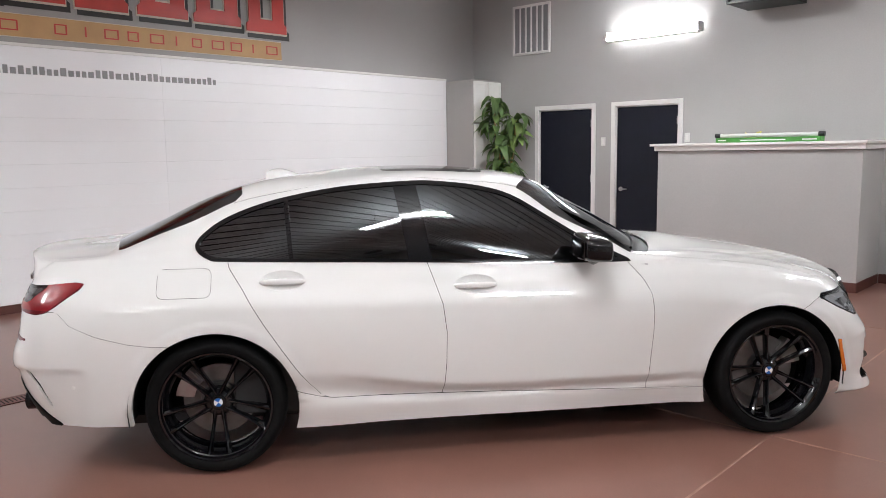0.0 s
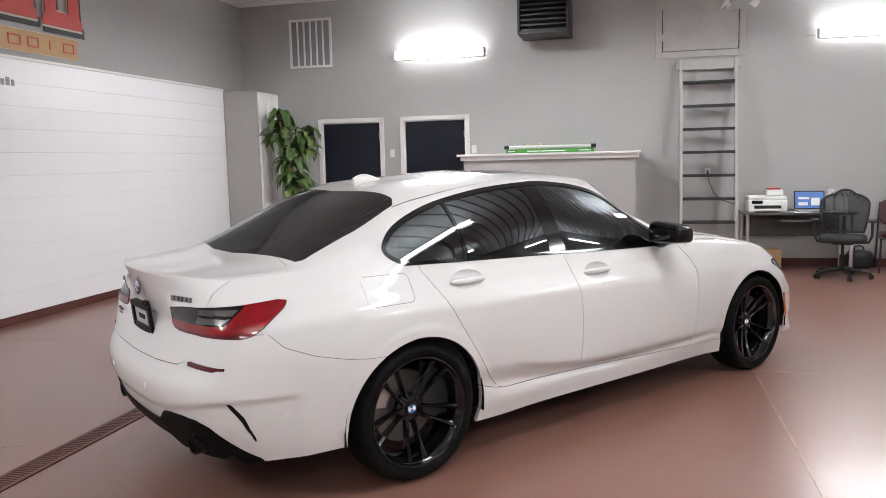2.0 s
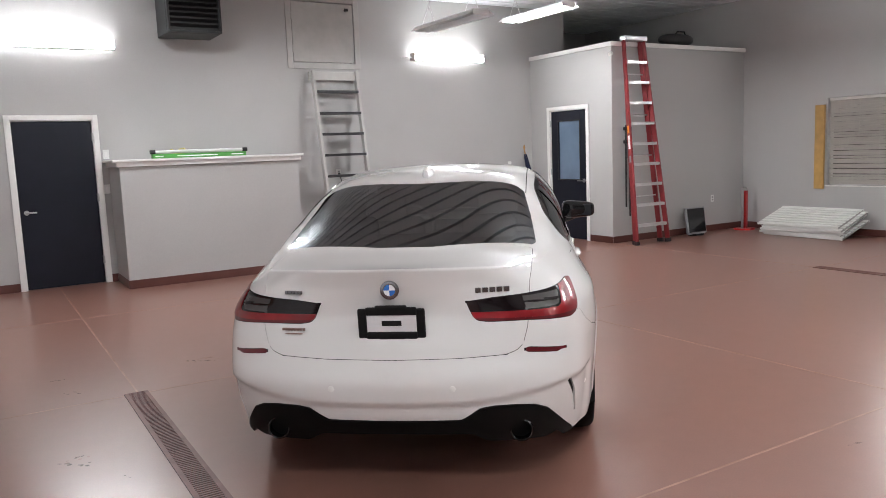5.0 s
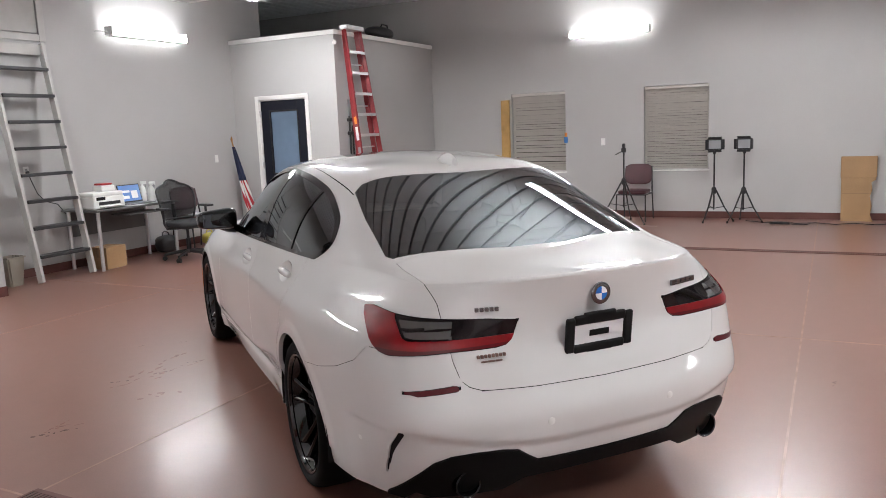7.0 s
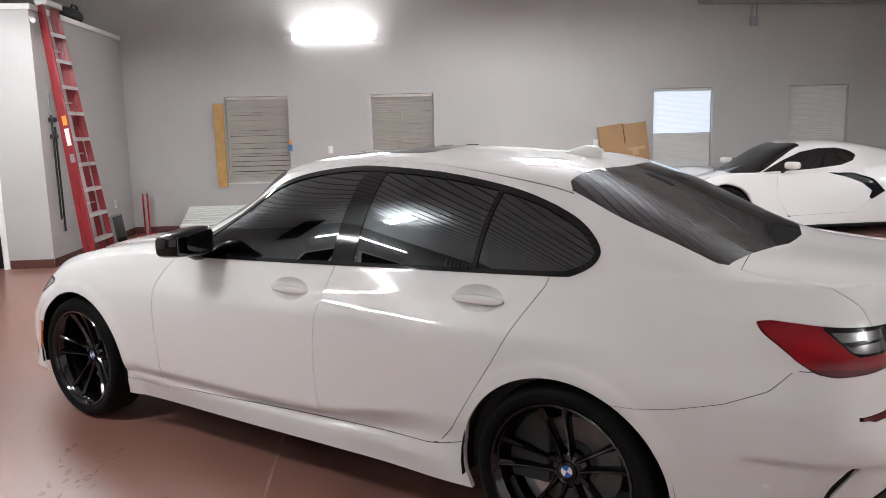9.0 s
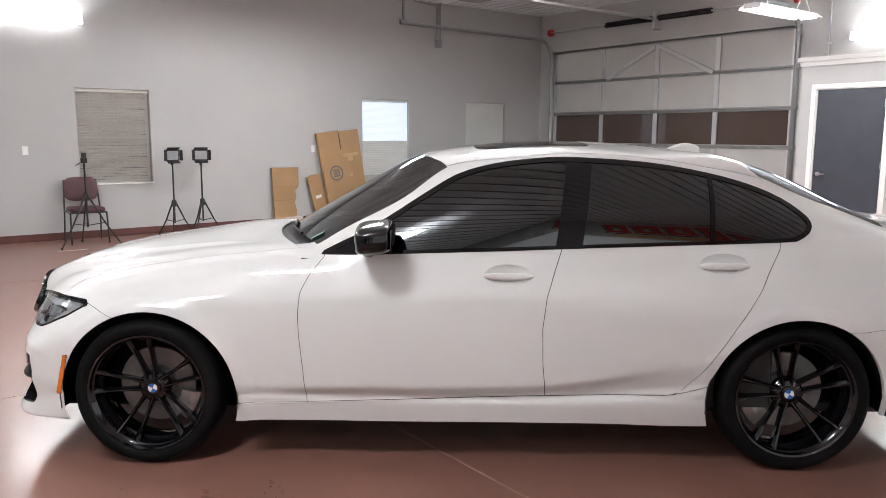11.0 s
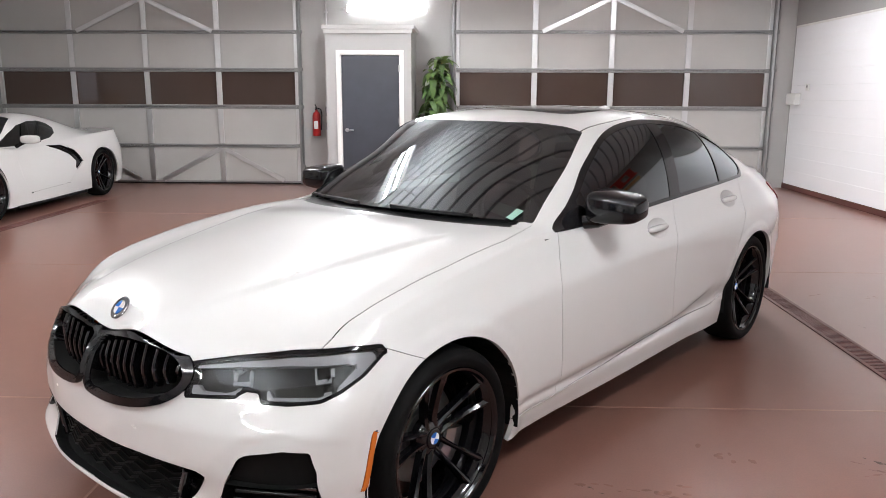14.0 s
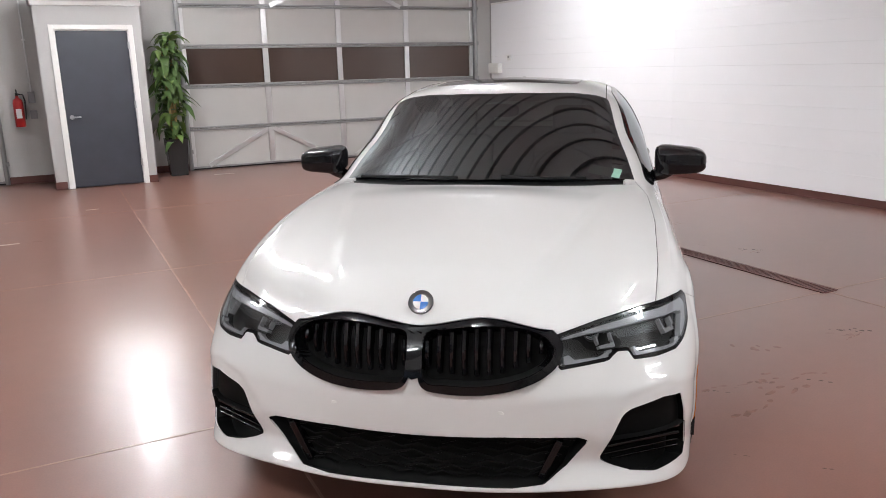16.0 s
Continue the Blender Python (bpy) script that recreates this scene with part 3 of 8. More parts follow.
# outside, behind the garage glass: plain night
boxes_out = boxes("backdrop", M_PIT, None, (XW - 1, XE + 1, YS - 1.2, YS - 1.0, -0.2, 4.0))
tagged(boxes_out, "dark night outside the garage windows", "backdrop", kind="structure")


def window(name, y0, y1, z0, z1, style):
    w = thing(name, {"blind": "window with closed cream horizontal blinds", "glow": "window with white shade, daylight-blue glow at its top",
                     "shade": "window with closed white cellular shade"}[style], "window", kind="structure")
    bm = bmesh.new()
    e = 0.03
    for a, b, c, d in ((y0, y0 + e, z0, z1), (y1 - e, y1, z0, z1), (y0 + e, y1 - e, z0, z0 + e), (y0 + e, y1 - e, z1 - e, z1)):
        box(bm, XE + 0.11, XE + 0.15, a, b, c, d, 0.004)
    part("window_frame", bm, M_TRIM, w)
    boxes("pane", M_DARKSCR, w, (XE + 0.125, XE + 0.131, y0 + e, y1 - e, z0 + e, z1 - e))
    boxes("window_sill", M_TRIM, w, (XE - 0.02, XE + 0.11, y0 - 0.015, y1 + 0.015, z0 - 0.022, z0 - 0.001), bevel=0.004)
    boxes("headrail", M_BLIND if style == "blind" else M_SHADE, w, (XE + 0.03, XE + 0.09, y0 + 0.006, y1 - 0.006, z1 - 0.05, z1 - 0.004), bevel=0.005)
    if style == "blind":
        n = int((z1 - z0 - 0.075) / 0.040) + 1
        bm = bmesh.new()
        box(bm, -0.0254, 0.0254, y0 + 0.01, y1 - 0.01, -0.0016, 0.0016, 0.001, seg=1)
        me = finish(bm, "slat", M_BLIND)
        rnd = random.Random(int(y0 * 100))
        for i in range(n):
            s = new("slat", me)
            s.parent = w
            s.matrix_basis = pose(XE + 0.06, 0, z0 + 0.03 + i * 0.040, rnd.uniform(-0.2, 0.2), 47 + rnd.uniform(-1.5, 1.5), 0)
        bm = bmesh.new()
        for y in (y0 + 0.18, (y0 + y1) / 2, y1 - 0.18):
            tube(bm, [(XE + 0.035, y, z0 + 0.02), (XE + 0.035, y, z1 - 0.05)], 0.002, 5)
        part("cord", bm, M_BLIND, w)
    else:
        n = round((z1 - z0 - 0.06) / 0.04)
        split = int(n * 0.47) if style == "glow" else n
        for name2, a, b, mt in (("shade_cloth", 0, split, M_SHADE), ("lit_cloth", split, n, M_GLOWSHADE)):
            if a == b:
                continue
            bm = bmesh.new()
            rows = []
            for i in range(2 * a, 2 * b + 1):
                z = z0 + 0.01 + i * 0.02
                x = XE + (0.050 if i % 2 else 0.054)
                rows.append([bm.verts.new((u, v, z)) for u, v in ((x, y0 + 0.012), (x, y1 - 0.012), (XE + .062, y1 - 0.012), (XE + .062, y0 + 0.012))])
            for p, q in zip(rows, rows[1:]):
                for k in range(4):
                    bm.faces.new((p[k], p[(k + 1) % 4], q[(k + 1) % 4], q[k]))
            bm.faces.new(rows[0])
            bm.faces.new(list(reversed(rows[-1])))
            part(name2, bm, mt, w)
    return w


window("window_1", *WINDOWS[0], "blind")
window("window_2", *WINDOWS[1], "blind")
window("window_3", *WINDOWS[2], "glow")
window("window_4", *WINDOWS[3], "shade")

# ---- lamps ----


def wall_lamp(m):
    lamp = thing("wall_lamp", "long lit white fluorescent lamp on the wall", "lamp", m, group="fluorescent wall lamps")
    # x along the lamp, y away from the wall: glowing tray below, bare tubes above it
    boxes("tray", M_FIXT, lamp, (-0.63, 0.63, 0.088, 0.190, -0.080, -0.070), bevel=0.004)
    bm = bmesh.new()
    prof = [(0.180, -0.068), (0.194, -0.062), (0.199, -0.048), (0.192, -0.033), (0.199, -0.016), (0.194, 0.000), (0.180, 0.008)]
    rows = [[bm.verts.new((x, a, b)) for a, b in prof] for x in (-0.63, 0.63)]
    k = len(prof)
    for i in range(k):
        bm.faces.new((rows[0][i], rows[1][i], rows[1][(i + 1) % k], rows[0][(i + 1) % k]))
    bm.faces.new(rows[0])
    bm.faces.new(list(reversed(rows[1])))
    part("lens", bm, M_LAMP, lamp, "glowing diffuser")
    boxes("back_plate", M_FIXT, lamp, (-0.63, 0.63, 0.003, 0.011, -0.050, -0.002), bevel=0.003)
    boxes("channel", M_FIXT, lamp, (-0.63, 0.63, 0.100, 0.176, -0.068, 0.000), bevel=0.004)
    for y in (0.070, 0.150):
        bm = bmesh.new()
        tube(bm, [(-0.60, y, 0.025), (0.60, y, 0.025)], 0.016, 10)
        part("tube", bm, M_WTUBE, lamp, "glowing tube", smooth=60)
    for s in (-1, 1):
        boxes("end_cap", M_FIXT, lamp, (s * 0.631, s * 0.648, 0.045, 0.195, -0.064, 0.05), bevel=0.006)
        boxes("bracket", M_GALV, lamp, (s * 0.42 - 0.015, s * 0.42 + 0.015, 0.0, 0.05, -0.03, 0.03), bevel=0.004)
    bm = bmesh.new()
    tube(bm, [(0.648, 0.10, -0.02), (0.72, 0.09, -0.02), (0.78, 0.02, -0.02)], 0.008, 6)
    part("lead", bm, M_GALV, lamp, smooth=60)
    return lamp


wall_lamp(pose(-1.92, YN - 0.002, 3.0, 0, 0, 180))
wall_lamp(pose(3.65, YN - 0.002, 2.985, 0, 0, 180))
wall_lamp(pose(XE - 0.002, 0.62, 3.0, 0, 0, 90))
wall_lamp(pose(1.49, YS + 0.002, 2.87, 0, 0, 0))


def shop_light(m, lit=True, glow=M_TUBE):
    lamp = thing("shop_light", "hanging two-tube shop light with metal reflector" if lit else "unlit hanging shop light with metal reflector", "lamp", m, group="hanging shop lights")
    # two slanted wings and a spine, open along the top
    for s in (-1, 1):
        bm = bmesh.new()
        rows = [[bm.verts.new((s * a, y, b)) for a, b in ((0.165, -0.004), (0.085, 0.052))] for y in (-0.62, 0.62)]
        bm.faces.new((rows[0][0], rows[1][0], rows[1][1], rows[0][1]))
        bmesh.ops.solidify(bm, geom=bm.faces[:], thickness=0.003)
        part("reflector", bm, M_FIXT, lamp)
    boxes("spine", M_FIXT, lamp, (-0.022, 0.022, -0.60, 0.60, 0.028, 0.06), bevel=0.004)
    if not lit:
        boxes("cover", M_GALV, lamp, (-0.084, 0.084, -0.60, 0.60, -0.006, 0.0), bevel=0.002)
    for s in (-1, 1):
        bm = bmesh.new()
        tube(bm, [(s * 0.055, -0.59, 0.022), (s * 0.055, 0.59, 0.022)], 0.016, 10)
        part("tube", bm, glow if lit else M_WHITEP, lamp, "glowing tube" if lit else "", smooth=60)
        boxes("socket", M_FIXT, lamp, (-0.10, 0.10, s * 0.595, s * 0.615, -0.005, 0.055), bevel=0.004)
        bm = bmesh.new()
        for t in (-1, 1):
            tube(bm, [(t * 0.09, s * 0.45, 0.055), (0, s * 0.45, 0.28)], 0.004, 5)
        tube(bm, [(0, s * 0.45, 0.28), (0, s * 0.45, ZC - m.translation.z)], 0.004, 5)
        part("chain", bm, M_GALV, lamp)
    return lamp


shop_light(pose(1.75, 2.65, 2.92), False)
shop_light(pose(3.42, 3.20, 3.20))
shop_light(pose(1.58, -1.60, 2.90), glow=M_TUBED)
shop_light(pose(1.62, -5.90, 2.84))
# unseen fill lamp, added to brighten the west boards and the sedan's flank
shop_light(pose(-2.50, -5.00, 3.25), glow=M_FILLW)
# another fill lamp, added out of view to lift the sedan's left side
shop_light(pose(-1.40, 3.10, 3.52), glow=M_TUBEM)
# added where it stays unseen, to fill the dim south-east walls
shop_light(pose(5.30, -2.20, 3.50))


# ---- sedan body: lofted through its character lines (metres; x forward, y to its left side, z up) ----


def spline_eval(p, values, q):
    """Natural cubic spline through values at p, evaluated at q."""
    p, y, q = np.asarray(p, float), np.asarray(values, float), np.asarray(q, float)
    n = len(p)
    h = np.diff(p)
    a = np.eye(n)
    b = np.zeros(y.shape)
    for i in range(1, n - 1):
        a[i, i - 1:i + 2] = h[i - 1], 2 * (h[i - 1] + h[i]), h[i]
        b[i] = 6 * ((y[i + 1] - y[i]) / h[i] - (y[i] - y[i - 1]) / h[i - 1])
    m = np.linalg.solve(a, b)
    k = np.clip(np.searchsorted(p, q, side="right") - 1, 0, n - 2)
    hk = h[k]
    t0, t1 = (p[k + 1] - q), (q - p[k])
    sh = (-1,) + (1,) * (y.ndim - 1)
    hk, t0, t1 = hk.reshape(sh), t0.reshape(sh), t1.reshape(sh)
    return (m[k] * t0 ** 3 + m[k + 1] * t1 ** 3) / (6 * hk) + (y[k] / hk - m[k] * hk / 6) * t0 + (y[k + 1] / hk - m[k + 1] * hk / 6) * t1


def pchip(v, y, q):
    """Monotone cubic along the first axis; v: parameters of the rows of y."""
    d = np.diff(y, axis=0)
    h = np.diff(v, axis=0)
    s = d / h
    m = np.zeros_like(y)
    m[0], m[-1] = s[0], s[-1]
    w1, w2 = 2 * h[1:] + h[:-1], h[1:] + 2 * h[:-1]
    ok = s[:-1] * s[1:] > 0
    with np.errstate(divide="ignore", invalid="ignore"):
        hm = (w1 + w2) / (w1 / s[:-1] + w2 / s[1:])
    m[1:-1] = np.where(ok, hm, 0.0)
    out = []
    for x in q:
        k = min(int(np.searchsorted(v[:, 0, 0], x, side="right") - 1), len(v) - 2)
        k = max(k, 0)
        hh = h[k]
        t = (x - v[k]) / hh
        out.append((2 * t ** 3 - 3 * t ** 2 + 1) * y[k] + (t ** 3 - 2 * t ** 2 + t) * hh * m[k]
                   + (-2 * t ** 3 + 3 * t ** 2) * y[k + 1] + (t ** 3 - t ** 2) * hh * m[k + 1])
    return np.array(out)


def feature_line(rows, mirror=True):
    """rows of (station, x, y, z); returns a function of the station. Mirrored at the car's middle plane."""
    p = [r[0] for r in rows]
    xyz = [list(r[1:]) for r in rows]
    if mirror:
        flip = lambda r: [r[0], -r[1], r[2]]
        pre = [(2 * p[0] - p[i], flip(xyz[i])) for i in (2, 1)]
        post = [(2 * p[-1] - p[-1 - i], flip(xyz[-1 - i])) for i in (1, 2)]
        p = [a for a, _ in pre] + p + [a for a, _ in post]
        xyz = [b for _, b in pre] + xyz + [b for _, b in post]
    return lambda q: spline_eval(p, xyz, q)


UNDER_EDGE = [(0, 2.19, 0, .2), (2, 2.145, .42, .2), (3, 2.06, .66, .198), (4, 1.95, .8, .196), (5, 1.8, .858, .198),
    (8, 1.05, .85, .195), (12, .25, .85, .195), (15, -.5, .85, .195), (18, -1.25, .85, .2), (21, -1.8, .866, .255),
    (22, -2.02, .825, .25), (23, -2.22, .73, .245), (24, -2.32, .555, .235), (25, -2.37, .29, .225),
    (26, -2.38, 0, .222)]
SILL_EDGE = [(0, 2.236, 0, .22), (1, 2.228, .22, .22), (2, 2.19, .43, .219), (3, 2.108, .685, .216),
    (4, 1.993, .828, .212), (5, 1.83, .872, .215), (7, 1.42, .87, .24), (8, 1.05, .867, .275), (9, .76, .867, .282),
    (12, .25, .867, .285), (15, -.5, .867, .288), (17, -1.1, .867, .3), (19, -1.45, .87, .3), (21, -1.8, .875, .3),
    (22, -2.03, .835, .31), (23, -2.24, .742, .31), (24, -2.36, .565, .31), (25, -2.41, .3, .3), (26, -2.42, 0, .3)]
SILL_GROOVE = [(0, 2.205, 0, .3), (1, 2.196, .22, .3), (2, 2.15, .43, .3), (3, 2.075, .675, .3), (4, 1.97, .822, .3),
    (5, 1.82, .874, .3), (7, 1.42, .88, .33), (8, 1.05, .87, .325), (9, .76, .857, .318), (12, .25, .853, .32),
    (15, -.5, .852, .332), (17, -1.1, .868, .38), (19, -1.45, .88, .4), (21, -1.8, .882, .4), (22, -2.05, .842, .42),
    (23, -2.275, .757, .42), (24, -2.4, .575, .42), (25, -2.457, .3, .42), (26, -2.47, 0, .42)]
LOW_BULGE = [(0, 2.226, 0, .4), (1, 2.216, .22, .4), (2, 2.172, .43, .4), (3, 2.09, .675, .4), (4, 1.978, .826, .4),
    (5, 1.82, .878, .4), (6, 1.6, .888, .42), (7, 1.42, .893, .43), (8, 1.05, .884, .385), (9, .76, .884, .375),
    (12, .25, .886, .378), (14, -.2, .886, .388), (15, -.5, .888, .412), (16, -.85, .892, .462),
    (17, -1.1, .898, .49), (19, -1.45, .904, .52), (21, -1.8, .892, .52), (22, -2.06, .848, .53),
    (23, -2.29, .767, .54), (24, -2.42, .588, .54), (25, -2.477, .3, .54), (26, -2.49, 0, .54)]
WAIST = [(0, 2.232, 0, .50), (1, 2.221, .22, .50), (2, 2.17, .43, .50), (3, 2.08, .668, .50), (4, 1.975, .820, .50),
         (5, 1.812, .876, .50), (6, 1.60, .893, .53), (7, 1.42, .90, .55), (8, 1.05, .893, .58), (9, .76, .892, .60),
         (12, .25, .892, .617), (15, -.5, .893, .63), (17, -1.1, .908, .65), (19, -1.45, .915, .67), (21, -1.8, .896, .66),
         (22, -2.05, .848, .66), (23, -2.27, .764, .67), (24, -2.385, .578, .67), (25, -2.425, .30, .67), (26, -2.43, 0, .67)]
FLANK = [(0, 2.228, 0, .57), (1, 2.216, .22, .57), (2, 2.148, .43, .58), (3, 2.035, .655, .595), (4, 1.915, .797, .6),
    (5, 1.76, .858, .62), (6, 1.58, .884, .66), (7, 1.42, .893, .69), (8, 1.05, .887, .72), (9, .76, .885, .74),
    (12, .25, .888, .755), (15, -.5, .889, .77), (17, -1.1, .902, .785), (19, -1.45, .906, .8), (21, -1.8, .88, .8),
    (22, -2.03, .83, .8), (23, -2.25, .748, .81), (24, -2.35, .575, .82), (25, -2.365, .3, .822),
    (26, -2.37, 0, .825)]
SHOULDER = [(0, 2.197, 0, .66), (1, 2.205, .22, .685), (2, 2.12, .42, .665), (3, 1.99, .62, .69),
    (4, 1.865, .745, .712), (5, 1.72, .805, .745), (6, 1.56, .834, .785), (7, 1.38, .84, .82), (8, 1.05, .838, .855),
    (9, .76, .838, .866), (12, .25, .843, .879), (15, -.5, .846, .893), (17, -1.1, .848, .905),
    (19, -1.45, .842, .915), (21, -1.8, .812, .918), (22, -2, .762, .92), (23, -2.2, .685, .926),
    (24, -2.318, .52, .935), (25, -2.373, .28, .938), (26, -2.398, 0, .940)]
BELT = [(0, 2.140, 0, .728), (1, 2.150, .22, .766), (2, 2.092, .42, .715), (3, 1.955, .6, .738), (4, 1.82, .712, .764),
    (5, 1.66, .782, .809), (6, 1.5, .80, .848), (7, 1.3, .803, .886), (8, 1, .792, .924), (9, .76, .784, .942),
    (10, .62, .792, .943), (11, .45, .805, .945), (12, .25, .812, .952), (14, -.2, .816, .968), (15, -.5, .816, .98),
    (16, -.85, .812, .992), (18, -1.3, .795, 1.006), (19, -1.45, .785, 1.012), (20, -1.6, .762, 1.018),
    (21, -1.78, .722, 1.022), (22, -2, .662, 1.02), (23, -2.19, .6, 1.010), (24, -2.328, .45, 1.020), (25, -2.405, .25, 1.028), (26, -2.432, 0, 1.032)]
# over the top, from the belt line to the middle plane, for stations 4 (hood edge) to 23 (boot lip)
GLASS_MID = [(4, 1.955, .6, .738), (4.5, 1.858, .640, .794), (5, 1.74, .68, .834), (6, 1.56, .705, .878), (7, 1.34, .715, .916), (8, 1.03, .712, .952), (9, .78, .72, .96), (10, .64, .755, .964), (11, .45, .778, .985), (12, .25, .772, 1.05),
    (13, .05, .756, 1.12), (14, -.2, .748, 1.165), (15, -.5, .748, 1.185), (16, -.85, .743, 1.18),
    (17, -1.1, .733, 1.155), (18, -1.3, .728, 1.125), (19, -1.45, .738, 1.08), (20, -1.6, .73, 1.052),
    (21, -1.79, .698, 1.04), (22, -2, .636, 1.027), (23, -2.23, .55, 1.009)]
ROOF_RAIL = [(4, 2.09, .42, .716), (4.5, 1.970, .478, .784), (5, 1.82, .535, .828), (6, 1.62, .55, .878), (7, 1.38, .555, .92),
    (8, 1.06, .56, .96), (9, .8, .61, .972), (10, .66, .705, .985), (11, .45, .728, 1.05), (12, .25, .672, 1.165),
    (13, .05, .63, 1.288), (14, -.2, .6, 1.345), (15, -.5, .6, 1.368), (16, -.85, .6, 1.345), (17, -1.1, .605, 1.295),
    (18, -1.3, .63, 1.235), (19, -1.45, .675, 1.15), (20, -1.62, .69, 1.098), (21, -1.8, .668, 1.062),
    (22, -2, .6, 1.03), (23, -2.27, .5, 1.01)]
ROOF_MID = [(4, 2.150, .22, .766), (4.5, 2.055, .28, .808), (5, 1.93, .33, .838), (6, 1.7, .33, .887), (7, 1.42, .33, .93),
    (8, 1.1, .34, .972), (9, .87, .38, .982), (10, .74, .5, 1.02), (11, .54, .52, 1.12), (12, .35, .49, 1.225),
    (13, .16, .5, 1.34), (14, -.15, .44, 1.398), (15, -.5, .44, 1.412), (16, -.85, .44, 1.388),
    (17, -1.12, .45, 1.37), (18, -1.33, .48, 1.315), (19, -1.52, .49, 1.24), (20, -1.7, .5, 1.16),
    (21, -1.87, .5, 1.085), (22, -2.03, .46, 1.04), (23, -2.32, .36, 1.012)]
MIDDLE = [(4, 2.140, 0, .728), (4.5, 2.085, 0, .786), (5, 2, 0, .830), (6, 1.75, 0, .890), (7, 1.45, 0, .938), (8, 1.13, 0, .984),
    (9, .95, 0, .996), (10, .78, 0, 1.08), (11, .6, 0, 1.185), (12, .42, 0, 1.285), (13, .22, 0, 1.375),
    (14, -.12, 0, 1.425), (15, -.5, 0, 1.437), (16, -.85, 0, 1.42), (17, -1.13, 0, 1.385), (18, -1.32, 0, 1.345),
    (19, -1.55, 0, 1.265), (20, -1.76, 0, 1.17), (21, -1.96, 0, 1.085), (22, -2.1, 0, 1.048), (22.5, -2.28, 0, 1.032), (23, -2.432, 0, 1.032)]


def loft_body(side_lines, top_lines, nf=56, ns=250, nv=64, first=4, last=23, end=26):
    """Half a car body as one welded grid: the sides, round nose and tail, then the top. Returns points, quads and
    how many of the quads belong to the sides."""
    p = np.concatenate([np.linspace(0, first, nf, endpoint=False), np.linspace(first, last, ns, endpoint=False), np.linspace(last, end, nf + 1)])
    rows = np.array([feature_line(l)(p) for l in side_lines])
    chord = np.concatenate([[0], np.cumsum(np.mean(np.linalg.norm(np.diff(rows, axis=0), axis=2), axis=1))])
    v = chord[:, None, None] * np.ones_like(rows)
    side = pchip(v, rows, np.linspace(0, chord[-1], nv))
    nu = len(p)
    idx = np.arange(nv * nu).reshape(nv, nu)
    ps = p[nf:nf + ns + 1]
    c = np.array([feature_line(side_lines[-1])(ps)] + [feature_line(l, False)(ps) for l in top_lines])
    ext = np.concatenate([c, (c[-2::-1] * np.array([1, -1, 1]))[:2]])
    top = np.zeros((ns + 1, nf + 1, 3))
    for i in range(ns + 1):
        d = np.concatenate([[0], np.cumsum(np.linalg.norm(np.diff(ext[:, i], axis=0), axis=1) ** 0.75 + 1e-6)])
        top[i] = spline_eval(d, ext[:, i], np.linspace(0, d[len(c) - 1], nf + 1))
    front, rear = side[-1, nf::-1], side[-1, nf + ns:]
    d0, d1 = front - top[0], rear - top[-1]
    for i in range(ns + 1):
        t = i / ns
        top[i] += max(0.0, 1 - t / 0.14) ** 2 * d0 + max(0.0, 1 - (1 - t) / 0.14) ** 2 * d1
    top[:, -1, 1] = 0
    # weld the top's rim to the sides' upper row
    n0 = nv * nu
    it = n0 + np.arange((ns + 1) * (nf + 1)).reshape(ns + 1, nf + 1)
    it[:, 0] = idx[-1, nf:nf + ns + 1]
    it[0, :] = idx[-1, nf::-1]
    it[ns, :] = idx[-1, nf + ns:]
    pts = np.concatenate([side.reshape(-1, 3), top.reshape(-1, 3)])

    def grid(g):
        return np.stack([g[:-1, :-1], g[:-1, 1:], g[1:, 1:], g[1:, :-1]], axis=-1).reshape(-1, 4)

    qa, qb = grid(idx), grid(it)
    return pts, np.concatenate([qa, qb[:, ::-1]]), len(qa)


BODY_SIDE = (UNDER_EDGE, SILL_EDGE, SILL_GROOVE, LOW_BULGE, WAIST, FLANK, SHOULDER, BELT)
BODY_TOP = (GLASS_MID, ROOF_RAIL, ROOF_MID, MIDDLE)


def poly_sdf(q, outline):
    """Signed distance of 2D points to a closed outline; negative inside."""
    o = np.asarray(outline, float)
    a, b = o, np.roll(o, -1, axis=0)
    best = np.full(len(q), 1e9)
    inside = np.zeros(len(q), bool)
    for p0, p1 in zip(a, b):
        d = p1 - p0
        w = q - p0
        t = np.clip((w @ d) / max(d @ d, 1e-12), 0, 1)
        r = w - t[:, None] * d
        best = np.minimum(best, np.einsum("ij,ij->i", r, r))
        cond = (p0[1] > q[:, 1]) != (p1[1] > q[:, 1])
        if abs(d[1]) > 1e-12:
            inside ^= cond & (q[:, 0] < d[0] * (q[:, 1] - p0[1]) / d[1] + p0[0])
    return np.where(inside, -1, 1) * np.sqrt(best)


def rounded(points, n=5, closed=True):
    """A smooth closed curve through the points."""
    p = np.asarray(points, float)
    k = len(p)
    out = []
    for i in range(k if closed else k - 1):
        p0, p1, p2, p3 = p[(i - 1) % k], p[i], p[(i + 1) % k], p[(i + 2) % k]
        if not closed:
            p0 = p[max(i - 1, 0)]
            p3 = p[min(i + 2, k - 1)]
        for j in range(n):
            t = j / n
            out.append(0.5 * ((2 * p1) + (p2 - p0) * t + (2 * p0 - 5 * p1 + 4 * p2 - p3) * t ** 2 + (3 * p1 - p0 - 3 * p2 + p3) * t ** 3))
    if not closed:
        out.append(p[-1])
    return np.array(out)


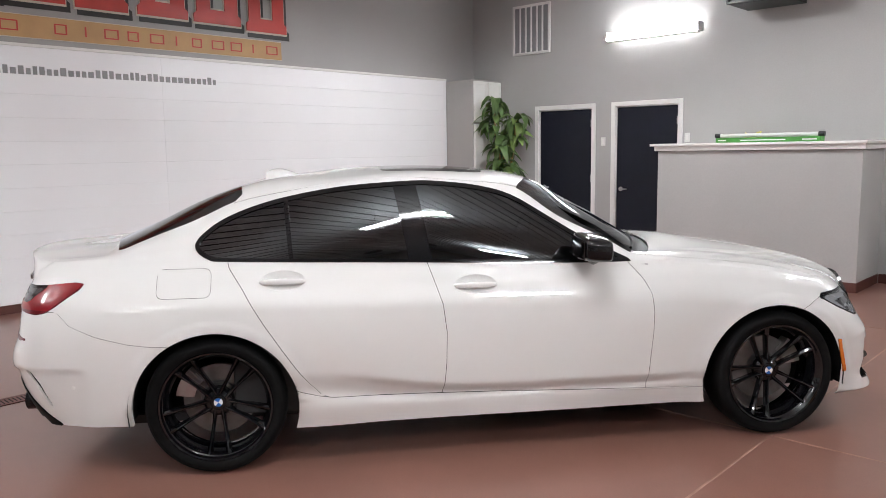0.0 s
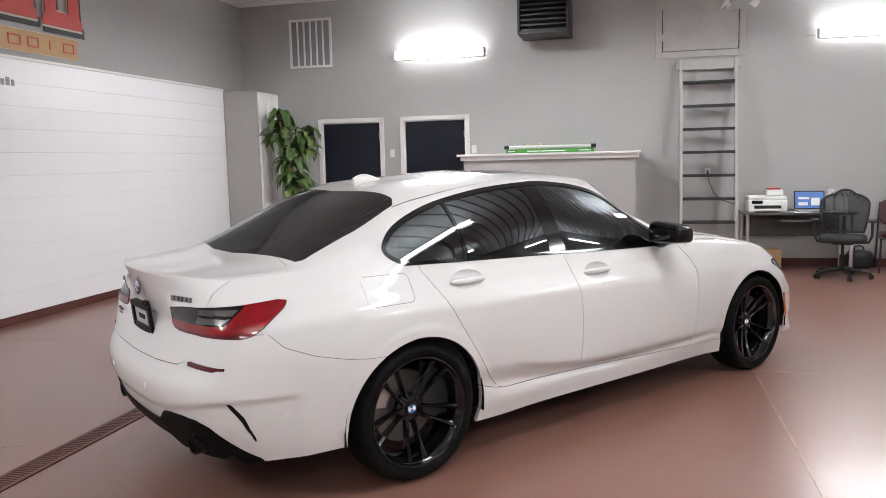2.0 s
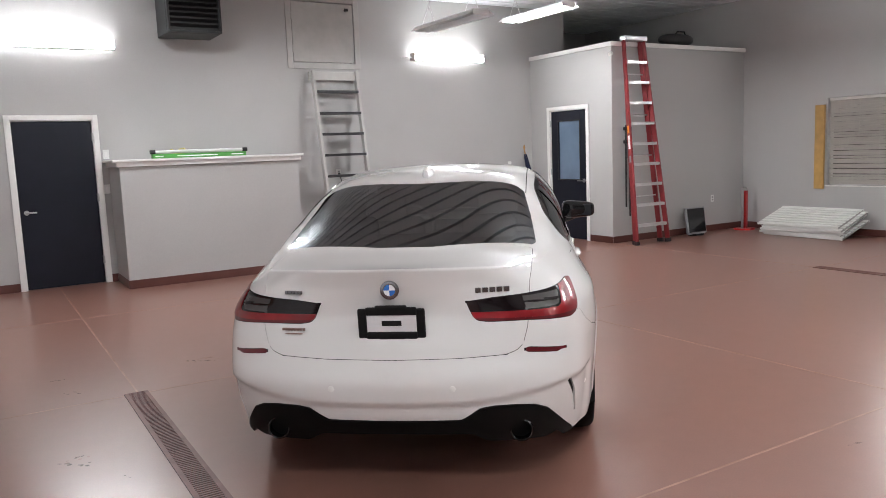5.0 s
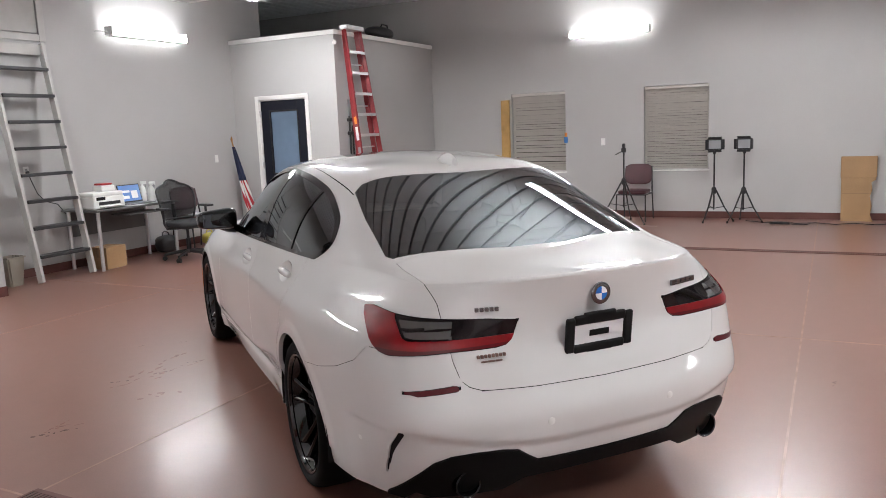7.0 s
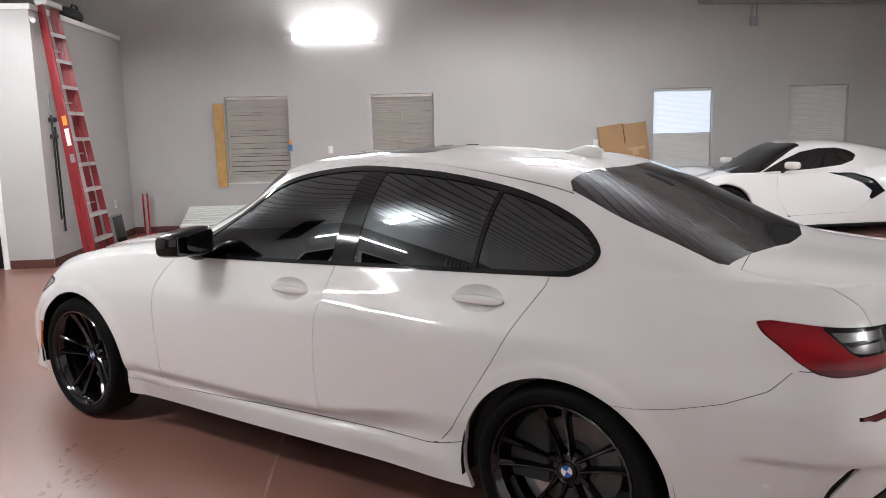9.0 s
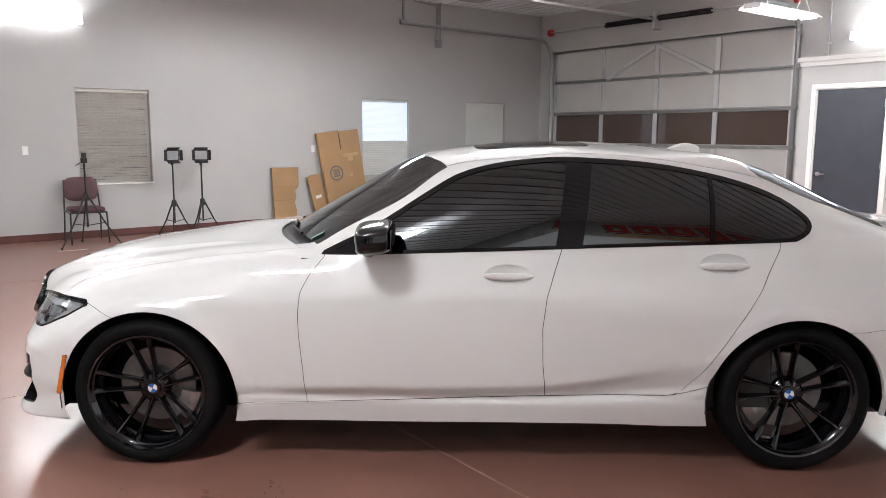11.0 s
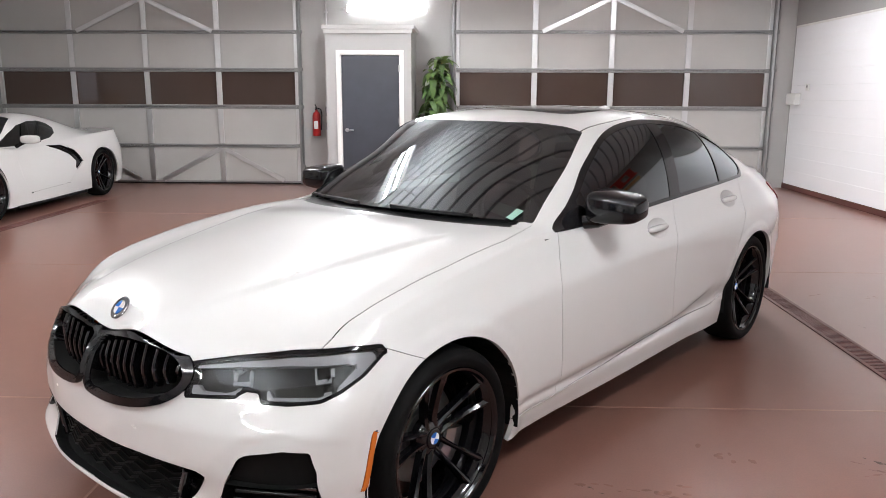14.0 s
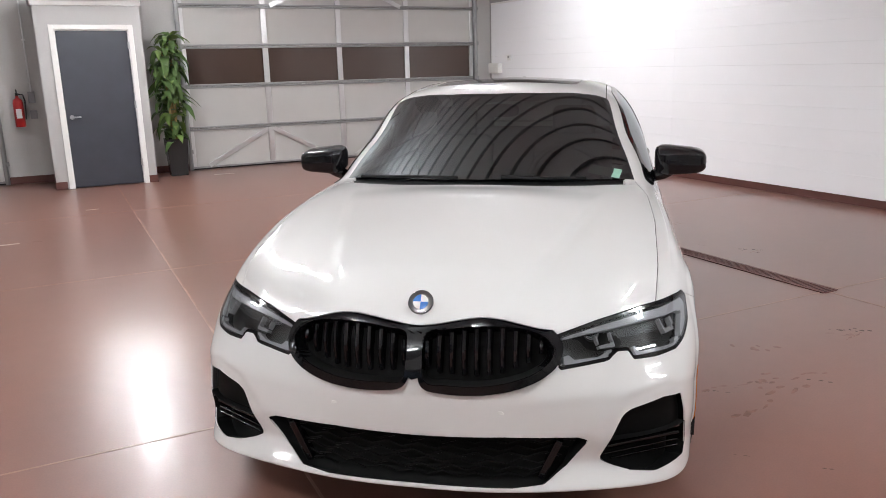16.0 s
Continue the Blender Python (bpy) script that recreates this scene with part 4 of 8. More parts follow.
class Skin:
    """A polygon skin that can be cut along the zero line of a field, and whose faces carry labels."""

    def __init__(self, pts, faces, labels, normals=None):
        self.v = [np.array(p, float) for p in pts]
        self.f = [tuple(int(i) for i in f) for f in faces]
        self.lab = list(labels)
        if normals is not None:
            self.n = list(normals)
            return
        v = np.array(self.v)
        n = np.zeros_like(v)
        fa = np.asarray(faces)
        fn = np.cross(v[fa[:, 2]] - v[fa[:, 0]], v[fa[:, 3]] - v[fa[:, 1]])
        for k in range(4):
            np.add.at(n, fa[:, k], fn)
        mid = np.abs(v[:, 1]) < 1e-6
        n[mid, 1] = 0
        self.n = list(n / np.maximum(np.linalg.norm(n, axis=1), 1e-12)[:, None])

    def values(self, field):
        return field(np.array(self.v))

    def cut(self, field, where=None):
        """Split all faces (of the labels in where) that the field's zero line crosses."""
        f = np.array(self.values(field), float)
        f[np.abs(f) < 2e-5] = 2e-5
        cache, faces, labs = {}, [], []
        f = f.tolist()
        for face, lab in zip(self.f, self.lab):
            s = [f[i] > 0 for i in face]
            if (where and lab not in where) or all(s) or not any(s):
                faces.append(face)
                labs.append(lab)
                continue
            pos, neg = [], []
            k = len(face)
            for j in range(k):
                a, b = face[j], face[(j + 1) % k]
                (pos if s[j] else neg).append(a)
                if s[j] != s[(j + 1) % k]:
                    key = (a, b) if a < b else (b, a)
                    if key not in cache:
                        t = f[a] / (f[a] - f[b])
                        cache[key] = len(self.v)
                        self.v.append(self.v[a] * (1 - t) + self.v[b] * t)
                        m = self.n[a] * (1 - t) + self.n[b] * t
                        self.n.append(m / np.linalg.norm(m))
                    pos.append(cache[key])
                    neg.append(cache[key])
            for poly in (pos, neg):
                if len(poly) >= 3:
                    faces.append(tuple(poly))
                    labs.append(lab)
        self.f, self.lab = faces, labs

    def centres(self, which=None):
        v = np.array(self.v)
        faces = self.f if which is None else [self.f[i] for i in which]
        flat = np.array([i for f in faces for i in f], int)
        size = np.array([len(f) for f in faces])
        start = np.concatenate([[0], np.cumsum(size)[:-1]])
        return np.add.reduceat(v[flat], start, axis=0) / size[:, None]

    def relabel(self, field, name, where=None, offset=0.0):
        """Faces whose centre lies inside the field (below offset) take the label."""
        which = [i for i, lab in enumerate(self.lab) if not where or lab in where]
        if not which:
            return
        f = field(self.centres(which))
        for i, d in zip(which, f):
            if d < offset:
                self.lab[i] = name

    def carve(self, field, name, where=None, gap=0.0):
        """Cut out a region; with a gap, a narrow seam is left round it."""
        if gap:
            self.cut(lambda q: field(q) - gap, where)
            self.relabel(field, "fresh", where, gap)
            self.cut(lambda q: field(q) + gap, {"fresh"})
            self.relabel(field, name, {"fresh"}, -gap)
            self.lab = ["seam" if l == "fresh" else l for l in self.lab]
        else:
            self.cut(field, where)
            self.relabel(field, name, where)

    def region(self, names):
        names = {names} if isinstance(names, str) else set(names)
        faces = [f for f, l in zip(self.f, self.lab) if l in names]
        used = sorted({i for f in faces for i in f})
        mp = {u: k for k, u in enumerate(used)}
        return (np.array([self.v[u] for u in used]).reshape(-1, 3), np.array([self.n[u] for u in used]).reshape(-1, 3), [tuple(mp[i] for i in f) for f in faces])


def mirrored(reg):
    v, n, f = reg
    k = np.array([1, -1, 1])
    return v * k, n * k, [tuple(reversed(x)) for x in f]


def joined(*regs):
    vs, ns, fs, o = [], [], [], 0
    for v, n, f in regs:
        vs.append(v)
        ns.append(n)
        fs += [tuple(i + o for i in x) for x in f]
        o += len(v)
    return np.concatenate(vs), np.concatenate(ns), fs


def shifted(reg, d):
    v, n, f = reg
    d = np.asarray(d, float)
    return v + n * (d[:, None] if d.ndim else d), n, f


def shell(name, reg, material, parent, flange=0.0, label="", middle=True):
    """One panel of the skin as a mesh, its rim turned inwards by flange; its shading follows the whole body."""
    v, n, f = reg
    if not len(f):
        return None
    v, n, f = v.copy(), n.copy(), list(f)
    nf0 = len(f)
    pts, extra = list(v), []
    if flange:
        count = {}
        for face in f:
            for a, b in zip(face, face[1:] + face[:1]):
                count[(a, b)] = count.get((a, b), 0) + 1
        new_i = {}
        for (a, b), c in list(count.items()):
            if (b, a) in count or (middle and abs(v[a][1]) < 1e-6 and abs(v[b][1]) < 1e-6):
                continue
            for i in (a, b):
                if i not in new_i:
                    new_i[i] = len(pts)
                    pts.append(v[i] - n[i] * flange)
            extra.append((b, a, new_i[a], new_i[b]))
    me = bpy.data.meshes.new(name)
    me.from_pydata([tuple(p) for p in pts], [], f + extra)
    me.materials.append(material)
    me.shade_smooth()
    loops = []
    for k, face in enumerate(f + extra):
        if k < nf0:
            loops += [tuple(n[i]) for i in face]
        else:
            p = [np.asarray(pts[i]) for i in face]
            w = np.cross(p[1] - p[0], p[2] - p[0])
            w = w / max(np.linalg.norm(w), 1e-12)
            loops += [tuple(w)] * len(face)
    me.normals_split_custom_set(loops)
    ob = new(name, me)
    if parent is not None:
        ob.parent = parent
    if label:
        tagged(ob, label)
    return ob


def xz(outline, smooth=0):
    o = rounded(outline, smooth) if smooth else np.asarray(outline, float)
    return lambda q: poly_sdf(q[:, [0, 2]], o)


def yz(outline, smooth=0):
    o = rounded(outline, smooth) if smooth else np.asarray(outline, float)
    return lambda q: poly_sdf(np.stack([np.abs(q[:, 1]), q[:, 2]], 1), o)


def xy(outline, smooth=0):
    o = rounded(outline, smooth) if smooth else np.asarray(outline, float)
    return lambda q: poly_sdf(np.stack([q[:, 0], np.abs(q[:, 1])], 1), o)


def nose_corner(outline, smooth=0):
    o = rounded(outline, smooth) if smooth else np.asarray(outline, float)
    return lambda q: poly_sdf(np.stack([np.abs(q[:, 1]) - q[:, 0], q[:, 2]], 1), o)


def tail_corner(outline, smooth=0):
    o = rounded(outline, smooth) if smooth else np.asarray(outline, float)
    return lambda q: poly_sdf(np.stack([np.abs(q[:, 1]) + q[:, 0], q[:, 2]], 1), o)


def only(field, test):
    """The field where the test holds, far outside elsewhere."""
    return lambda q: np.where(test(q), field(q), 9.0)


def tinted_glass(name, tint, gloss=0.008, ior=1.9):
    m = bpy.data.materials.new(name)
    m.use_nodes = True
    nt = m.node_tree
    nt.nodes.remove(nt.nodes["Principled BSDF"])
    t = nt.nodes.new("ShaderNodeBsdfTransparent")
    t.inputs[0].default_value = rgb(tint)
    g = nt.nodes.new("ShaderNodeBsdfGlossy")
    g.inputs["Roughness"].default_value = gloss
    g.inputs["Color"].default_value = (0.92, 0.97, 1.0, 1)
    fr = nt.nodes.new("ShaderNodeFresnel")
    fr.inputs[0].default_value = ior
    mx = nt.nodes.new("ShaderNodeMixShader")
    nt.links.new(fr.outputs[0], mx.inputs[0])
    nt.links.new(t.outputs[0], mx.inputs[1])
    nt.links.new(g.outputs[0], mx.inputs[2])
    nt.links.new(mx.outputs[0], nt.nodes["Material Output"].inputs[0])
    return m


M_PAINT = mat("white_car_paint", (0.70, 0.695, 0.685), 0.5, spec=0.3, coat=1.0, vary=0.006, vscale=2)
M_PAINT.node_tree.nodes["Principled BSDF"].inputs["Coat IOR"].default_value = 1.7
M_PAINT.node_tree.nodes["Principled BSDF"].inputs["Coat Roughness"].default_value = 0.05
M_SEAM = mat("dark_panel_gap", (0.008, 0.008, 0.008), 0.9, spec=0.1)
M_GBLACK = mat("gloss_black_trim", (0.005, 0.005, 0.006), 0.08)
M_SBLACK = mat("satin_black_plastic", (0.007, 0.007, 0.0075), 0.45, spec=0.2, bump=0.1, bscale=300)
# metal darkened in place of the dark surroundings it would reflect
M_MIRROR = mat("darkened_mirror", (0.08, 0.085, 0.095), 0.03, metal=1.0)
M_VENT = mat("dull_black_vent", (0.004, 0.004, 0.004), 0.5, spec=0.12)
M_RUBBER = mat("tyre_rubber", (0.004, 0.004, 0.0042), 0.7, spec=0.12, vary=0.15, vscale=25, bump=0.15, bscale=200)
M_RIM = mat("gloss_black_alloy", (0.003, 0.003, 0.004), 0.09, spec=0.7)
M_DISC = mat("brake_disc_iron", (0.20, 0.20, 0.20), 0.38, metal=0.9, vary=0.15, vscale=20)
M_TINT = tinted_glass("dark_tinted_glass", (0.018, 0.019, 0.022))
M_WSG = tinted_glass("windscreen_glass", (0.11, 0.125, 0.125), ior=2.1)
M_RWG = tinted_glass("tinted_rear_glass", (0.07, 0.08, 0.08), ior=2.1)
M_LENS = tinted_glass("clear_lamp_lens", (0.85, 0.85, 0.86))
M_TAILR = mat("red_tail_lens", (0.19, 0.002, 0.006), 0.30, spec=0.2, coat=0.6, vary=0.2, vscale=12)
M_STICK = mat("faded_brown_lettering", (0.20, 0.12, 0.10), 0.5)
M_TAILD = mat("dark_red_lens", (0.095, 0.002, 0.006), 0.30, spec=0.2, coat=0.6)
M_TAILB = mat("smoked_tail_lens", (0.008, 0.005, 0.006), 0.08, spec=0.4)
M_TAILC = mat("clear_tail_reflector", (0.13, 0.125, 0.125), 0.25, metal=0.6)
M_LAMPIN = mat("smoked_chrome_housing", (0.028, 0.027, 0.026), 0.32, metal=0.8, vary=0.2, vscale=25)
M_DRL = mat("frosted_light_guide", (0.33, 0.33, 0.34), 0.2)
M_AMBER = mat("amber_lens", (0.62, 0.16, 0.02), 0.2, coat=0.6)
M_ROUNDB = mat("blue_enamel", (0.02, 0.13, 0.45), 0.2, coat=0.8)
M_ROUNDW = mat("white_enamel", (0.75, 0.75, 0.76), 0.2, coat=0.8)
M_TRIMIN = mat("black_cabin_trim", (0.020, 0.020, 0.021), 0.7, vary=0.1, vscale=20)
M_SEATL = mat("black_seat_leather", (0.022, 0.021, 0.021), 0.5, vary=0.1, vscale=10, bump=0.2)
M_BADGE = mat("dark_chrome_badge", (0.22, 0.22, 0.23), 0.2, metal=1.0)
M_TEAL = mat("pale_green_sticker", (0.25, 0.45, 0.36), 0.5)

CAR = pose(0.016, -0.0125, 0, 0, 0, 51.4)
FRONT_AXLE, REAR_AXLE, AXLE_Z = 1.4255, -1.4255, 0.331

DLO = [(.66, .930), (.504, 1.024), (.368, 1.098), (.21, 1.198), (.057, 1.288), (-.10, 1.334), (-.30, 1.360), (-.473, 1.366), (-.80, 1.345),
       (-1.07, 1.300), (-1.25, 1.252), (-1.38, 1.198), (-1.46, 1.145), (-1.505, 1.095), (-1.497, 1.055), (-1.455, 1.025), (-1.39, 1.004),
       (-1.25, .99), (-.41, .96), (.30, .93)]
TAIL_LAMP = [(-2.048, .879), (-1.92, .893), (-1.72, .903), (-1.473, .915), (-1.308, .928), (-1.252, .922), (-1.262, .895), (-1.345, .825),
             (-1.40, .795), (-1.47, .786), (-1.571, .790), (-1.779, .796), (-1.96, .792), (-2.0, .797), (-2.018, .812)]
HEAD_LAMP = [(-1.662, .700), (-1.46, .722), (-1.227, .741), (-.985, .748), (-.86, .742), (-.835, .722), (-.93, .668), (-1.03, .632),
             (-1.11, .611), (-1.25, .604), (-1.362, .606), (-1.368, .632), (-1.425, .634), (-1.475, .612), (-1.70, .601), (-1.685, .65)]
KIDNEY = [(.013, .69), (.03, .726), (.09, .751), (.19, .769), (.27, .768), (.35, .752), (.408, .722), (.440, .688), (.449, .652), (.428, .608), (.365, .570),
          (.27, .547), (.165, .540), (.06, .547), (.022, .572), (.013, .62)]


def ease(t):
    t = np.clip(t, 0, 1)
    return t * t * (3 - 2 * t)


def creased(pts):
    """Press the two long hood creases and the crease low along the doors into the skin."""
    p = pts.copy()
    x, y, z = p[:, 0], np.abs(p[:, 1]), p[:, 2]
    line = np.interp(x, [.95, 1.3, 1.7, 2.05], [.575, .505, .41, .30])
    on = ease((x - .98) / .25) * ease((2.06 - x) / .14) * (z > .70) * (y < .74)
    p[:, 2] += .010 * on * ease((line - y) / .040 + .5)
    low = np.interp(x, [-.95, -.732, -.497, -.303, .33, .725, .94], [.50, .444, .395, .366, .324, .308, .306])
    on = ease((x + .95) / .35) * ease((1.02 - x) / .10) * (y > .70) * (z < .6)
    inward = .016 * on * np.clip((low - z) / .034, 0, 1)
    # raised lips round the wheel openings
    for xc, zc, r in ((1.414, .312, .389), (-1.425, .307, .385)):
        d = np.hypot(x - xc, z - zc) - r
        inward -= .0055 * ease((.056 - d) / .016) * ease((d + .10) / .02) * (y > .70) * (z > .33) * ease((1.95 - np.abs(x)) / .08)
    # fold across the tail above the diffuser
    fold = np.interp(y, [0, .30, .45, .60, .72, .85], [.462, .464, .478, .506, .530, .536])
    on = (x < -1.95) * ease((-1.98 - x) / .10) * np.clip((fold - z) / .018, 0, 1) * (z > .2)
    inward += .012 * on * ease((y - .45) / .3)
    tuck = .014 * on * ease((.85 - y) / .2)
    # pressed step over each front corner vent
    d = poly_sdf(np.stack([y, z], 1), [(.826, .470), (.76, .486), (.675, .467), (.622, .41), (.556, .278), (.60, .258), (.80, .252), (.845, .40)])
    on = (x > 1.6) * ease((.052 - d) / .020) * ease((z - .36) / .06)
    tuck = tuck - .007 * on
    # fuller corners behind the headlamps
    on = np.exp(-((x - 1.78) / .17) ** 2) * ease((y - .50) / .28) * ease((z - .46) / .16) * ease((.90 - z) / .10)
    p[:, 0] += tuck + .015 * on
    p[:, 1] -= np.sign(p[:, 1]) * (inward - .015 * on)
    return p


def carve_half(right):
    """Cut half of the lofted body into its panels."""
    pts, quads, na = loft_body(BODY_SIDE, BODY_TOP)
    pts = creased(pts)
    sk = Skin(pts, quads, ["side"] * na + ["top"] * (len(quads) - na))
    sd, tp = {"side"}, {"top"}
    flank = lambda q: (np.abs(q[:, 1]) > .60)
    g = 0.0015
    edge = lambda q: np.interp(q[:, 0], [.70, .95, 1.3, 1.7, 1.9], [.705, .748, .760, .750, .732])
    wing = lambda q: (q[:, 0] > .70) & (q[:, 0] < 1.87) & (q[:, 2] > np.where(q[:, 0] > 1.72, .738, .70))
    rim = lambda q, d: np.abs(q[:, 1]) - edge(q) - d
    for d in (-.0014, .0014):
        sk.cut(lambda q, d=d: rim(q, d))
    for lab in ("side", "top"):
        sk.relabel(lambda q: np.where(wing(q), np.abs(rim(q, 0)) - .0014, 9), "seam", {lab})
    sk.relabel(lambda q: np.where(wing(q), edge(q) - np.abs(q[:, 1]), 9), "wing", tp)
    # wheel openings
    for x, z, r in ((1.414, .312, .389), (-1.425, .307, .385)):
        sk.carve(lambda q, x=x, z=z, r=r: np.where(flank(q), np.hypot(q[:, 0] - x, q[:, 2] - z) - r, 9), "void", sd)
    # nose
    ahead = lambda q: q[:, 0] > 1.5
    astern = lambda q: q[:, 0] < -1.9
    bridge = yz([(-.1, .727), (.012, .728), (.05, .742), (.05, .555), (.03, .566), (.012, .588), (-.1, .592)])
    sk.carve(only(lambda q: np.minimum(yz(KIDNEY, 4)(q), bridge(q)), ahead), "kidney", sd)
    sk.carve(only(nose_corner(HEAD_LAMP), ahead), "head_lamp", sd, 0.0015)
    sk.carve(only(yz([(-.1, .392), (.27, .399), (.50, .388), (.534, .374), (.47, .29), (.40, .238), (.30, .230), (-.1, .232)]), ahead), "intake", sd)
    sk.carve(only(yz([(.818, .482), (.76, .486), (.66, .464), (.635, .447), (.603, .378), (.563, .300), (.60, .281), (.66, .261), (.74, .248), (.832, .264), (.839, .30), (.832, .42)]), ahead), "fog_vent", sd)
    sk.carve(only(xz([(1.768, .500), (1.788, .503), (1.832, .324), (1.812, .318)]), flank), "marker", sd, 0.0012)
    # tail
    sk.carve(only(tail_corner(TAIL_LAMP), astern), "tail_lamp", sd, 0.0015)
    sk.carve(only(yz([(.745, .668), (.578, .686), (.563, .677), (.568, .666), (.70, .654)]), astern), "reflector", sd, 0.001)
    sk.carve(only(yz([(-.1, .312), (.33, .310), (.40, .268), (.64, .258), (.69, .278), (.735, .22), (.735, .05), (-.1, .05)]), astern), "under", sd)
    sk.carve(only(yz([(-.1, .375), (.29, .380), (.33, .405), (.37, .434), (.43, .443), (.52, .443), (.60, .434), (.655, .408), (.70, .35), (.76, .26), (.76, .10), (-.1, .10)]), astern), "diffuser", sd, 0.0015)
    sk.carve(only(tail_corner([(-1.565, .520), (-1.530, .524), (-1.462, .460), (-1.406, .345), (-1.424, .340), (-1.484, .441)]), astern), "slit", sd)
    sk.carve(only(yz([(-.1, 1.2), (.60, 1.2), (.598, 1.0), (.588, .95), (.585, .842), (.576, .766), (.557, .70), (.53, .675), (.485, .660), (.29, .650), (-.1, .643)]), astern), "boot", sd, .0012)
    # flanks
    sk.carve(only(xz([(1.06, .281), (.715, .290), (-.333, .321), (-.877, .337), (-.95, .350), (-1.06, .385), (-1.2, .385), (-1.2, .1), (1.2, .1), (1.2, .281)]), lambda q: flank(q) & (np.abs(q[:, 0]) < 1.3)), "sill", sd, 0.0015)
    sk.carve(only(xz([(.60, 1.1), (.640, .935), (.70, .86), (.735, .79), (.745, .70), (.742, .60), (.728, .45), (.715, .25), (-.333, .25), (-.338, .33), (-.322, .48), (-.318, .64), (-.335, .78), (-.375, .90), (-.41, 1.0), (-.41, 1.1)]), flank), "door_front", sd, g)
    sk.carve(only(xz([(-.41, 1.1), (-.41, 1.0), (-.375, .90), (-.335, .78), (-.318, .64), (-.322, .48), (-.338, .33), (-.333, .25), (-.80, .25), (-.87, .330), (-.93, .355), (-.995, .425), (-1.06, .52), (-1.183, .712), (-1.28, .88), (-1.345, .98), (-1.37, 1.1)]), flank), "door_rear", sd, g)
    for lab, cx, cz in (("door_front", -.168, .866), ("door_rear", -1.095, .917)):
        sk.carve(only(lambda q, cx=cx, cz=cz: (np.hypot((q[:, 0] - cx) / .104, (q[:, 2] - cz) / .046) - 1) * .046, flank), "cup_" + lab, {lab})
    if right:
        sk.carve(only(lambda q: np.hypot(np.maximum(np.abs(q[:, 0] + 1.549) - .094, 0), np.maximum(np.abs(q[:, 2] - .919) - .034, 0)) - .029, flank), "fuel_flap", sd, 0.0011)
    sk.carve(only(xz([(1.43, .10), (1.43, .60), (1.54, .665), (1.60, .690), (1.683, .728), (1.76, .722), (2.0, .66), (2.6, .66), (2.6, .10)]), lambda q: q[:, 0] > 1.4), "bumper_front", sd, .0011)
    sk.carve(only(xz([(-1.30, .10), (-1.30, .636), (-1.70, .640), (-1.80, .652), (-1.95, .688), (-2.07, .738), (-2.13, .80), (-2.6, .80), (-2.6, .10)]), lambda q: q[:, 0] < -1.4), "bumper_rear", sd, .0011)
    sk.relabel(lambda q: np.where(q[:, 2] > .6, 1.875 - q[:, 0], 9), "hood", sd)
    sk.carve(lambda q: -q[:, 0] - .3, "fender", sd)
    sk.relabel(lambda q: np.full(len(q), -1.0), "quarter", sd)
    # top
    sk.carve(xy([(.93, -.1), (.905, .16), (.84, .36), (.765, .54), (.688, .702), (.385, .635), (.145, .585), (.10, .575), (.165, .45), (.23, .25), (.262, -.1)]), "windscreen", tp)
    sk.carve(xy([(-1.335, -.1), (-1.325, .30), (-1.30, .51), (-1.33, .555), (-1.57, .59), (-1.86, .617), (-1.89, .60), (-1.945, .36), (-1.99, .13), (-1.995, -.1)]), "rear_window", tp)
    sk.carve(only(xz(DLO, 3), lambda q: np.abs(q[:, 1]) > .5), "dlo", tp)
    sk.carve(lambda q: np.where(q[:, 0] > .60, .975 + .0 * q[:, 0] - q[:, 0] - .42 * q[:, 1] ** 2, 9), "hood", tp, g)
    sk.carve(xy([(-1.90, -.1), (-1.93, .60), (-2.063, .600), (-2.20, .598), (-2.5, .598), (-2.5, -.1)]), "boot", tp, .0012)
    sk.carve(xy([(-.03, -.1), (-.03, .30), (-.045, .375), (-.09, .405), (-.30, .42), (-.50, .42), (-.56, .40), (-.585, .35), (-.59, -.1)]), "sunroof", tp, g)
    sk.carve(lambda q: np.maximum(np.abs(q[:, 1]) - .565, np.maximum(q[:, 0] - .28, -1.345 - q[:, 0])), "roof", tp, 0.0025)
    sk.lab = ["fender" if l == "wing" else l for l in sk.lab]
    # what is left: pillars aft and side frame; cowl strip between hood and glass
    c = sk.centres()
    for i, lab in enumerate(sk.lab):
        if lab == "top":
            sk.lab[i] = "cowl" if (c[i][0] > .66 and abs(c[i][1]) < .655) else ("quarter" if c[i][0] < .60 else "fender")
    # window divisions
    dl = {"dlo"}
    trim = xz(DLO, 3)
    low = lambda q: q[:, 2] - np.interp(q[:, 0], [-1.45, -1.3, -.85, -.5, -.2, .25, .62], [1.012, 1.006, .992, .980, .968, .952, .942])
    rim = lambda q: np.maximum(trim(q) + .020, .016 - low(q))
    sk.cut(rim, dl)
    sk.relabel(lambda q: -rim(q), "side_trim", dl)
    lean = lambda q: q[:, 0] - (q[:, 2] - .98) * -.16
    sk.cut(lambda q: lean(q) + .375, dl)
    sk.cut(lambda q: lean(q) + .490, dl)
    sk.cut(lambda q: q[:, 0] + 1.042 + (q[:, 2] - .98) * .09, dl)
    sk.cut(lambda q: q[:, 0] + 1.062 + (q[:, 2] - .98) * .09, dl)
    sk.cut(lambda q: q[:, 0] - .43 + (q[:, 2] - .98) * .1, dl)
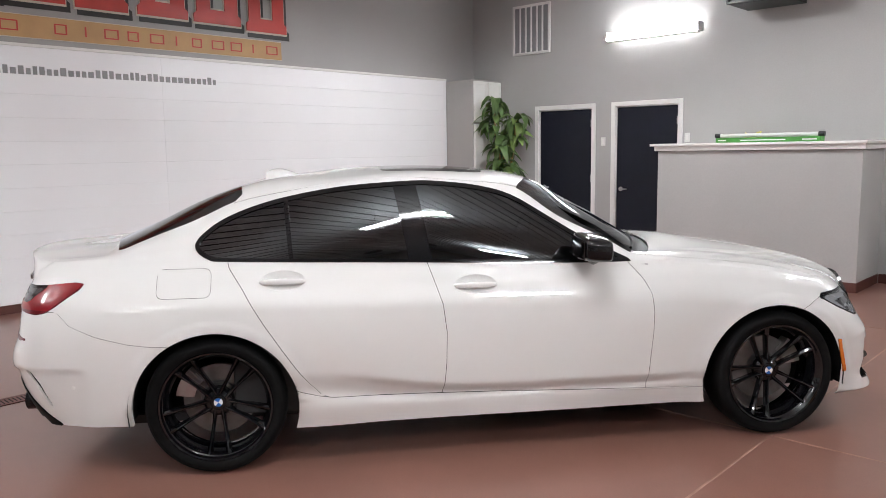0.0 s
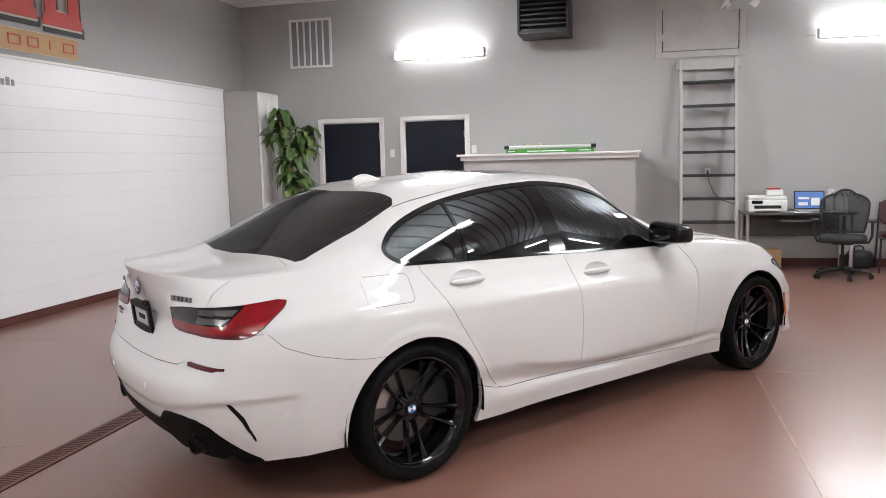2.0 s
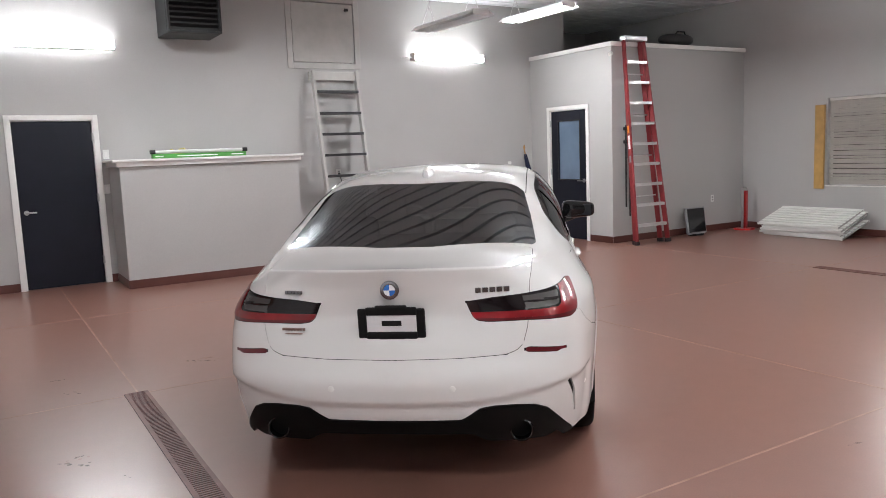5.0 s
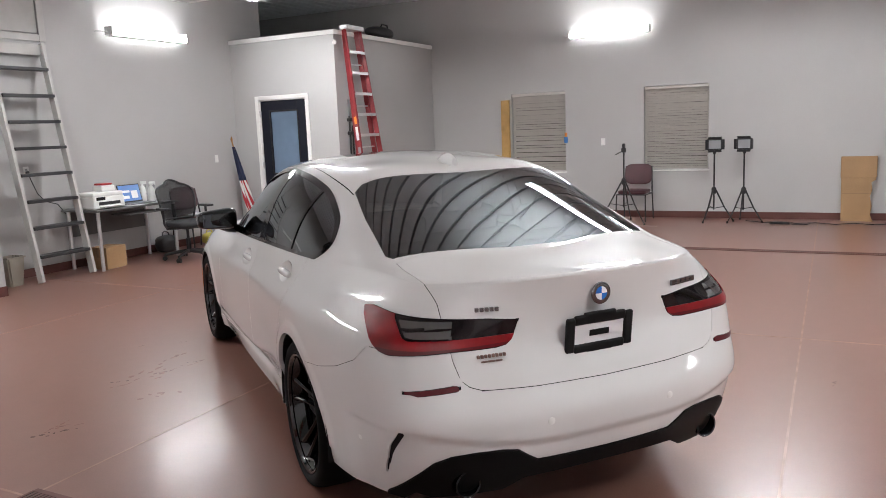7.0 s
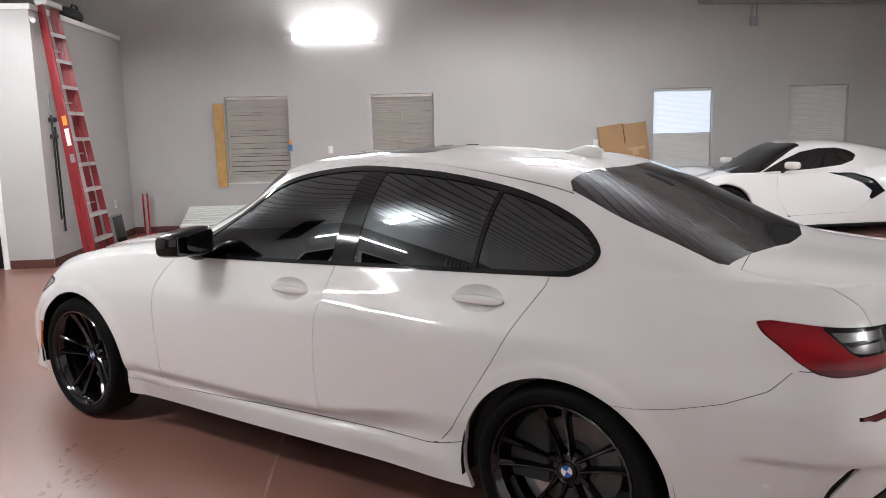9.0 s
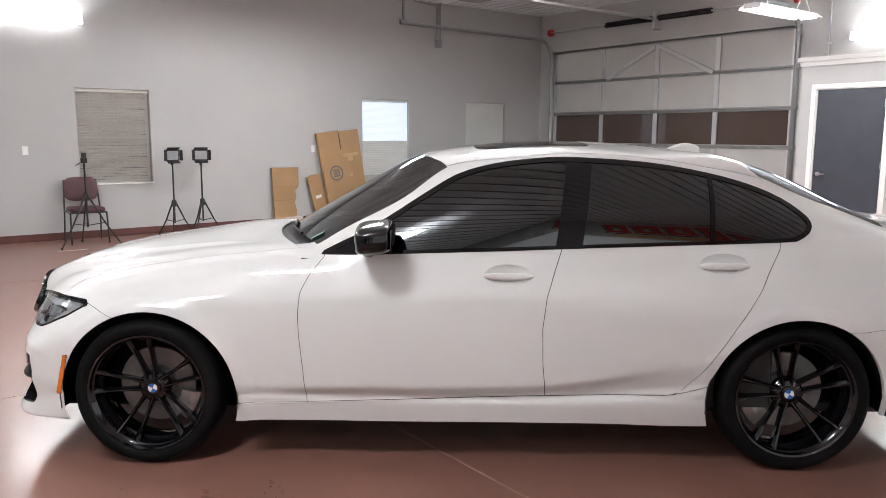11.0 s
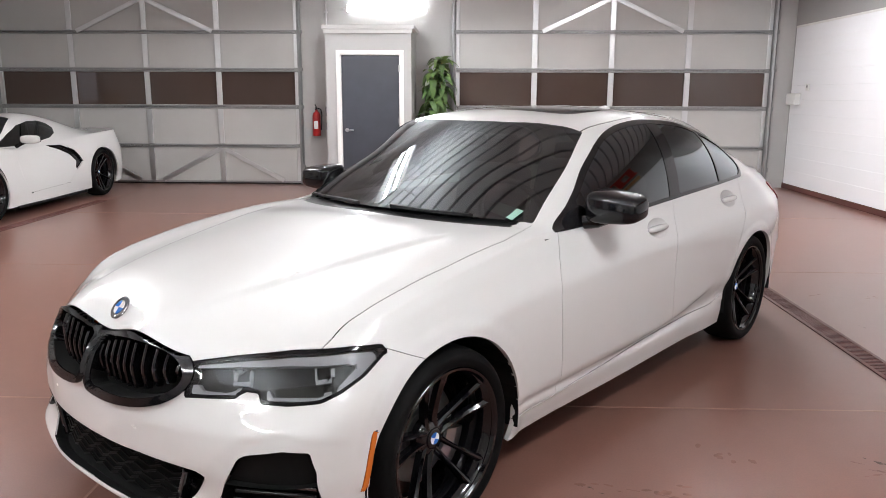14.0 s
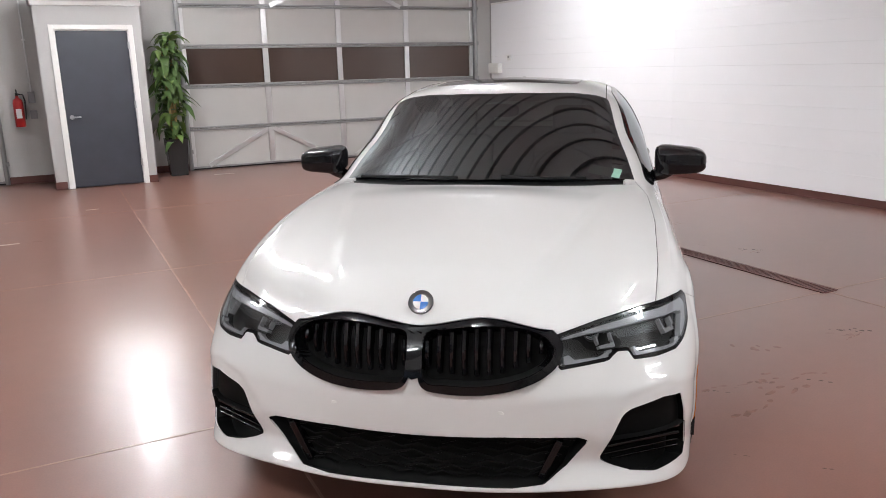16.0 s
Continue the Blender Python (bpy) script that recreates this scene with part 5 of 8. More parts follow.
    for i, lab in enumerate(sk.lab):
        if lab != "dlo":
            continue
        x, _, z = np.mean([sk.v[k] for k in sk.f[i]], axis=0)
        a, b = x - (z - .98) * -.16, x + (z - .98) * .09
        sk.lab[i] = ("mirror_base" if x + (z - .98) * .1 > .43 else "glass_front" if a > -.375 else "b_pillar" if a > -.490 else "glass_rear" if b > -1.042
                     else "divider" if b > -1.062 else "glass_quarter")
    return sk


def arch_liner(bm, x, z, r, y0, y1):
    n = 24
    rows = []
    for i in range(n + 1):
        a = math.radians(-8 + 196 * i / n)
        rows.append((bm.verts.new((x + r * math.cos(a), y0, z + r * math.sin(a))), bm.verts.new((x + r * math.cos(a), y1, z + r * math.sin(a)))))
    for a, b in zip(rows, rows[1:]):
        bm.faces.new((a[0], a[1], b[1], b[0]))
    c = bm.verts.new((x, y0, z))
    for a, b in zip(rows, rows[1:]):
        bm.faces.new((a[0], b[0], c))


def evened(reg, terms=5):
    """Pressed glass: the shading follows one smooth curve across the pane."""
    v, n, f = reg
    x, y = v[:, 0] - v[:, 0].mean(), v[:, 1]
    one = np.ones(len(v))
    even = np.stack([one, x, y * y, x * x, x * y * y][:terms], 1)
    odd = np.stack([y, x * y, y ** 3], 1)
    m = np.stack([b @ np.linalg.lstsq(b, n[:, k], rcond=None)[0] for k, b in ((0, even), (1, odd), (2, even))], 1)
    return v, m / np.linalg.norm(m, axis=1)[:, None], f


def evened_side(reg):
    v, n, f = reg
    x, z = v[:, 0] - v[:, 0].mean(), v[:, 2] - v[:, 2].mean()
    b = np.stack([np.ones(len(v)), x, z], 1)
    m = b @ np.linalg.lstsq(b, n, rcond=None)[0]
    return v, m / np.linalg.norm(m, axis=1)[:, None], f


def make_wheel(parent, side, x, y=0.787, z=AXLE_Z, scale=1.0, caliper=M_STEEL, turn=20.0):
    """side: +1 left, -1 right. Spokes in pairs, five pairs."""
    w = new("wheel")
    w.parent = parent
    w.matrix_basis = Matrix.Translation((x, side * y, z)) @ Matrix.Scale(scale, 4) @ Matrix.Rotation(radians(-90 * side), 4, "X") @ Matrix.Rotation(radians(turn), 4, "Z")
    # local z points out of the car
    R = AXLE_Z
    bm = bmesh.new()
    lathe(bm, [(.262, -.095), (.272, -.106), (.297, -.110), (.314, -.100), (.325, -.082), (R - .001, -.058), (R, -.04), (R, .04), (R - .001, .058),
               (.325, .080), (.318, .095), (.308, .104), (.298, .108), (.290, .1075), (.278, .105), (.268, .100), (.262, .092)], 72)
    part("tyre", bm, M_RUBBER, w, smooth=50)
    bm = bmesh.new()
    lathe(bm, [(.245, -.10), (.260, -.098), (.258, -.085), (.236, -.06), (.226, .0), (.230, .05), (.243, .076), (.252, .086), (.262, .092), (.267, .097),
               (.263, .102), (.254, .099), (.247, .088)], 72)
    for k in range(5):
        for s in (-1, 1):
            a = 2 * math.pi * k / 5
            m = Matrix.Rotation(a, 4, "Z")
            prev = None
            for t in range(8):
                f = t / 7
                r = .036 + .214 * f
                off = s * (.016 + .026 * f + .006 * f * f)
                wd = .0120 - .0040 * math.sin(math.pi * min(1, f * 1.15)) + .004 * f ** 6
                zt = .024 + .060 * f ** 1.5
                ring = [m @ Vector((r, off + s * e * wd, zt - dz)) for e, dz in ((-1, .036), (-1, .012), (-.25, .001), (.35, 0), (1, .008), (1, .036))]
                ring = [bm.verts.new(p) for p in ring]
                if prev:
                    for j in range(6):
                        bm.faces.new((prev[j], prev[(j + 1) % 6], ring[(j + 1) % 6], ring[j]))
                else:
                    bm.faces.new(ring)
                prev = ring
            bm.faces.new(list(reversed(prev)))
    lathe(bm, [(.0, -.03), (.072, -.02), (.070, .006), (.058, .018), (.038, .024), (.036, .022), (0, .022)], 40)
    part("rim", bm, M_RIM, w, smooth=28)
    bm = bmesh.new()
    lathe(bm, [(.0, .022), (.034, .022), (.034, .027), (.031, .0285), (0, .0295)], 32)
    cap = part("hub_cap", bm, M_GBLACK, w, smooth=40)
    for mt, a0 in ((M_ROUNDB, 0), (M_ROUNDB, math.pi), (M_ROUNDW, math.pi / 2), (M_ROUNDW, 1.5 * math.pi)):
        bm = bmesh.new()
        lathe(bm, [(0, .0302), (.021, .0298), (.0212, .0285)], 8, a0=a0, a1=a0 + math.pi / 2)
        part("quadrant", bm, mt, cap)
    for k in range(5):
        a = 2 * math.pi * (k + .5) / 5
        bm = bmesh.new()
        tube(bm, [(.056 * math.cos(a), .056 * math.sin(a), -.01), (.056 * math.cos(a), .056 * math.sin(a), .015)], .0105, 6)
        part("wheel_bolt", bm, M_BLACKM, w)
    bm = bmesh.new()
    lathe(bm, [(.06, -.066), (.172, -.066), (.174, -.064), (.174, -.044), (.172, -.042), (.090, -.042), (.085, -.030), (.0, -.028)], 56)
    part("brake_disc", bm, M_DISC, w, smooth=35)
    bm = bmesh.new()
    rows = []
    a0 = math.radians(150 if (x > 0) == (side > 0) else 30) - radians(turn)
    for i in range(9):
        a = a0 + (i - 4) * .09
        rows.append([bm.verts.new((r * math.cos(a), r * math.sin(a), z)) for r, z in ((.120, -.08), (.120, -.014), (.165, -.008), (.205, -.014), (.205, -.08))])
    for p, q in zip(rows, rows[1:]):
        for j in range(5):
            bm.faces.new((p[j], p[(j + 1) % 5], q[(j + 1) % 5], q[j]))
    bm.faces.new(rows[0])
    bm.faces.new(list(reversed(rows[-1])))
    part("brake_caliper", bm, caliper, w)
    return w


def superblob(bm, c, h, e=0.6, n=28, k=16, warp=None):
    rows = []
    for i in range(k + 1):
        t = -math.pi / 2 + math.pi * i / k
        row = []
        for j in range(n):
            a = 2 * math.pi * j / n
            sp = lambda u: math.copysign(abs(u) ** e, u)
            p = Vector((sp(math.cos(t)) * sp(math.cos(a)), sp(math.cos(t)) * sp(math.sin(a)), sp(math.sin(t))))
            if warp:
                p = Vector(warp(p))
            row.append(bm.verts.new((c[0] + p.x * h[0], c[1] + p.y * h[1], c[2] + p.z * h[2])))
        rows.append(row)
    for p, q in zip(rows, rows[1:]):
        for j in range(n):
            bm.faces.new((p[j], p[(j + 1) % n], q[(j + 1) % n], q[j]))
    bmesh.ops.remove_doubles(bm, verts=bm.verts[:], dist=1e-5)


def roundel(parent, m, r):
    b = new("emblem")
    b.parent = parent
    b.matrix_basis = m
    tagged(b, "round blue and white emblem with dark ring")
    bm = bmesh.new()
    lathe(bm, [(0, 0), (r, 0), (r, .004), (r * .93, .006), (r * .62, .0055), (0, .005)], 40)
    part("ring", bm, M_BADGE, b, smooth=40)
    for mt, a0 in ((M_ROUNDB, 0), (M_ROUNDB, math.pi), (M_ROUNDW, math.pi / 2), (M_ROUNDW, 1.5 * math.pi)):
        bm = bmesh.new()
        lathe(bm, [(0, .0075), (r * .60, .0068), (r * .61, .005)], 10, a0=a0, a1=a0 + math.pi / 2)
        part("quadrant", bm, mt, b)


def build_sedan():
    car = thing("sedan_car", "white four-door sedan with black wheels and trim", "car", CAR)
    L, R = carve_half(False), carve_half(True)
    both = lambda *n: joined(L.region(set(n)), mirrored(R.region(set(n))))
    halves = lambda *n: (L.region(set(n)), mirrored(R.region(set(n))))
    fl = .006
    shell("hood", both("hood"), M_PAINT, car, fl)
    shell("roof_panel", both("roof"), M_PAINT, car, fl)
    shell("trunk_lid", both("boot"), M_PAINT, car, fl)
    front = shell("front_bumper", both("bumper_front"), M_PAINT, car, .004)
    rear = shell("rear_bumper", both("bumper_rear"), M_PAINT, car, .02)
    ws = shell("windscreen", evened(both("windscreen")), M_WSG, car, 0)
    rw = shell("rear_window", evened(both("rear_window"), 3), M_RWG, car, 0)
    shell("sunroof", shifted(both("sunroof"), -.002), M_GBLACK, car, .01, "black glass sunroof panel")
    shell("cowl_cover", shifted(both("cowl"), -.012), M_SBLACK, car, 0)
    shell("rear_diffuser", shifted(both("diffuser"), .006), M_VENT, car, .03)
    shell("panel_gap", shifted(both("seam"), -.0025), M_SEAM, car, 0)
    for k, name in ((0, "left"), (1, "right")):
        h = lambda *n: halves(*n)[k]
        side = 1 if k == 0 else -1
        shell("front_fender", h("fender"), M_PAINT, car, .02)
        shell("quarter_panel", h("quarter"), M_PAINT, car, .02)
        shell("side_sill", shifted(h("sill"), .002), M_PAINT, car, .02)
        df = shell("front_door", h("door_front"), M_PAINT, car, fl)
        dr = shell("rear_door", h("door_rear"), M_PAINT, car, fl)
        shell("window_trim", shifted(h("side_trim", "divider"), .004), M_GBLACK, car, .006, "gloss black window surround")
        shell("pillar_cover", shifted(h("b_pillar"), .002), M_GBLACK, car, .006)
        shell("mirror_base", shifted(h("mirror_base"), .002), M_GBLACK, car, .006)
        shell("window_glass", evened_side(h("glass_front")), M_TINT, df)
        shell("window_glass", evened_side(h("glass_rear")), M_TINT, dr)
        shell("quarter_glass", evened_side(h("glass_quarter")), M_TINT, car)
        if k:
            shell("fuel_flap", h("fuel_flap"), M_PAINT, car, .01)
        shell("side_marker", shifted(h("marker"), .003), M_AMBER, car, .008, "amber side marker")
        shell("rear_reflector", shifted(h("reflector"), .002), M_TAILD, rear, .01, "thin red reflector")
        shell("air_slit", shifted(h("slit"), -.009), M_SBLACK, rear)
        # tail lamp: smoked upper part, red L-shaped lower band, clear chamber
        tl = new("tail_lamp")
        tl.parent = car
        v, n, f = h("tail_lamp")
        sk = Skin(v, f, ["lamp"] * len(f), n)
        u = lambda q: q[:, 0] + np.abs(q[:, 1])
        dark = lambda q: poly_sdf(np.stack([u(q), q[:, 2]], 1), [(-2.2, .95), (-1.49, .95), (-1.475, .905), (-1.545, .845), (-1.575, .836), (-2.2, .832)])
        sk.cut(dark)
        sk.relabel(dark, "dark")
        clear = lambda q: poly_sdf(np.stack([u(q), q[:, 2]], 1), [(-1.77, .893), (-1.50, .899), (-1.555, .849), (-1.60, .843), (-1.77, .840)])
        sk.cut(clear, {"dark"})
        sk.relabel(clear, "clear", {"dark"})
        band = lambda q: np.abs(q[:, 2] - .868 - .01 * (u(q) + 1.77)) - .004
        sk.cut(band, {"clear"})
        sk.relabel(band, "dark", {"clear"})
        edge = lambda q: q[:, 2] - .806
        sk.cut(edge, {"lamp"})
        sk.relabel(edge, "low", {"lamp"})
        shell("red_lens", shifted(sk.region("lamp"), .006), M_TAILR, tl, .02, "glossy red lens")
        shell("red_lens_foot", shifted(sk.region("low"), .003), M_TAILD, tl, .02, "dark red lens foot")
        shell("smoked_lens", shifted(sk.region("dark"), .003), M_TAILB, tl, .02, "smoked black lens")
        shell("reverse_lamp", shifted(sk.region("clear"), .001), M_TAILC, tl, .01, "silvery reversing lamp chamber")
        # headlamp: dark housing, light guides, projector boxes and a clear lens
        hl = new("headlamp")
        hl.parent = car
        reg = h("head_lamp")
        shell("housing", shifted(reg, -.05), M_LAMPIN, hl, 0)
        v, n, f = reg
        sk = Skin(v, f, ["lamp"] * len(f), n)
        w = lambda q: np.abs(q[:, 1]) - q[:, 0]
        inner = lambda q: poly_sdf(np.stack([w(q), q[:, 2]], 1), HEAD_LAMP) + .009
        sk.cut(inner)
        sk.relabel(lambda q: -inner(q), "rim")
        shell("bezel", sk.region("rim"), M_GBLACK, hl, .05, "gloss black lamp surround")
        shell("lens", sk.region("lamp"), M_LENS, hl, 0, "clear lamp lens").visible_shadow = False
        wz = lambda q: np.stack([w(q), q[:, 2]], 1)
        shapes = (("light_guide", -.007, M_DRL, [(-1.64, .690), (-1.45, .708), (-1.23, .726), (-1.0, .733), (-.90, .728), (-.875, .712), (-.965, .660), (-1.05, .628), (-1.04, .650), (-.962, .694), (-1.0, .707), (-1.24, .706), (-1.46, .694), (-1.64, .683)]),
                  ("light_guide", -.007, M_DRL, [(-1.34, .642), (-1.32, .642), (-1.318, .626), (-1.12, .626), (-1.06, .638), (-1.10, .622), (-1.14, .617), (-1.34, .616)]),
                  ("light_guide", -.007, M_DRL, [(-1.66, .640), (-1.635, .640), (-1.63, .624), (-1.50, .626), (-1.44, .645), (-1.47, .622), (-1.50, .616), (-1.67, .613)]))
        shapes += tuple(("light_guide", -.012, M_DRL, [(c - .042, z + .022), (c - .033, z + .022), (c - .028, z - .012), (c + .028, z - .012), (c + .033, z + .022),
                                                         (c + .042, z + .022), (c + .036, z - .020), (c - .036, z - .020)]) for c, z in ((-1.45, .668), (-1.10, .682)))
        for nm, dep, mt, poly in shapes:
            s2 = Skin(sk.v, sk.f, sk.lab, sk.n)
            fld = lambda q, poly=poly: poly_sdf(wz(q), poly)
            s2.cut(fld, {"lamp"})
            s2.relabel(fld, "guide", {"lamp"})
            shell(nm, shifted(s2.region("guide"), dep), mt, hl, .02)
        for cx, cy, cz in ((2.005, .535, .672), (1.865, .690, .684)):
            bm = bmesh.new()
            m = Matrix.Translation((cx, side * cy, cz)) @ Matrix.Rotation(radians(90), 4, "Y") @ Matrix.Rotation(radians(-32 * side), 4, "X")
            lathe(bm, [(0, .012), (.014, .010), (.024, .004), (.029, -.004), (.032, -.03)], 24, m=m)
            part("projector", bm, M_CHROME, hl, smooth=40)
        # kidney grille
        kd = new("kidney_grille")
        kd.parent = car
        v, n, f = h("kidney")
        sk = Skin(v, f, ["mesh"] * len(f), n)
        sdf = yz(KIDNEY, 4)
        band = lambda q: np.interp(np.abs(q[:, 1]), [.03, .09], [.013, .026])
        for dd in (1, .69, .27):
            sk.cut(lambda q, dd=dd: sdf(q) + dd * band(q))
        sk.relabel(lambda q: -(sdf(q) + band(q)), "frame")
        reg = sk.region("frame")
        t = np.clip(-sdf(reg[0]) / band(reg[0]), 0, 1)
        t = np.where(sdf(reg[0]) > .006, .45, t)
        out = .003 + .011 * np.sin(np.pi * np.clip(t, 0, 1) ** .8)
        fr2 = (reg[0] + np.stack([out * 1.7, 0 * out, 0 * out], 1), reg[1], reg[2])
        shell("frame", fr2, M_GBLACK, kd, .05, "gloss black grille frame")
        back = sk.region("mesh")
        shell("backing", shifted(back, -.055), M_SEAM, kd, -.056)
        for i in range(11):
            y = .036 + .0385 * i
            zt = float(np.interp(y, [.01, .09, .19, .27, .35, .41, .44], [.70, .738, .755, .754, .730, .690, .660])) - .022
            zb = float(np.interp(y, [.01, .06, .165, .27, .345, .41, .44], [.60, .565, .558, .565, .592, .635, .660])) + .026
            if zt - zb < .03:
                continue
            xf = float(np.interp(y, [0, .22, .34, .42], [2.205, 2.200, 2.155, 2.115]))
            bm = bmesh.new()
            secs = []
            for q in range(7):
                z = zb + (zt - zb) * q / 6
                bow = .010 * math.sin(math.pi * q / 6)
                x = xf - .018 + bow - max(0, z - .66) * .18
                secs.append([bm.verts.new((x - d2, side * (y + e), z)) for d2, e in ((.045, -.010), (.004, -.007), (0, -.003), (0, .003), (.004, .007), (.045, .010))])
            for p, q in zip(secs, secs[1:]):
                for j in range(6):
                    bm.faces.new((p[j], p[(j + 1) % 6], q[(j + 1) % 6], q[j]))
            bm.faces.new(secs[0])
            bm.faces.new(list(reversed(secs[-1])))
            part("slat", bm, M_GBLACK, kd, smooth=40)
        # fog vent
        fv = new("bumper_vent")
        fv.parent = front
        v, n, f = h("fog_vent")
        sk = Skin(v, f, ["deep"] * len(f), n)
        brow = lambda q: .372 + .05 * (np.abs(q[:, 1]) - .7) - q[:, 2]
        sk.cut(brow)
        sk.relabel(brow, "brow")
        shell("backing", shifted(sk.region("deep"), -.060), M_VENT, fv, -.061, "deep black air vent")
        shell("vent_panel", shifted(sk.region("brow"), -.022), M_VENT, fv, .02, "smooth black vent panel")
        for z, r, mt, nm in ((.356, .011, M_BADGE, "fog_lamp_bar"), (.328, .009, M_GBLACK, "vent_blade"), (.302, .004, M_GBLACK, "vent_blade"), (.282, .004, M_GBLACK, "vent_blade")):
            bm = bmesh.new()
            y0 = .575 + max(0, z - .30) * .45 + max(0, .295 - z) * 2
            tube(bm, [(2.114 - .54 * (y - .56) - .030, side * y, z + .03 * (y - .7)) for y in (y0, .68, .74, .815)], r, 8)
            part(nm, bm, mt, fv, smooth=50)
        # door mirror
        mi = new("door_mirror")
        mi.parent = car
        warp = lambda p: (p.x * (1 - .10 * p.y * side), p.y, p.z * (1 - .16 * p.y * side) - .04 * p.y * side - .12 * p.x)
        bm = bmesh.new()
        superblob(bm, (.402, side * .930, 1.035), (.082, .122, .064), .48, warp=warp)
        part("mirror_cap", bm, M_GBLACK, mi, "gloss black mirror cap", smooth=60)
        bm = bmesh.new()
        box(bm, .324, .330, side * .845, side * 1.025, .99, 1.078, .004)
        part("mirror_glass", bm, M_MIRROR, mi)
        bm = bmesh.new()
        tube(bm, [(.45, side * .80, .962), (.43, side * .85, .972), (.415, side * .90, .998)], .030, 8, r2=.034)
        part("mirror_foot", bm, M_GBLACK, mi, smooth=50)
        # handles
        for dob, lab, cx, cz, yy in ((df, "door_front", -.168, .866, .846), (dr, "door_rear", -1.095, .917, .842)):
            reg = h("cup_" + lab)
            deep = np.clip(1 - np.hypot((reg[0][:, 0] - cx) / .104, (reg[0][:, 2] - cz) / .046) ** 2, 0, 1)
            v, n, f = shifted(reg, -.026 * deep)
            tilt = np.stack([(reg[0][:, 0] - cx) / .104 * .35, np.zeros(len(v)), (reg[0][:, 2] - cz) / .046 * .9], 1)
            n2 = n - tilt
            shell("handle_cup", (v, n2 / np.linalg.norm(n2, axis=1)[:, None], f), M_PAINT, dob)
            bm = bmesh.new()
            superblob(bm, (cx - .002, side * (yy + .008), cz - .004), (.108, .016, .0165), .75, 24, 12)
            part("door_handle", bm, M_PAINT, dob, smooth=60)
        # wheels and wheel wells
        for x in (FRONT_AXLE, REAR_AXLE):
            make_wheel(car, side, x, turn=(63 if side > 0 else (39 if x > 0 else 54)))
            bm = bmesh.new()
            arch_liner(bm, x - .006, .31, .395, side * .50, side * (.885 if x > 0 else .888))
            part("wheel_well", bm, M_SBLACK, car)
        # exhaust
        bm = bmesh.new()
        m = Matrix.Translation((-2.328, side * .54, .318)) @ Matrix.Rotation(radians(-90), 4, "Y")
        lathe(bm, [(.050, -.08), (.050, .05), (.046, .054), (.042, .05), (.041, -.06), (0, -.06)], 32, m=m)
        part("exhaust_tip", bm, M_GBLACK, car, smooth=40)
        # parking sensors
        for cx, cy, cz, tilt in ((-2.478, .26, .531, 0), (-2.30, .70, .60, 40), (-2.073, .823, .449, 72)):
            bm = bmesh.new()
            m = Matrix.Translation((cx, side * cy, cz)) @ Matrix.Rotation(radians(-side * tilt), 4, "Z") @ Matrix.Rotation(radians(-90), 4, "Y")
            lathe(bm, [(.0135, -.01), (.0135, .004), (.012, .0046), (0, .005)], 16, m=m)
            part("parking_sensor", bm, M_WHITEP, rear, smooth=40)
        for cx, cy, cz, tilt in ((2.208, .265, .475, 7.5),):
            bm = bmesh.new()
            m = Matrix.Translation((cx, side * cy, cz)) @ Matrix.Rotation(radians(side * tilt), 4, "Z") @ Matrix.Rotation(radians(102), 4, "Y")
            lathe(bm, [(.0135, -.01), (.0135, .004), (.012, .0046), (0, .005)], 16, m=m)
            part("parking_sensor", bm, M_WHITEP, front, smooth=40)
    # lower intake: mesh of bars on dark
    it = new("lower_intake")
    it.parent = front
    shell("backing", shifted(both("intake"), -.05), M_SEAM, it, -.051, middle=True)
    bm = bmesh.new()
    for r in range(6):
        z = .245 + r * .023
        half = float(np.interp(z, [.23, .37], [.37, .50]))
        n = int(half * 2 / .05)
        pts = []
        for i in range(n + 1):
            y = -half + 2 * half * i / n
            x = float(np.interp(abs(y), [0, .22, .43, .55], [2.198, 2.188, 2.142, 2.075]))
            pts.append((x - .012, y, z + (.008 if (i + r) % 2 else -.008)))
        tube(bm, pts, .0042, 5)
    mesh_ob = part("mesh", bm, M_VENT, it)
    tagged(mesh_ob, kind="stuff")
    for s in (-1, 1):
        bm = bmesh.new()
        box(bm, -.02, .02, -.012, .012, -.075, .075, .006, m=Matrix.Translation((2.135, s * .415, .305)) @ Matrix.Rotation(radians(s * -24), 4, "X"))
        part("upright", bm, M_GBLACK, it)
    bm = bmesh.new()
    m = Matrix.Translation((2.190, -.372, .468)) @ Matrix.Rotation(radians(-12.5), 4, "Z") @ Matrix.Rotation(radians(102.4), 4, "Y")
    lathe(bm, [(.038, -.03), (.038, -.0125), (.0365, -.0105), (0, -.010)], 28, m=m)
    part("tow_eye_cap", bm, M_PAINT, front, smooth=40)
    bm = bmesh.new()
    tube(bm, [(2.206, 0, .585), (2.226, 0, .585)], .010, 12)
    part("camera_lens", bm, M_GBLACK, front)
    # emblems and plate
    roundel(car, Matrix.Translation((2.093, 0, .7865)) @ Matrix.Rotation(radians(50), 4, "Y"), .041)
    roundel(car, Matrix.Translation((-2.411, 0, .942)) @ Matrix.Rotation(radians(-92), 4, "Y"), .041)
    pl = new("plate_holder")
    pl.parent = car
    tagged(pl, "black dealer plate frame with white insert")
    m = Matrix.Translation((-2.392, 0, .797)) @ Matrix.Rotation(radians(-96), 4, "Y")
    bm = bmesh.new()
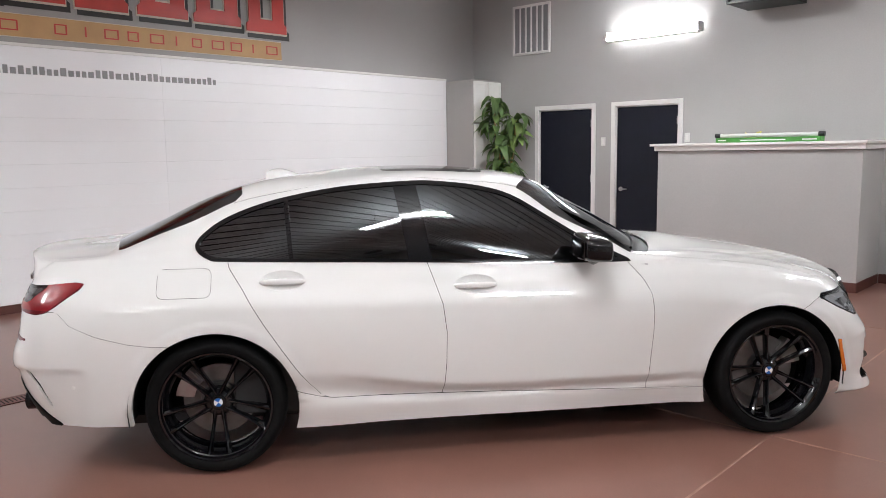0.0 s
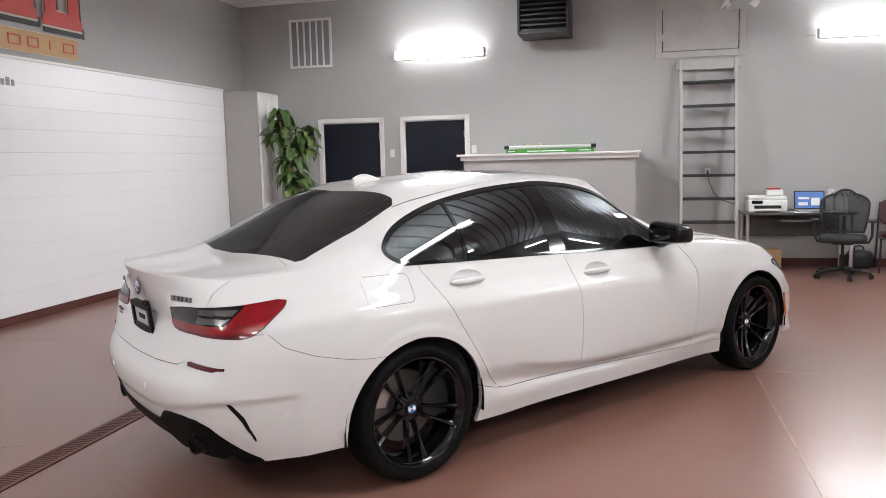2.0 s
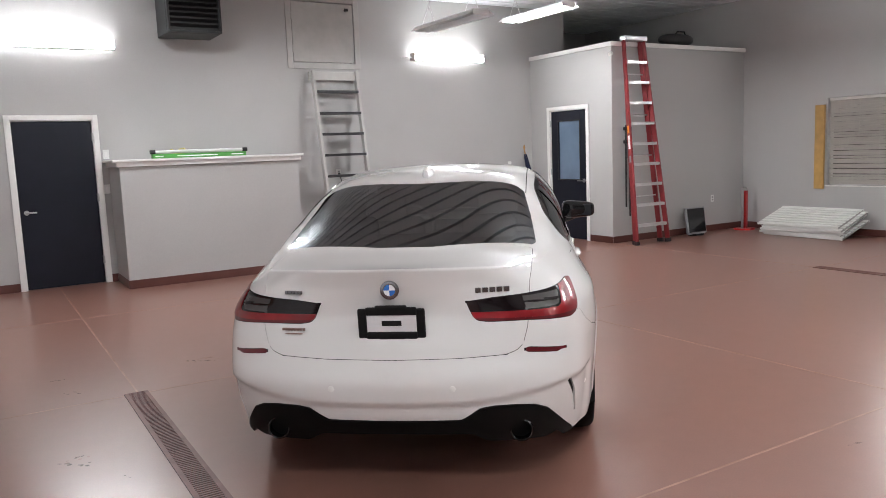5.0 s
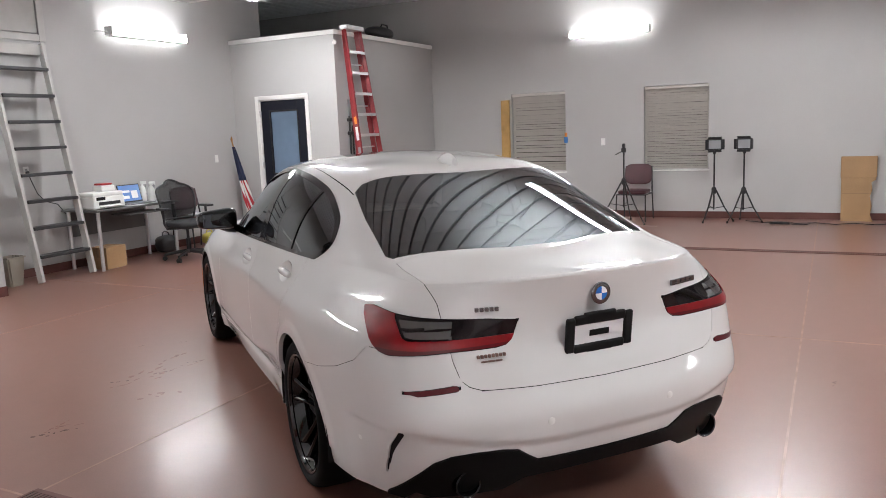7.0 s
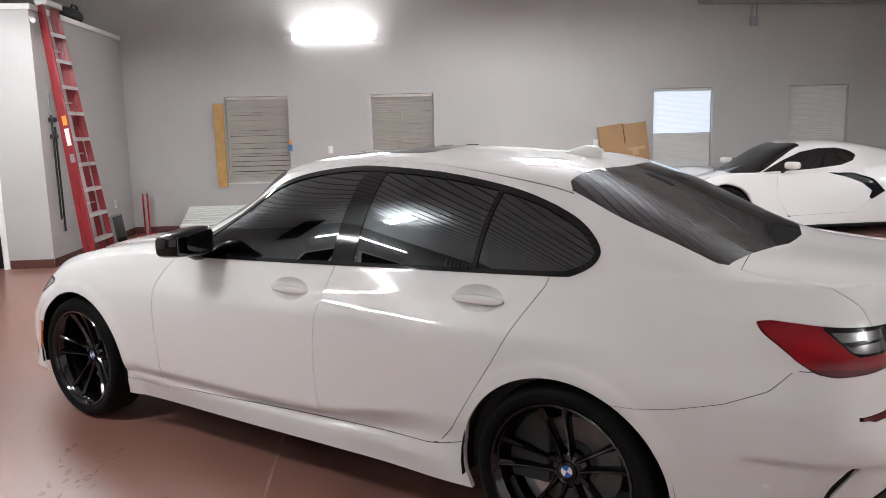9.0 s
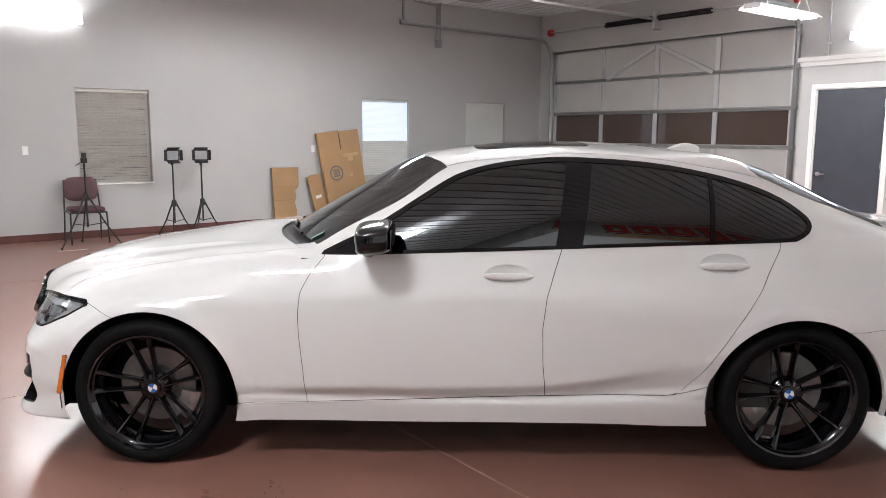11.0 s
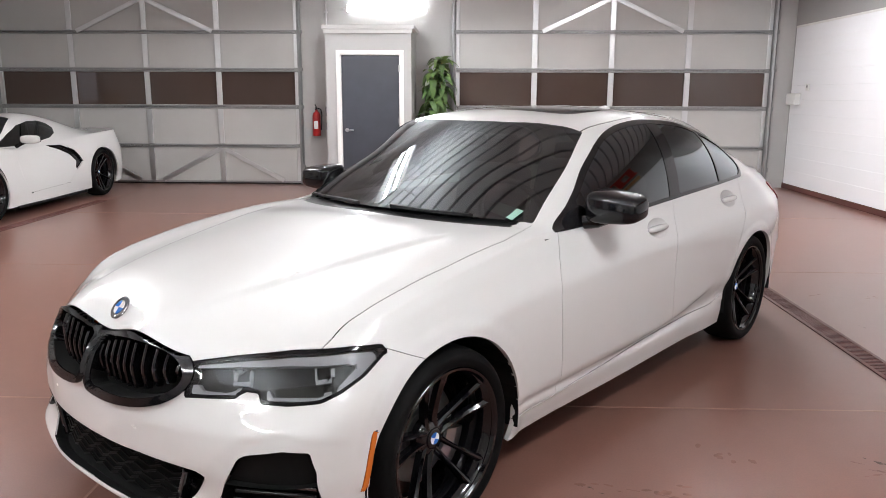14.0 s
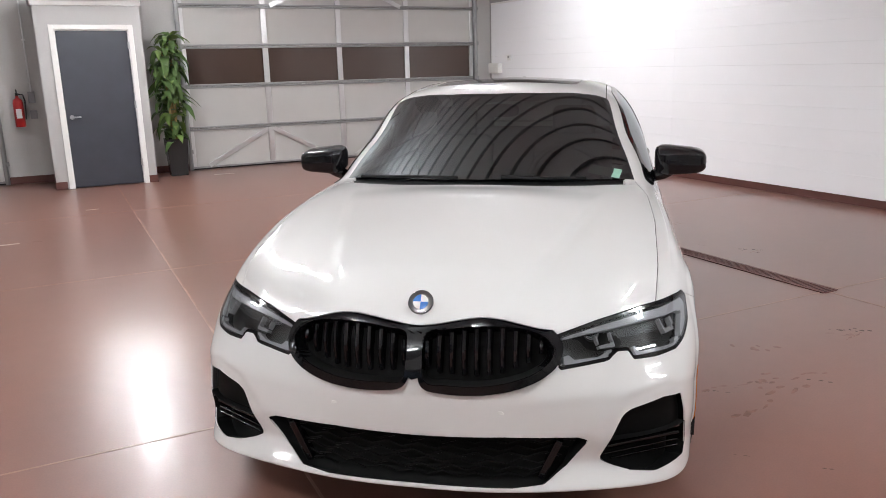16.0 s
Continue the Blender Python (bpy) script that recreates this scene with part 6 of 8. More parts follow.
    for a, b, c, d in ((-.066, .066, -.146, -.108), (-.066, .066, .108, .146), (-.072, -.038, -.112, .112), (.036, .072, -.112, .112),
                       (-.078, -.050, -.060, .060), (.050, .080, -.070, .070)):
        box(bm, a, b, c, d, 0, .018, .008, m=m, seg=3)
    part("frame", bm, M_SBLACK, pl)
    bm = bmesh.new()
    box(bm, -.04, .04, -.108, .108, .002, .008, .001, m=m)
    part("insert", bm, M_ROUNDW, pl)
    bm = bmesh.new()
    box(bm, -.012, .012, -.043, .043, .008, .012, .002, m=m)
    part("bar", bm, M_SBLACK, pl)
    bm = bmesh.new()
    box(bm, -.02, .02, -.03, .03, 0, .016, .004, m=Matrix.Translation((-2.366, 0, .848)) @ Matrix.Rotation(radians(-96), 4, "Y"))
    part("latch_button", bm, M_SBLACK, pl)
    # badges as plain bars lying along the lid
    def lid_bars(name, material, ya, yb, xa, xb, z0, z1, n, fill, lean):
        bm = bmesh.new()
        turn = math.atan2(xb - xa, yb - ya)
        for i in range(n):
            f0, f1 = i / n, (i + fill) / n
            fm = (f0 + f1) / 2
            w = abs(yb - ya) * (f1 - f0) / 2
            m = (Matrix.Translation((xa + (xb - xa) * fm, ya + (yb - ya) * fm, (z0 + z1) / 2)) @ Matrix.Rotation(-turn, 4, "Z")
                 @ Matrix.Rotation(radians(lean), 4, "Y"))
            box(bm, -.006, .004, -w, w, (z0 - z1) / 2, (z1 - z0) / 2, .001, m=m)
        part(name, bm, material, car)

    lid_bars("badge", M_BADGE, .397, .482, -2.368, -2.344, .921, .935, 5, .78, 0)
    lid_bars("badge", M_BADGE, -.502, -.352, -2.333, -2.371, .917, .938, 5, .78, 0)
    lid_bars("dealer_sticker", M_STICK, .386, .495, -2.390, -2.376, .765, .776, 8, .7, 0)
    lid_bars("dealer_sticker", M_STICK, .400, .480, -2.390, -2.380, .750, .754, 3, .9, 0)
    # roof aerial
    bm = bmesh.new()
    rows = []
    for i in range(9):
        f = i / 8
        x = -1.03 - .19 * f
        h = .058 * math.sin(math.pi * min(1, f * .62 + .02)) ** 1.2 if f < .99 else .05
        w = .030 * math.sin(math.pi * (.12 + .76 * f)) + .004
        base = float(np.interp(x, [-1.32, -1.13, -.85], [1.345, 1.385, 1.42])) - .006
        rows.append([bm.verts.new((x, w * math.cos(a), base + h * math.sin(a) ** .8 if math.sin(a) > 0 else base)) for a in [math.pi * j / 8 for j in range(9)]])
    for p, q in zip(rows, rows[1:]):
        for j in range(8):
            bm.faces.new((p[j], p[j + 1], q[j + 1], q[j]))
    bm.faces.new(rows[0])
    bm.faces.new(list(reversed(rows[-1])))
    part("roof_aerial", bm, M_PAINT, car, smooth=50)
    # wipers
    for pts in ([(.905, -.10, 1.012), (.80, -.45, 1.000), (.72, -.62, .990)], [(.90, .10, 1.016), (.875, .30, 1.006), (.80, .48, .998)]):
        bm = bmesh.new()
        tube(bm, pts, .008, 6)
        part("wiper", bm, M_SBLACK, car)
    # windscreen stickers
    sk = bmesh.new()
    box(sk, -.035, .035, -.075, .075, 0, .001, m=Matrix.Translation((.690, .565, 1.015)) @ Matrix.Rotation(radians(-14), 4, "Z") @ Matrix.Rotation(radians(27), 4, "Y") @ Matrix.Rotation(radians(-10), 4, "X"))
    part("inspection_sticker", sk, M_TEAL, car)
    # cabin
    cab = new("cabin")
    cab.parent = car
    boxes("floor_pan", M_TRIMIN, cab, (-1.9, 1.0, -.72, .72, .22, .26))
    boxes("firewall", M_TRIMIN, cab, (.95, 1.0, -.70, .70, .26, .90))
    bm = bmesh.new()
    box(bm, .45, .93, -.70, .70, .70, .945, .05, seg=3)
    part("dashboard", bm, M_TRIMIN, cab, smooth=40)
    boxes("parcel_shelf", M_TRIMIN, cab, (-1.88, -1.35, -.60, .60, .97, 1.0), bevel=.01)
    for s in (-1, 1):
        boxes("door_card", M_TRIMIN, cab, (-1.35, .75, s * .80, s * .77, .26, .93), bevel=.01)
        st = new("seat")
        st.parent = cab
        bm = bmesh.new()
        box(bm, -.35, .15, s * .37 - .25, s * .37 + .25, .30, .52, .06, seg=3)
        box(bm, -.08, .08, -.24, .24, -.32, .32, .06, seg=3, m=Matrix.Translation((-.42, s * .37, .78)) @ Matrix.Rotation(radians(-18), 4, "Y"))
        box(bm, -.045, .045, -.13, .13, -.10, .10, .04, seg=3, m=Matrix.Translation((-.54, s * .37, 1.16)) @ Matrix.Rotation(radians(-12), 4, "Y"))
        part("cushion", bm, M_SEATL, st, smooth=45)
    bm = bmesh.new()
    box(bm, -1.25, -.85, -.62, .62, .32, .52, .06, seg=3)
    box(bm, -.07, .07, -.62, .62, -.30, .30, .06, seg=3, m=Matrix.Translation((-1.30, 0, .78)) @ Matrix.Rotation(radians(-20), 4, "Y"))
    for y in (-.38, .38):
        box(bm, -.045, .045, -.13, .13, -.07, .07, .035, seg=3, m=Matrix.Translation((-1.40, y, 1.10)) @ Matrix.Rotation(radians(-14), 4, "Y"))
    part("rear_bench", bm, M_SEATL, cab, smooth=45)
    bm = bmesh.new()
    ring = [(.36 + .05 * math.sin(a), .37 + .185 * math.cos(a), .93 + .175 * math.sin(a)) for a in [2 * math.pi * i / 28 for i in range(28)]]
    tube(bm, ring, .014, 8, closed=True)
    part("steering_wheel", bm, M_TRIMIN, cab, smooth=60)
    bm = bmesh.new()
    superblob(bm, (.22, 0, 1.275), (.02, .11, .035), .6)
    part("inside_mirror", bm, M_SBLACK, cab, smooth=60)
    boxes("underbody", M_SEAM, cab, (-1.95, 1.9, -.68, .68, .205, .215))
    return car


sedan = build_sedan()


# ---- white mid-engined coupe by the east garage door ----
C_UNDER = [(0, 2.25, 0, .12), (2, 2.18, .5, .12), (4, 1.95, .86, .12), (6, 1.7, .93, .13), (9, .75, .93, .14), (15, -.5, .94, .15), (19, -1.4, .95, .16),
           (22, -2.0, .93, .2), (24, -2.25, .6, .22), (26, -2.3, 0, .22)]
C_LOW = [(0, 2.31, 0, .22), (2, 2.24, .5, .22), (4, 2.02, .88, .22), (6, 1.7, .955, .25), (9, .75, .93, .26), (15, -.5, .95, .28), (19, -1.4, .985, .35),
         (22, -2.0, .96, .4), (24, -2.28, .62, .4), (26, -2.34, 0, .4)]
C_MID = [(0, 2.30, 0, .40), (2, 2.22, .5, .42), (4, 1.98, .86, .45), (6, 1.66, .95, .5), (9, .75, .90, .5), (12, .25, .89, .52), (15, -.5, .93, .58),
         (19, -1.4, .985, .62), (22, -2.0, .96, .62), (24, -2.29, .62, .62), (26, -2.34, 0, .62)]
C_EDGE = [(0, 2.22, 0, .50), (2, 2.12, .5, .55), (4, 1.80, .82, .70), (6, 1.5, .86, .815), (7, 1.25, .86, .85), (9, .75, .85, .83), (12, .25, .83, .82),
          (15, -.5, .84, .86), (17, -1.0, .88, .90), (19, -1.4, .92, .935), (22, -2.0, .87, .955), (24, -2.26, .6, .965), (26, -2.32, 0, .965)]
C_GLASS = [(4, 2.0, .6, .61), (6, 1.6, .62, .745), (9, .85, .68, .82), (11, .5, .74, .90), (13, .1, .72, 1.0), (15, -.4, .70, 1.03), (17, -.95, .74, .97),
           (19, -1.4, .74, .94), (23, -2.2, .5, .96)]
C_RAIL = [(4, 2.1, .4, .56), (6, 1.65, .42, .68), (9, .95, .5, .80), (11, .55, .58, .98), (13, .15, .56, 1.16), (15, -.35, .54, 1.19), (17, -.9, .56, 1.10),
          (19, -1.4, .56, 1.0), (23, -2.27, .35, .965)]
C_MIDDLE = [(4, 2.22, 0, .50), (6, 1.75, 0, .68), (8, 1.2, 0, .79), (9, 1.0, 0, .84), (11, .6, 0, 1.02), (13, .2, 0, 1.20), (15, -.35, 0, 1.235),
            (17, -.95, 0, 1.16), (19, -1.45, 0, 1.06), (22, -2.1, 0, .98), (23, -2.30, 0, .965)]


def build_coupe():
    car = thing("sports_car", "white low mid-engined coupe with black wheels", "car", pose(6.58, -5.86, 0, 0, 0, 90))
    pts, quads, na = loft_body((C_UNDER, C_LOW, C_MID, C_EDGE), (C_GLASS, C_RAIL, C_MIDDLE), nf=34, ns=130, nv=34)
    sk = Skin(pts, quads, ["side"] * na + ["top"] * (len(quads) - na))
    sd, tp, bo = {"side"}, {"top"}, {"side", "top"}
    flank = lambda q: np.abs(q[:, 1]) > .55
    ahead = lambda q: q[:, 0] > 1.5
    for x, r in ((1.36, .375), (-1.36, .385)):
        sk.carve(lambda q, x=x, r=r: np.where(flank(q), np.hypot(q[:, 0] - x, q[:, 2] - .335) - r, 9), "void", sd)
    sk.carve(only(yz([(-.1, .425), (.50, .415), (.66, .385), (.52, .20), (-.1, .18)]), ahead), "intake", sd)
    sk.carve(only(yz([(.50, .476), (.70, .497), (.86, .50), (.95, .30), (.93, .255), (.715, .255), (.64, .40)]), ahead), "vent", sd)
    sk.carve(only(xy([(1.98, .44), (1.66, .57), (1.42, .69), (1.33, .77), (1.40, .82), (1.60, .82), (1.77, .74), (1.90, .57)]), lambda q: q[:, 2] > .57), "lamp", bo)
    sk.carve(only(xz([(-.05, .822), (-.42, .815), (-.66, .73), (-.81, .56), (-.63, .455), (-.59, .49), (-.63, .57), (-.50, .68), (-.30, .762)]), flank), "scoop", sd)
    sk.carve(only(xz([(.62, 1.0), (.64, .70), (.60, .45), (.50, .27), (-.40, .30), (-.62, .46), (-.66, .62), (-.55, .80), (-.52, 1.0)]), flank), "door", sd, .0011)
    sk.carve(only(xz([(-2.02, .86), (-2.02, .78), (-2.13, .74), (-2.22, .76), (-2.22, .86)]), flank), "tail", sd)
    sk.carve(only(xz([(.74, .845), (.45, 1.00), (.22, 1.095), (-.05, 1.14), (-.30, 1.14), (-.46, 1.10), (-.53, 1.04), (-.46, .97), (-.28, .915), (.10, .875)]), lambda q: np.abs(q[:, 1]) > .45), "side_glass", tp)
    sk.carve(xy([(1.02, -.1), (1.0, .30), (.90, .52), (.78, .64), (.44, .585), (.16, .515), (.17, .30), (.20, -.1)]), "screen", tp)
    sk.carve(xy([(-.85, -.1), (-.85, .38), (-1.0, .44), (-1.7, .34), (-1.75, -.1)]), "deck_glass", tp)
    sk.carve(only(xy([(1.25, -.1), (1.22, .55), (1.9, .50), (2.1, .30), (2.12, -.1)]), lambda q: q[:, 2] > .45), "bonnet", bo, .002)
    sk.relabel(lambda q: q[:, 0] - 1.0, "door_seam", {"seam"})
    both = lambda *n: joined(sk.region(set(n)), mirrored(sk.region(set(n))))
    shell("body", both("side", "top"), M_PAINT, car, .02)
    shell("bonnet", both("bonnet"), M_PAINT, car, .01)
    shell("windscreen", both("screen"), M_TINT, car)
    shell("engine_cover", both("deck_glass"), M_TINT, car)
    shell("panel_gap", shifted(both("seam"), -.003), M_SEAM, car)
    intake = shell("front_intake", shifted(both("intake"), -.04), M_VENT, car, -.041, "black front intake")
    bm = bmesh.new()
    tube(bm, [(2.22, -.40, .23), (2.27, 0, .23), (2.22, .40, .23)], .014, 8)
    part("intake_bar", bm, M_GBLACK, intake, smooth=60)
    for s, m in ((1, lambda r: r), (-1, mirrored)):
        shell("door", m(sk.region("door")), M_PAINT, car, .01)
        shell("door_gap", shifted(m(sk.region("door_seam")), -.003), M_SEAM, car)
        shell("window_glass", m(sk.region("side_glass")), M_TINT, car)
        shell("side_scoop", shifted(m(sk.region("scoop")), -.03), M_GBLACK, car, -.031, "black boomerang side intake")
        vent = shell("corner_vent", shifted(m(sk.region("vent")), -.03), M_VENT, car, -.031, "black corner vent")
        for i in range(4):
            bm = bmesh.new()
            z = .275 + i * .042
            tube(bm, [(2.10, s * .68, z), (2.03, s * .78, z + .005), (1.95, s * .85, z + .01)], .006, 6)
            part("vent_blade", bm, M_BLACK, vent, smooth=60)
        lamp = new("headlamp")
        lamp.parent = car
        v, n, f = m(sk.region("lamp"))
        s2 = Skin(v, f, ["lens"] * len(f), n)
        blink = lambda q: poly_sdf(np.stack([q[:, 0], np.abs(q[:, 1])], 1), [(1.57, .585), (1.42, .67), (1.31, .77), (1.36, .80), (1.45, .72)])
        s2.cut(blink)
        s2.relabel(blink, "amber", {"lens"})
        shell("lens", s2.region("lens"), M_TAILB, lamp, .01, "smoked black lens")
        shell("turn_signal", s2.region("amber"), M_AMBER, lamp, .01, "amber turn signal")
        bm = bmesh.new()
        tube(bm, [(1.86, s * .54, .668), (1.68, s * .70, .738), (1.52, s * .77, .800)], .006, 6)
        part("light_guide", bm, M_DRL, lamp, smooth=60)
        shell("tail_vent", shifted(m(sk.region("tail")), -.01), M_GBLACK, car)
        mi = new("door_mirror")
        mi.parent = car
        bm = bmesh.new()
        superblob(bm, (.50, s * .965, .935), (.075, .110, .052), .6)
        part("mirror_cap", bm, M_PAINT, mi, smooth=60)
        bm = bmesh.new()
        tube(bm, [(.55, s * .80, .84), (.53, s * .86, .88), (.51, s * .93, .91)], .022, 8)
        part("mirror_foot", bm, M_GBLACK, mi, smooth=60)
        bm = bmesh.new()
        box(bm, .420, .428, s * .875, s * 1.055, .897, .972, .003)
        part("mirror_glass", bm, M_MIRROR, mi)
        for x, k in ((1.36, 1.015), (-1.36, 1.06)):
            make_wheel(car, s, x, .845 if x > 0 else .86, AXLE_Z * k + .0005, k, M_REDP)
            bm = bmesh.new()
            arch_liner(bm, x, .335, .385, s * .52, s * .925)
            part("wheel_well", bm, M_SBLACK, car)
        bm = bmesh.new()
        box(bm, -.85, .85, s * .86, s * .955, .115, .145, .008)
        part("side_skirt", bm, M_SBLACK, car)
        st = new("seat")
        st.parent = car
        bm = bmesh.new()
        box(bm, -.08, .08, -.22, .22, -.34, .34, .06, seg=3, m=Matrix.Translation((-.42, s * .36, .72)) @ Matrix.Rotation(radians(-18), 4, "Y"))
        box(bm, -.30, .16, s * .36 - .23, s * .36 + .23, .28, .42, .05, seg=3)
        part("cushion", bm, mat("dark_red_leather", (.11, .012, .016), .5, vary=.1, vscale=9), st, smooth=45)
    bm = bmesh.new()
    prism(bm, [(2.30, -.42), (2.35, 0), (2.30, .42), (2.0, .84), (1.8, .90), (1.8, -.90), (2.0, -.84)], .02, Matrix.Translation((-.02, 0, .10)))
    part("splitter", bm, M_SBLACK, car)
    for s in (-1, 1):
        bm = bmesh.new()
        box(bm, -.012, .012, -.045, .045, 0, .006, .002, m=Matrix.Translation((2.13, s * .035, .552)) @ Matrix.Rotation(radians(38), 4, "Y") @ Matrix.Rotation(radians(s * 28), 4, "Z"))
        part("emblem", bm, M_GBLACK, car)
    boxes("dashboard", M_TRIMIN, car, (.42, .85, -.66, .66, .55, .80), bevel=.04)
    boxes("floor_pan", M_TRIMIN, car, (-1.0, 1.0, -.78, .78, .16, .20))
    boxes("bulkhead", M_TRIMIN, car, (-.80, -.74, -.72, .72, .20, .98))
    boxes("underbody", M_SEAM, car, (-2.1, 2.0, -.60, .60, .135, .15))
    return car


coupe = build_coupe()


# ---- things along the west and north walls ----

# painted sign: raised shapes without lettering
sign = thing("wall_sign", "red and tan raised sign on grey wall", "sign")
bm = bmesh.new()
box(bm, XW + 0.001, XW + 0.012, -1.62, 2.23, 2.65, 2.86, 0.002)
part("tan_band", bm, mat("tan_sign_board", (0.50, 0.31, 0.14), 0.55, vary=0.08, vscale=5), sign, "tan painted board")
M_SIGNR = mat("red_sign_paint", (0.50, 0.045, 0.035), 0.4, vary=0.1, vscale=6)
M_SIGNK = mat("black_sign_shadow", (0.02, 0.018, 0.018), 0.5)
M_SIGNE = mat("cream_sign_edge", (0.62, 0.55, 0.46), 0.5)
LETTER = [(-.31, 0), (-.31, .09), (-.27, .12), (-.27, .50), (-.31, .53), (-.31, .62), (.31, .62), (.31, .53), (.27, .50), (.27, .12), (.31, .09), (.31, 0)]
HOLE = [(-.08, .16), (-.10, .16), (-.10, .20), (-.10, .42), (-.10, .46), (-.08, .46), (.08, .46), (.10, .46), (.10, .42), (.10, .20), (.10, .16), (.08, .16)]


def frame_prism(bm, outer, inner, depth, m):
    """A closed outline with a hole of as many corners, raised by depth."""
    n = len(outer)
    grid = [[bm.verts.new(m @ Vector((x, y, z))) for x, y in o] for z in (0, depth) for o in (outer, inner)]
    lo, li, ho, hi = grid
    for i in range(n):
        j = (i + 1) % n
        for a, b in ((lo, li), (li, hi), (hi, ho), (ho, lo)):
            bm.faces.new((a[i], a[j], b[j], b[i]))


turn = Matrix(((0, 0, 1, 0), (1, 0, 0, 0), (0, 1, 0, 0), (0, 0, 0, 1)))
for i in range(6):
    yc = 2.02 - i * 0.66
    f = (0.90, 0.96, 0.92, 0.86, 0.95, 1.12)[i]
    dz0 = (-.03, 0, .005, 0, .01, 0)[i]
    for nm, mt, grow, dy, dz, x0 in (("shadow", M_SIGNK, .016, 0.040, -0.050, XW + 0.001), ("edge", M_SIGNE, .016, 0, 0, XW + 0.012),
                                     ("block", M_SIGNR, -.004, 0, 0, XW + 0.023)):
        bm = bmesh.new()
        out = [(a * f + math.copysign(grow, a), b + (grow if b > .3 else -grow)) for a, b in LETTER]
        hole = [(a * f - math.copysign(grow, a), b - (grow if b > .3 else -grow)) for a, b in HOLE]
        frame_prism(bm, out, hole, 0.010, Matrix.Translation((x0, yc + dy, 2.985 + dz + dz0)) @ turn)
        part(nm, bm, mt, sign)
for k, z in enumerate((2.645, 2.86)):
    boxes("band_edge", M_SIGNE, sign, (XW + 0.001, XW + 0.013, -1.62, 2.23, z, z + .006))
for i in range(15):
    y = -1.42 + i * 0.245
    if i == 3:
        continue
    z0, z1, w = 2.705, 2.805, (0.15, .12, .16)[i % 3]
    bm = bmesh.new()
    if i % 4 == 1:
        box(bm, XW + 0.013, XW + 0.017, y + .05, y + .066, z0, z1, 0.001)
    else:
        for a, b, c, d in ((y, y + .014, z0, z1), (y + w - .014, y + w, z0, z1), (y + .014, y + w - .014, z0, z0 + .012), (y + .014, y + w - .014, z1 - .012, z1)):
            box(bm, XW + 0.013, XW + 0.017, a, b, c, d)
    part("bar", bm, M_SIGNR, sign)
web = thing("wall_lettering", "dark grey lettering bars on white boards", "lettering")
rnd = random.Random(3)
y = -1.0
while y < 1.30:
    w = rnd.uniform(0.035, 0.06)
    h = rnd.choice((0.06, 0.06, 0.06, 0.08))
    boxes("bar", M_GREYP, web, (XW + 0.0245, XW + 0.028, y, min(1.34, y + w), 2.30, 2.30 + h), bevel=0.001)
    y += w + 0.02

# heater
heater = thing("unit_heater", "black gas unit heater hung high on the wall", "heater")
boxes("case", M_BLACK, heater, (-0.73, -0.06, 5.24, 5.80, 3.10, 3.80), bevel=0.012)
for i in range(9):
    z = 3.19 + i * 0.065
    bm = bmesh.new()
    box(bm, -0.69, -0.10, -0.028, 0.028, -0.004, 0.004, 0.002, m=Matrix.Translation((0, 5.215, z)) @ Matrix.Rotation(radians(-38), 4, "X"))
    part("louvre", bm, M_BLACKM, heater)
bm = bmesh.new()
box(bm, -0.725, -0.065, 5.18, 5.238, 3.10, 3.125, 0.003)
box(bm, -0.725, -0.065, 5.18, 5.238, 3.775, 3.80, 0.003)
box(bm, -0.725, -0.70, 5.18, 5.238, 3.125, 3.775, 0.003)
box(bm, -0.09, -0.065, 5.18, 5.238, 3.125, 3.775, 0.003)
part("louvre_frame", bm, M_BLACK, heater)
for x in (-0.66, -0.13):
    bm = bmesh.new()
    tube(bm, [(x, 5.5, 3.80), (x, 5.5, ZC)], 0.008, 8)
    part("hanger_rod", bm, M_GALV, heater)
boxes("wall_bracket", M_GALV, heater, (-0.66, -0.13, 5.80, YN - 0.002, 3.40, 3.46), bevel=0.004)

# fixed ladder to the hatch
ladder = thing("loft_ladder", "grey fixed wooden ladder with black treads", "ladder")
foot, head = Vector((0, 5.30, 0)), Vector((0, 5.78, 2.72))
ax = (head - foot).normalized()
ang = math.atan2(ax.y, ax.z)
for x in (1.36, 2.04):
    bm = bmesh.new()
    box(bm, -0.019, 0.019, -0.045, 0.045, 0.0, (head - foot).length, 0.004, m=Matrix.Translation((x, foot.y, 0.012)) @ Matrix.Rotation(-ang, 4, "X"))
    part("rail", bm, M_LADDER, ladder)
for z in (.30, .62, .92, 1.22, 1.52, 1.82, 2.12, 2.43):
    y = foot.y + (head.y - foot.y) * z / head.z
    boxes("tread", M_TREAD, ladder, (1.378, 2.022, y - 0.075, y + 0.06, z - 0.018, z + 0.018), bevel=0.005)
boxes("top_board", M_LADDER, ladder, (1.30, 2.10, 5.765, 5.80, 2.60, 2.72), bevel=0.004)


def plate(name, m, label, kind="switch"):
    """A wall plate; y points out of the wall."""
    p = thing(name, label, name.replace("_", " "), m, group=name + " plates")
    boxes("plate", M_WHITEP, p, (-0.036, 0.036, 0.001, 0.007, -0.058, 0.058), bevel=0.003)
    if kind == "switch":
        boxes("toggle", M_TRIM, p, (-0.016, 0.016, 0.007, 0.011, -0.032, 0.032), bevel=0.003)
    else:
        for z in (-0.022, 0.022):
            boxes("receptacle", M_GREYP, p, (-0.016, 0.016, 0.007, 0.0085, z - 0.013, z + 0.013), bevel=0.002)
    return p


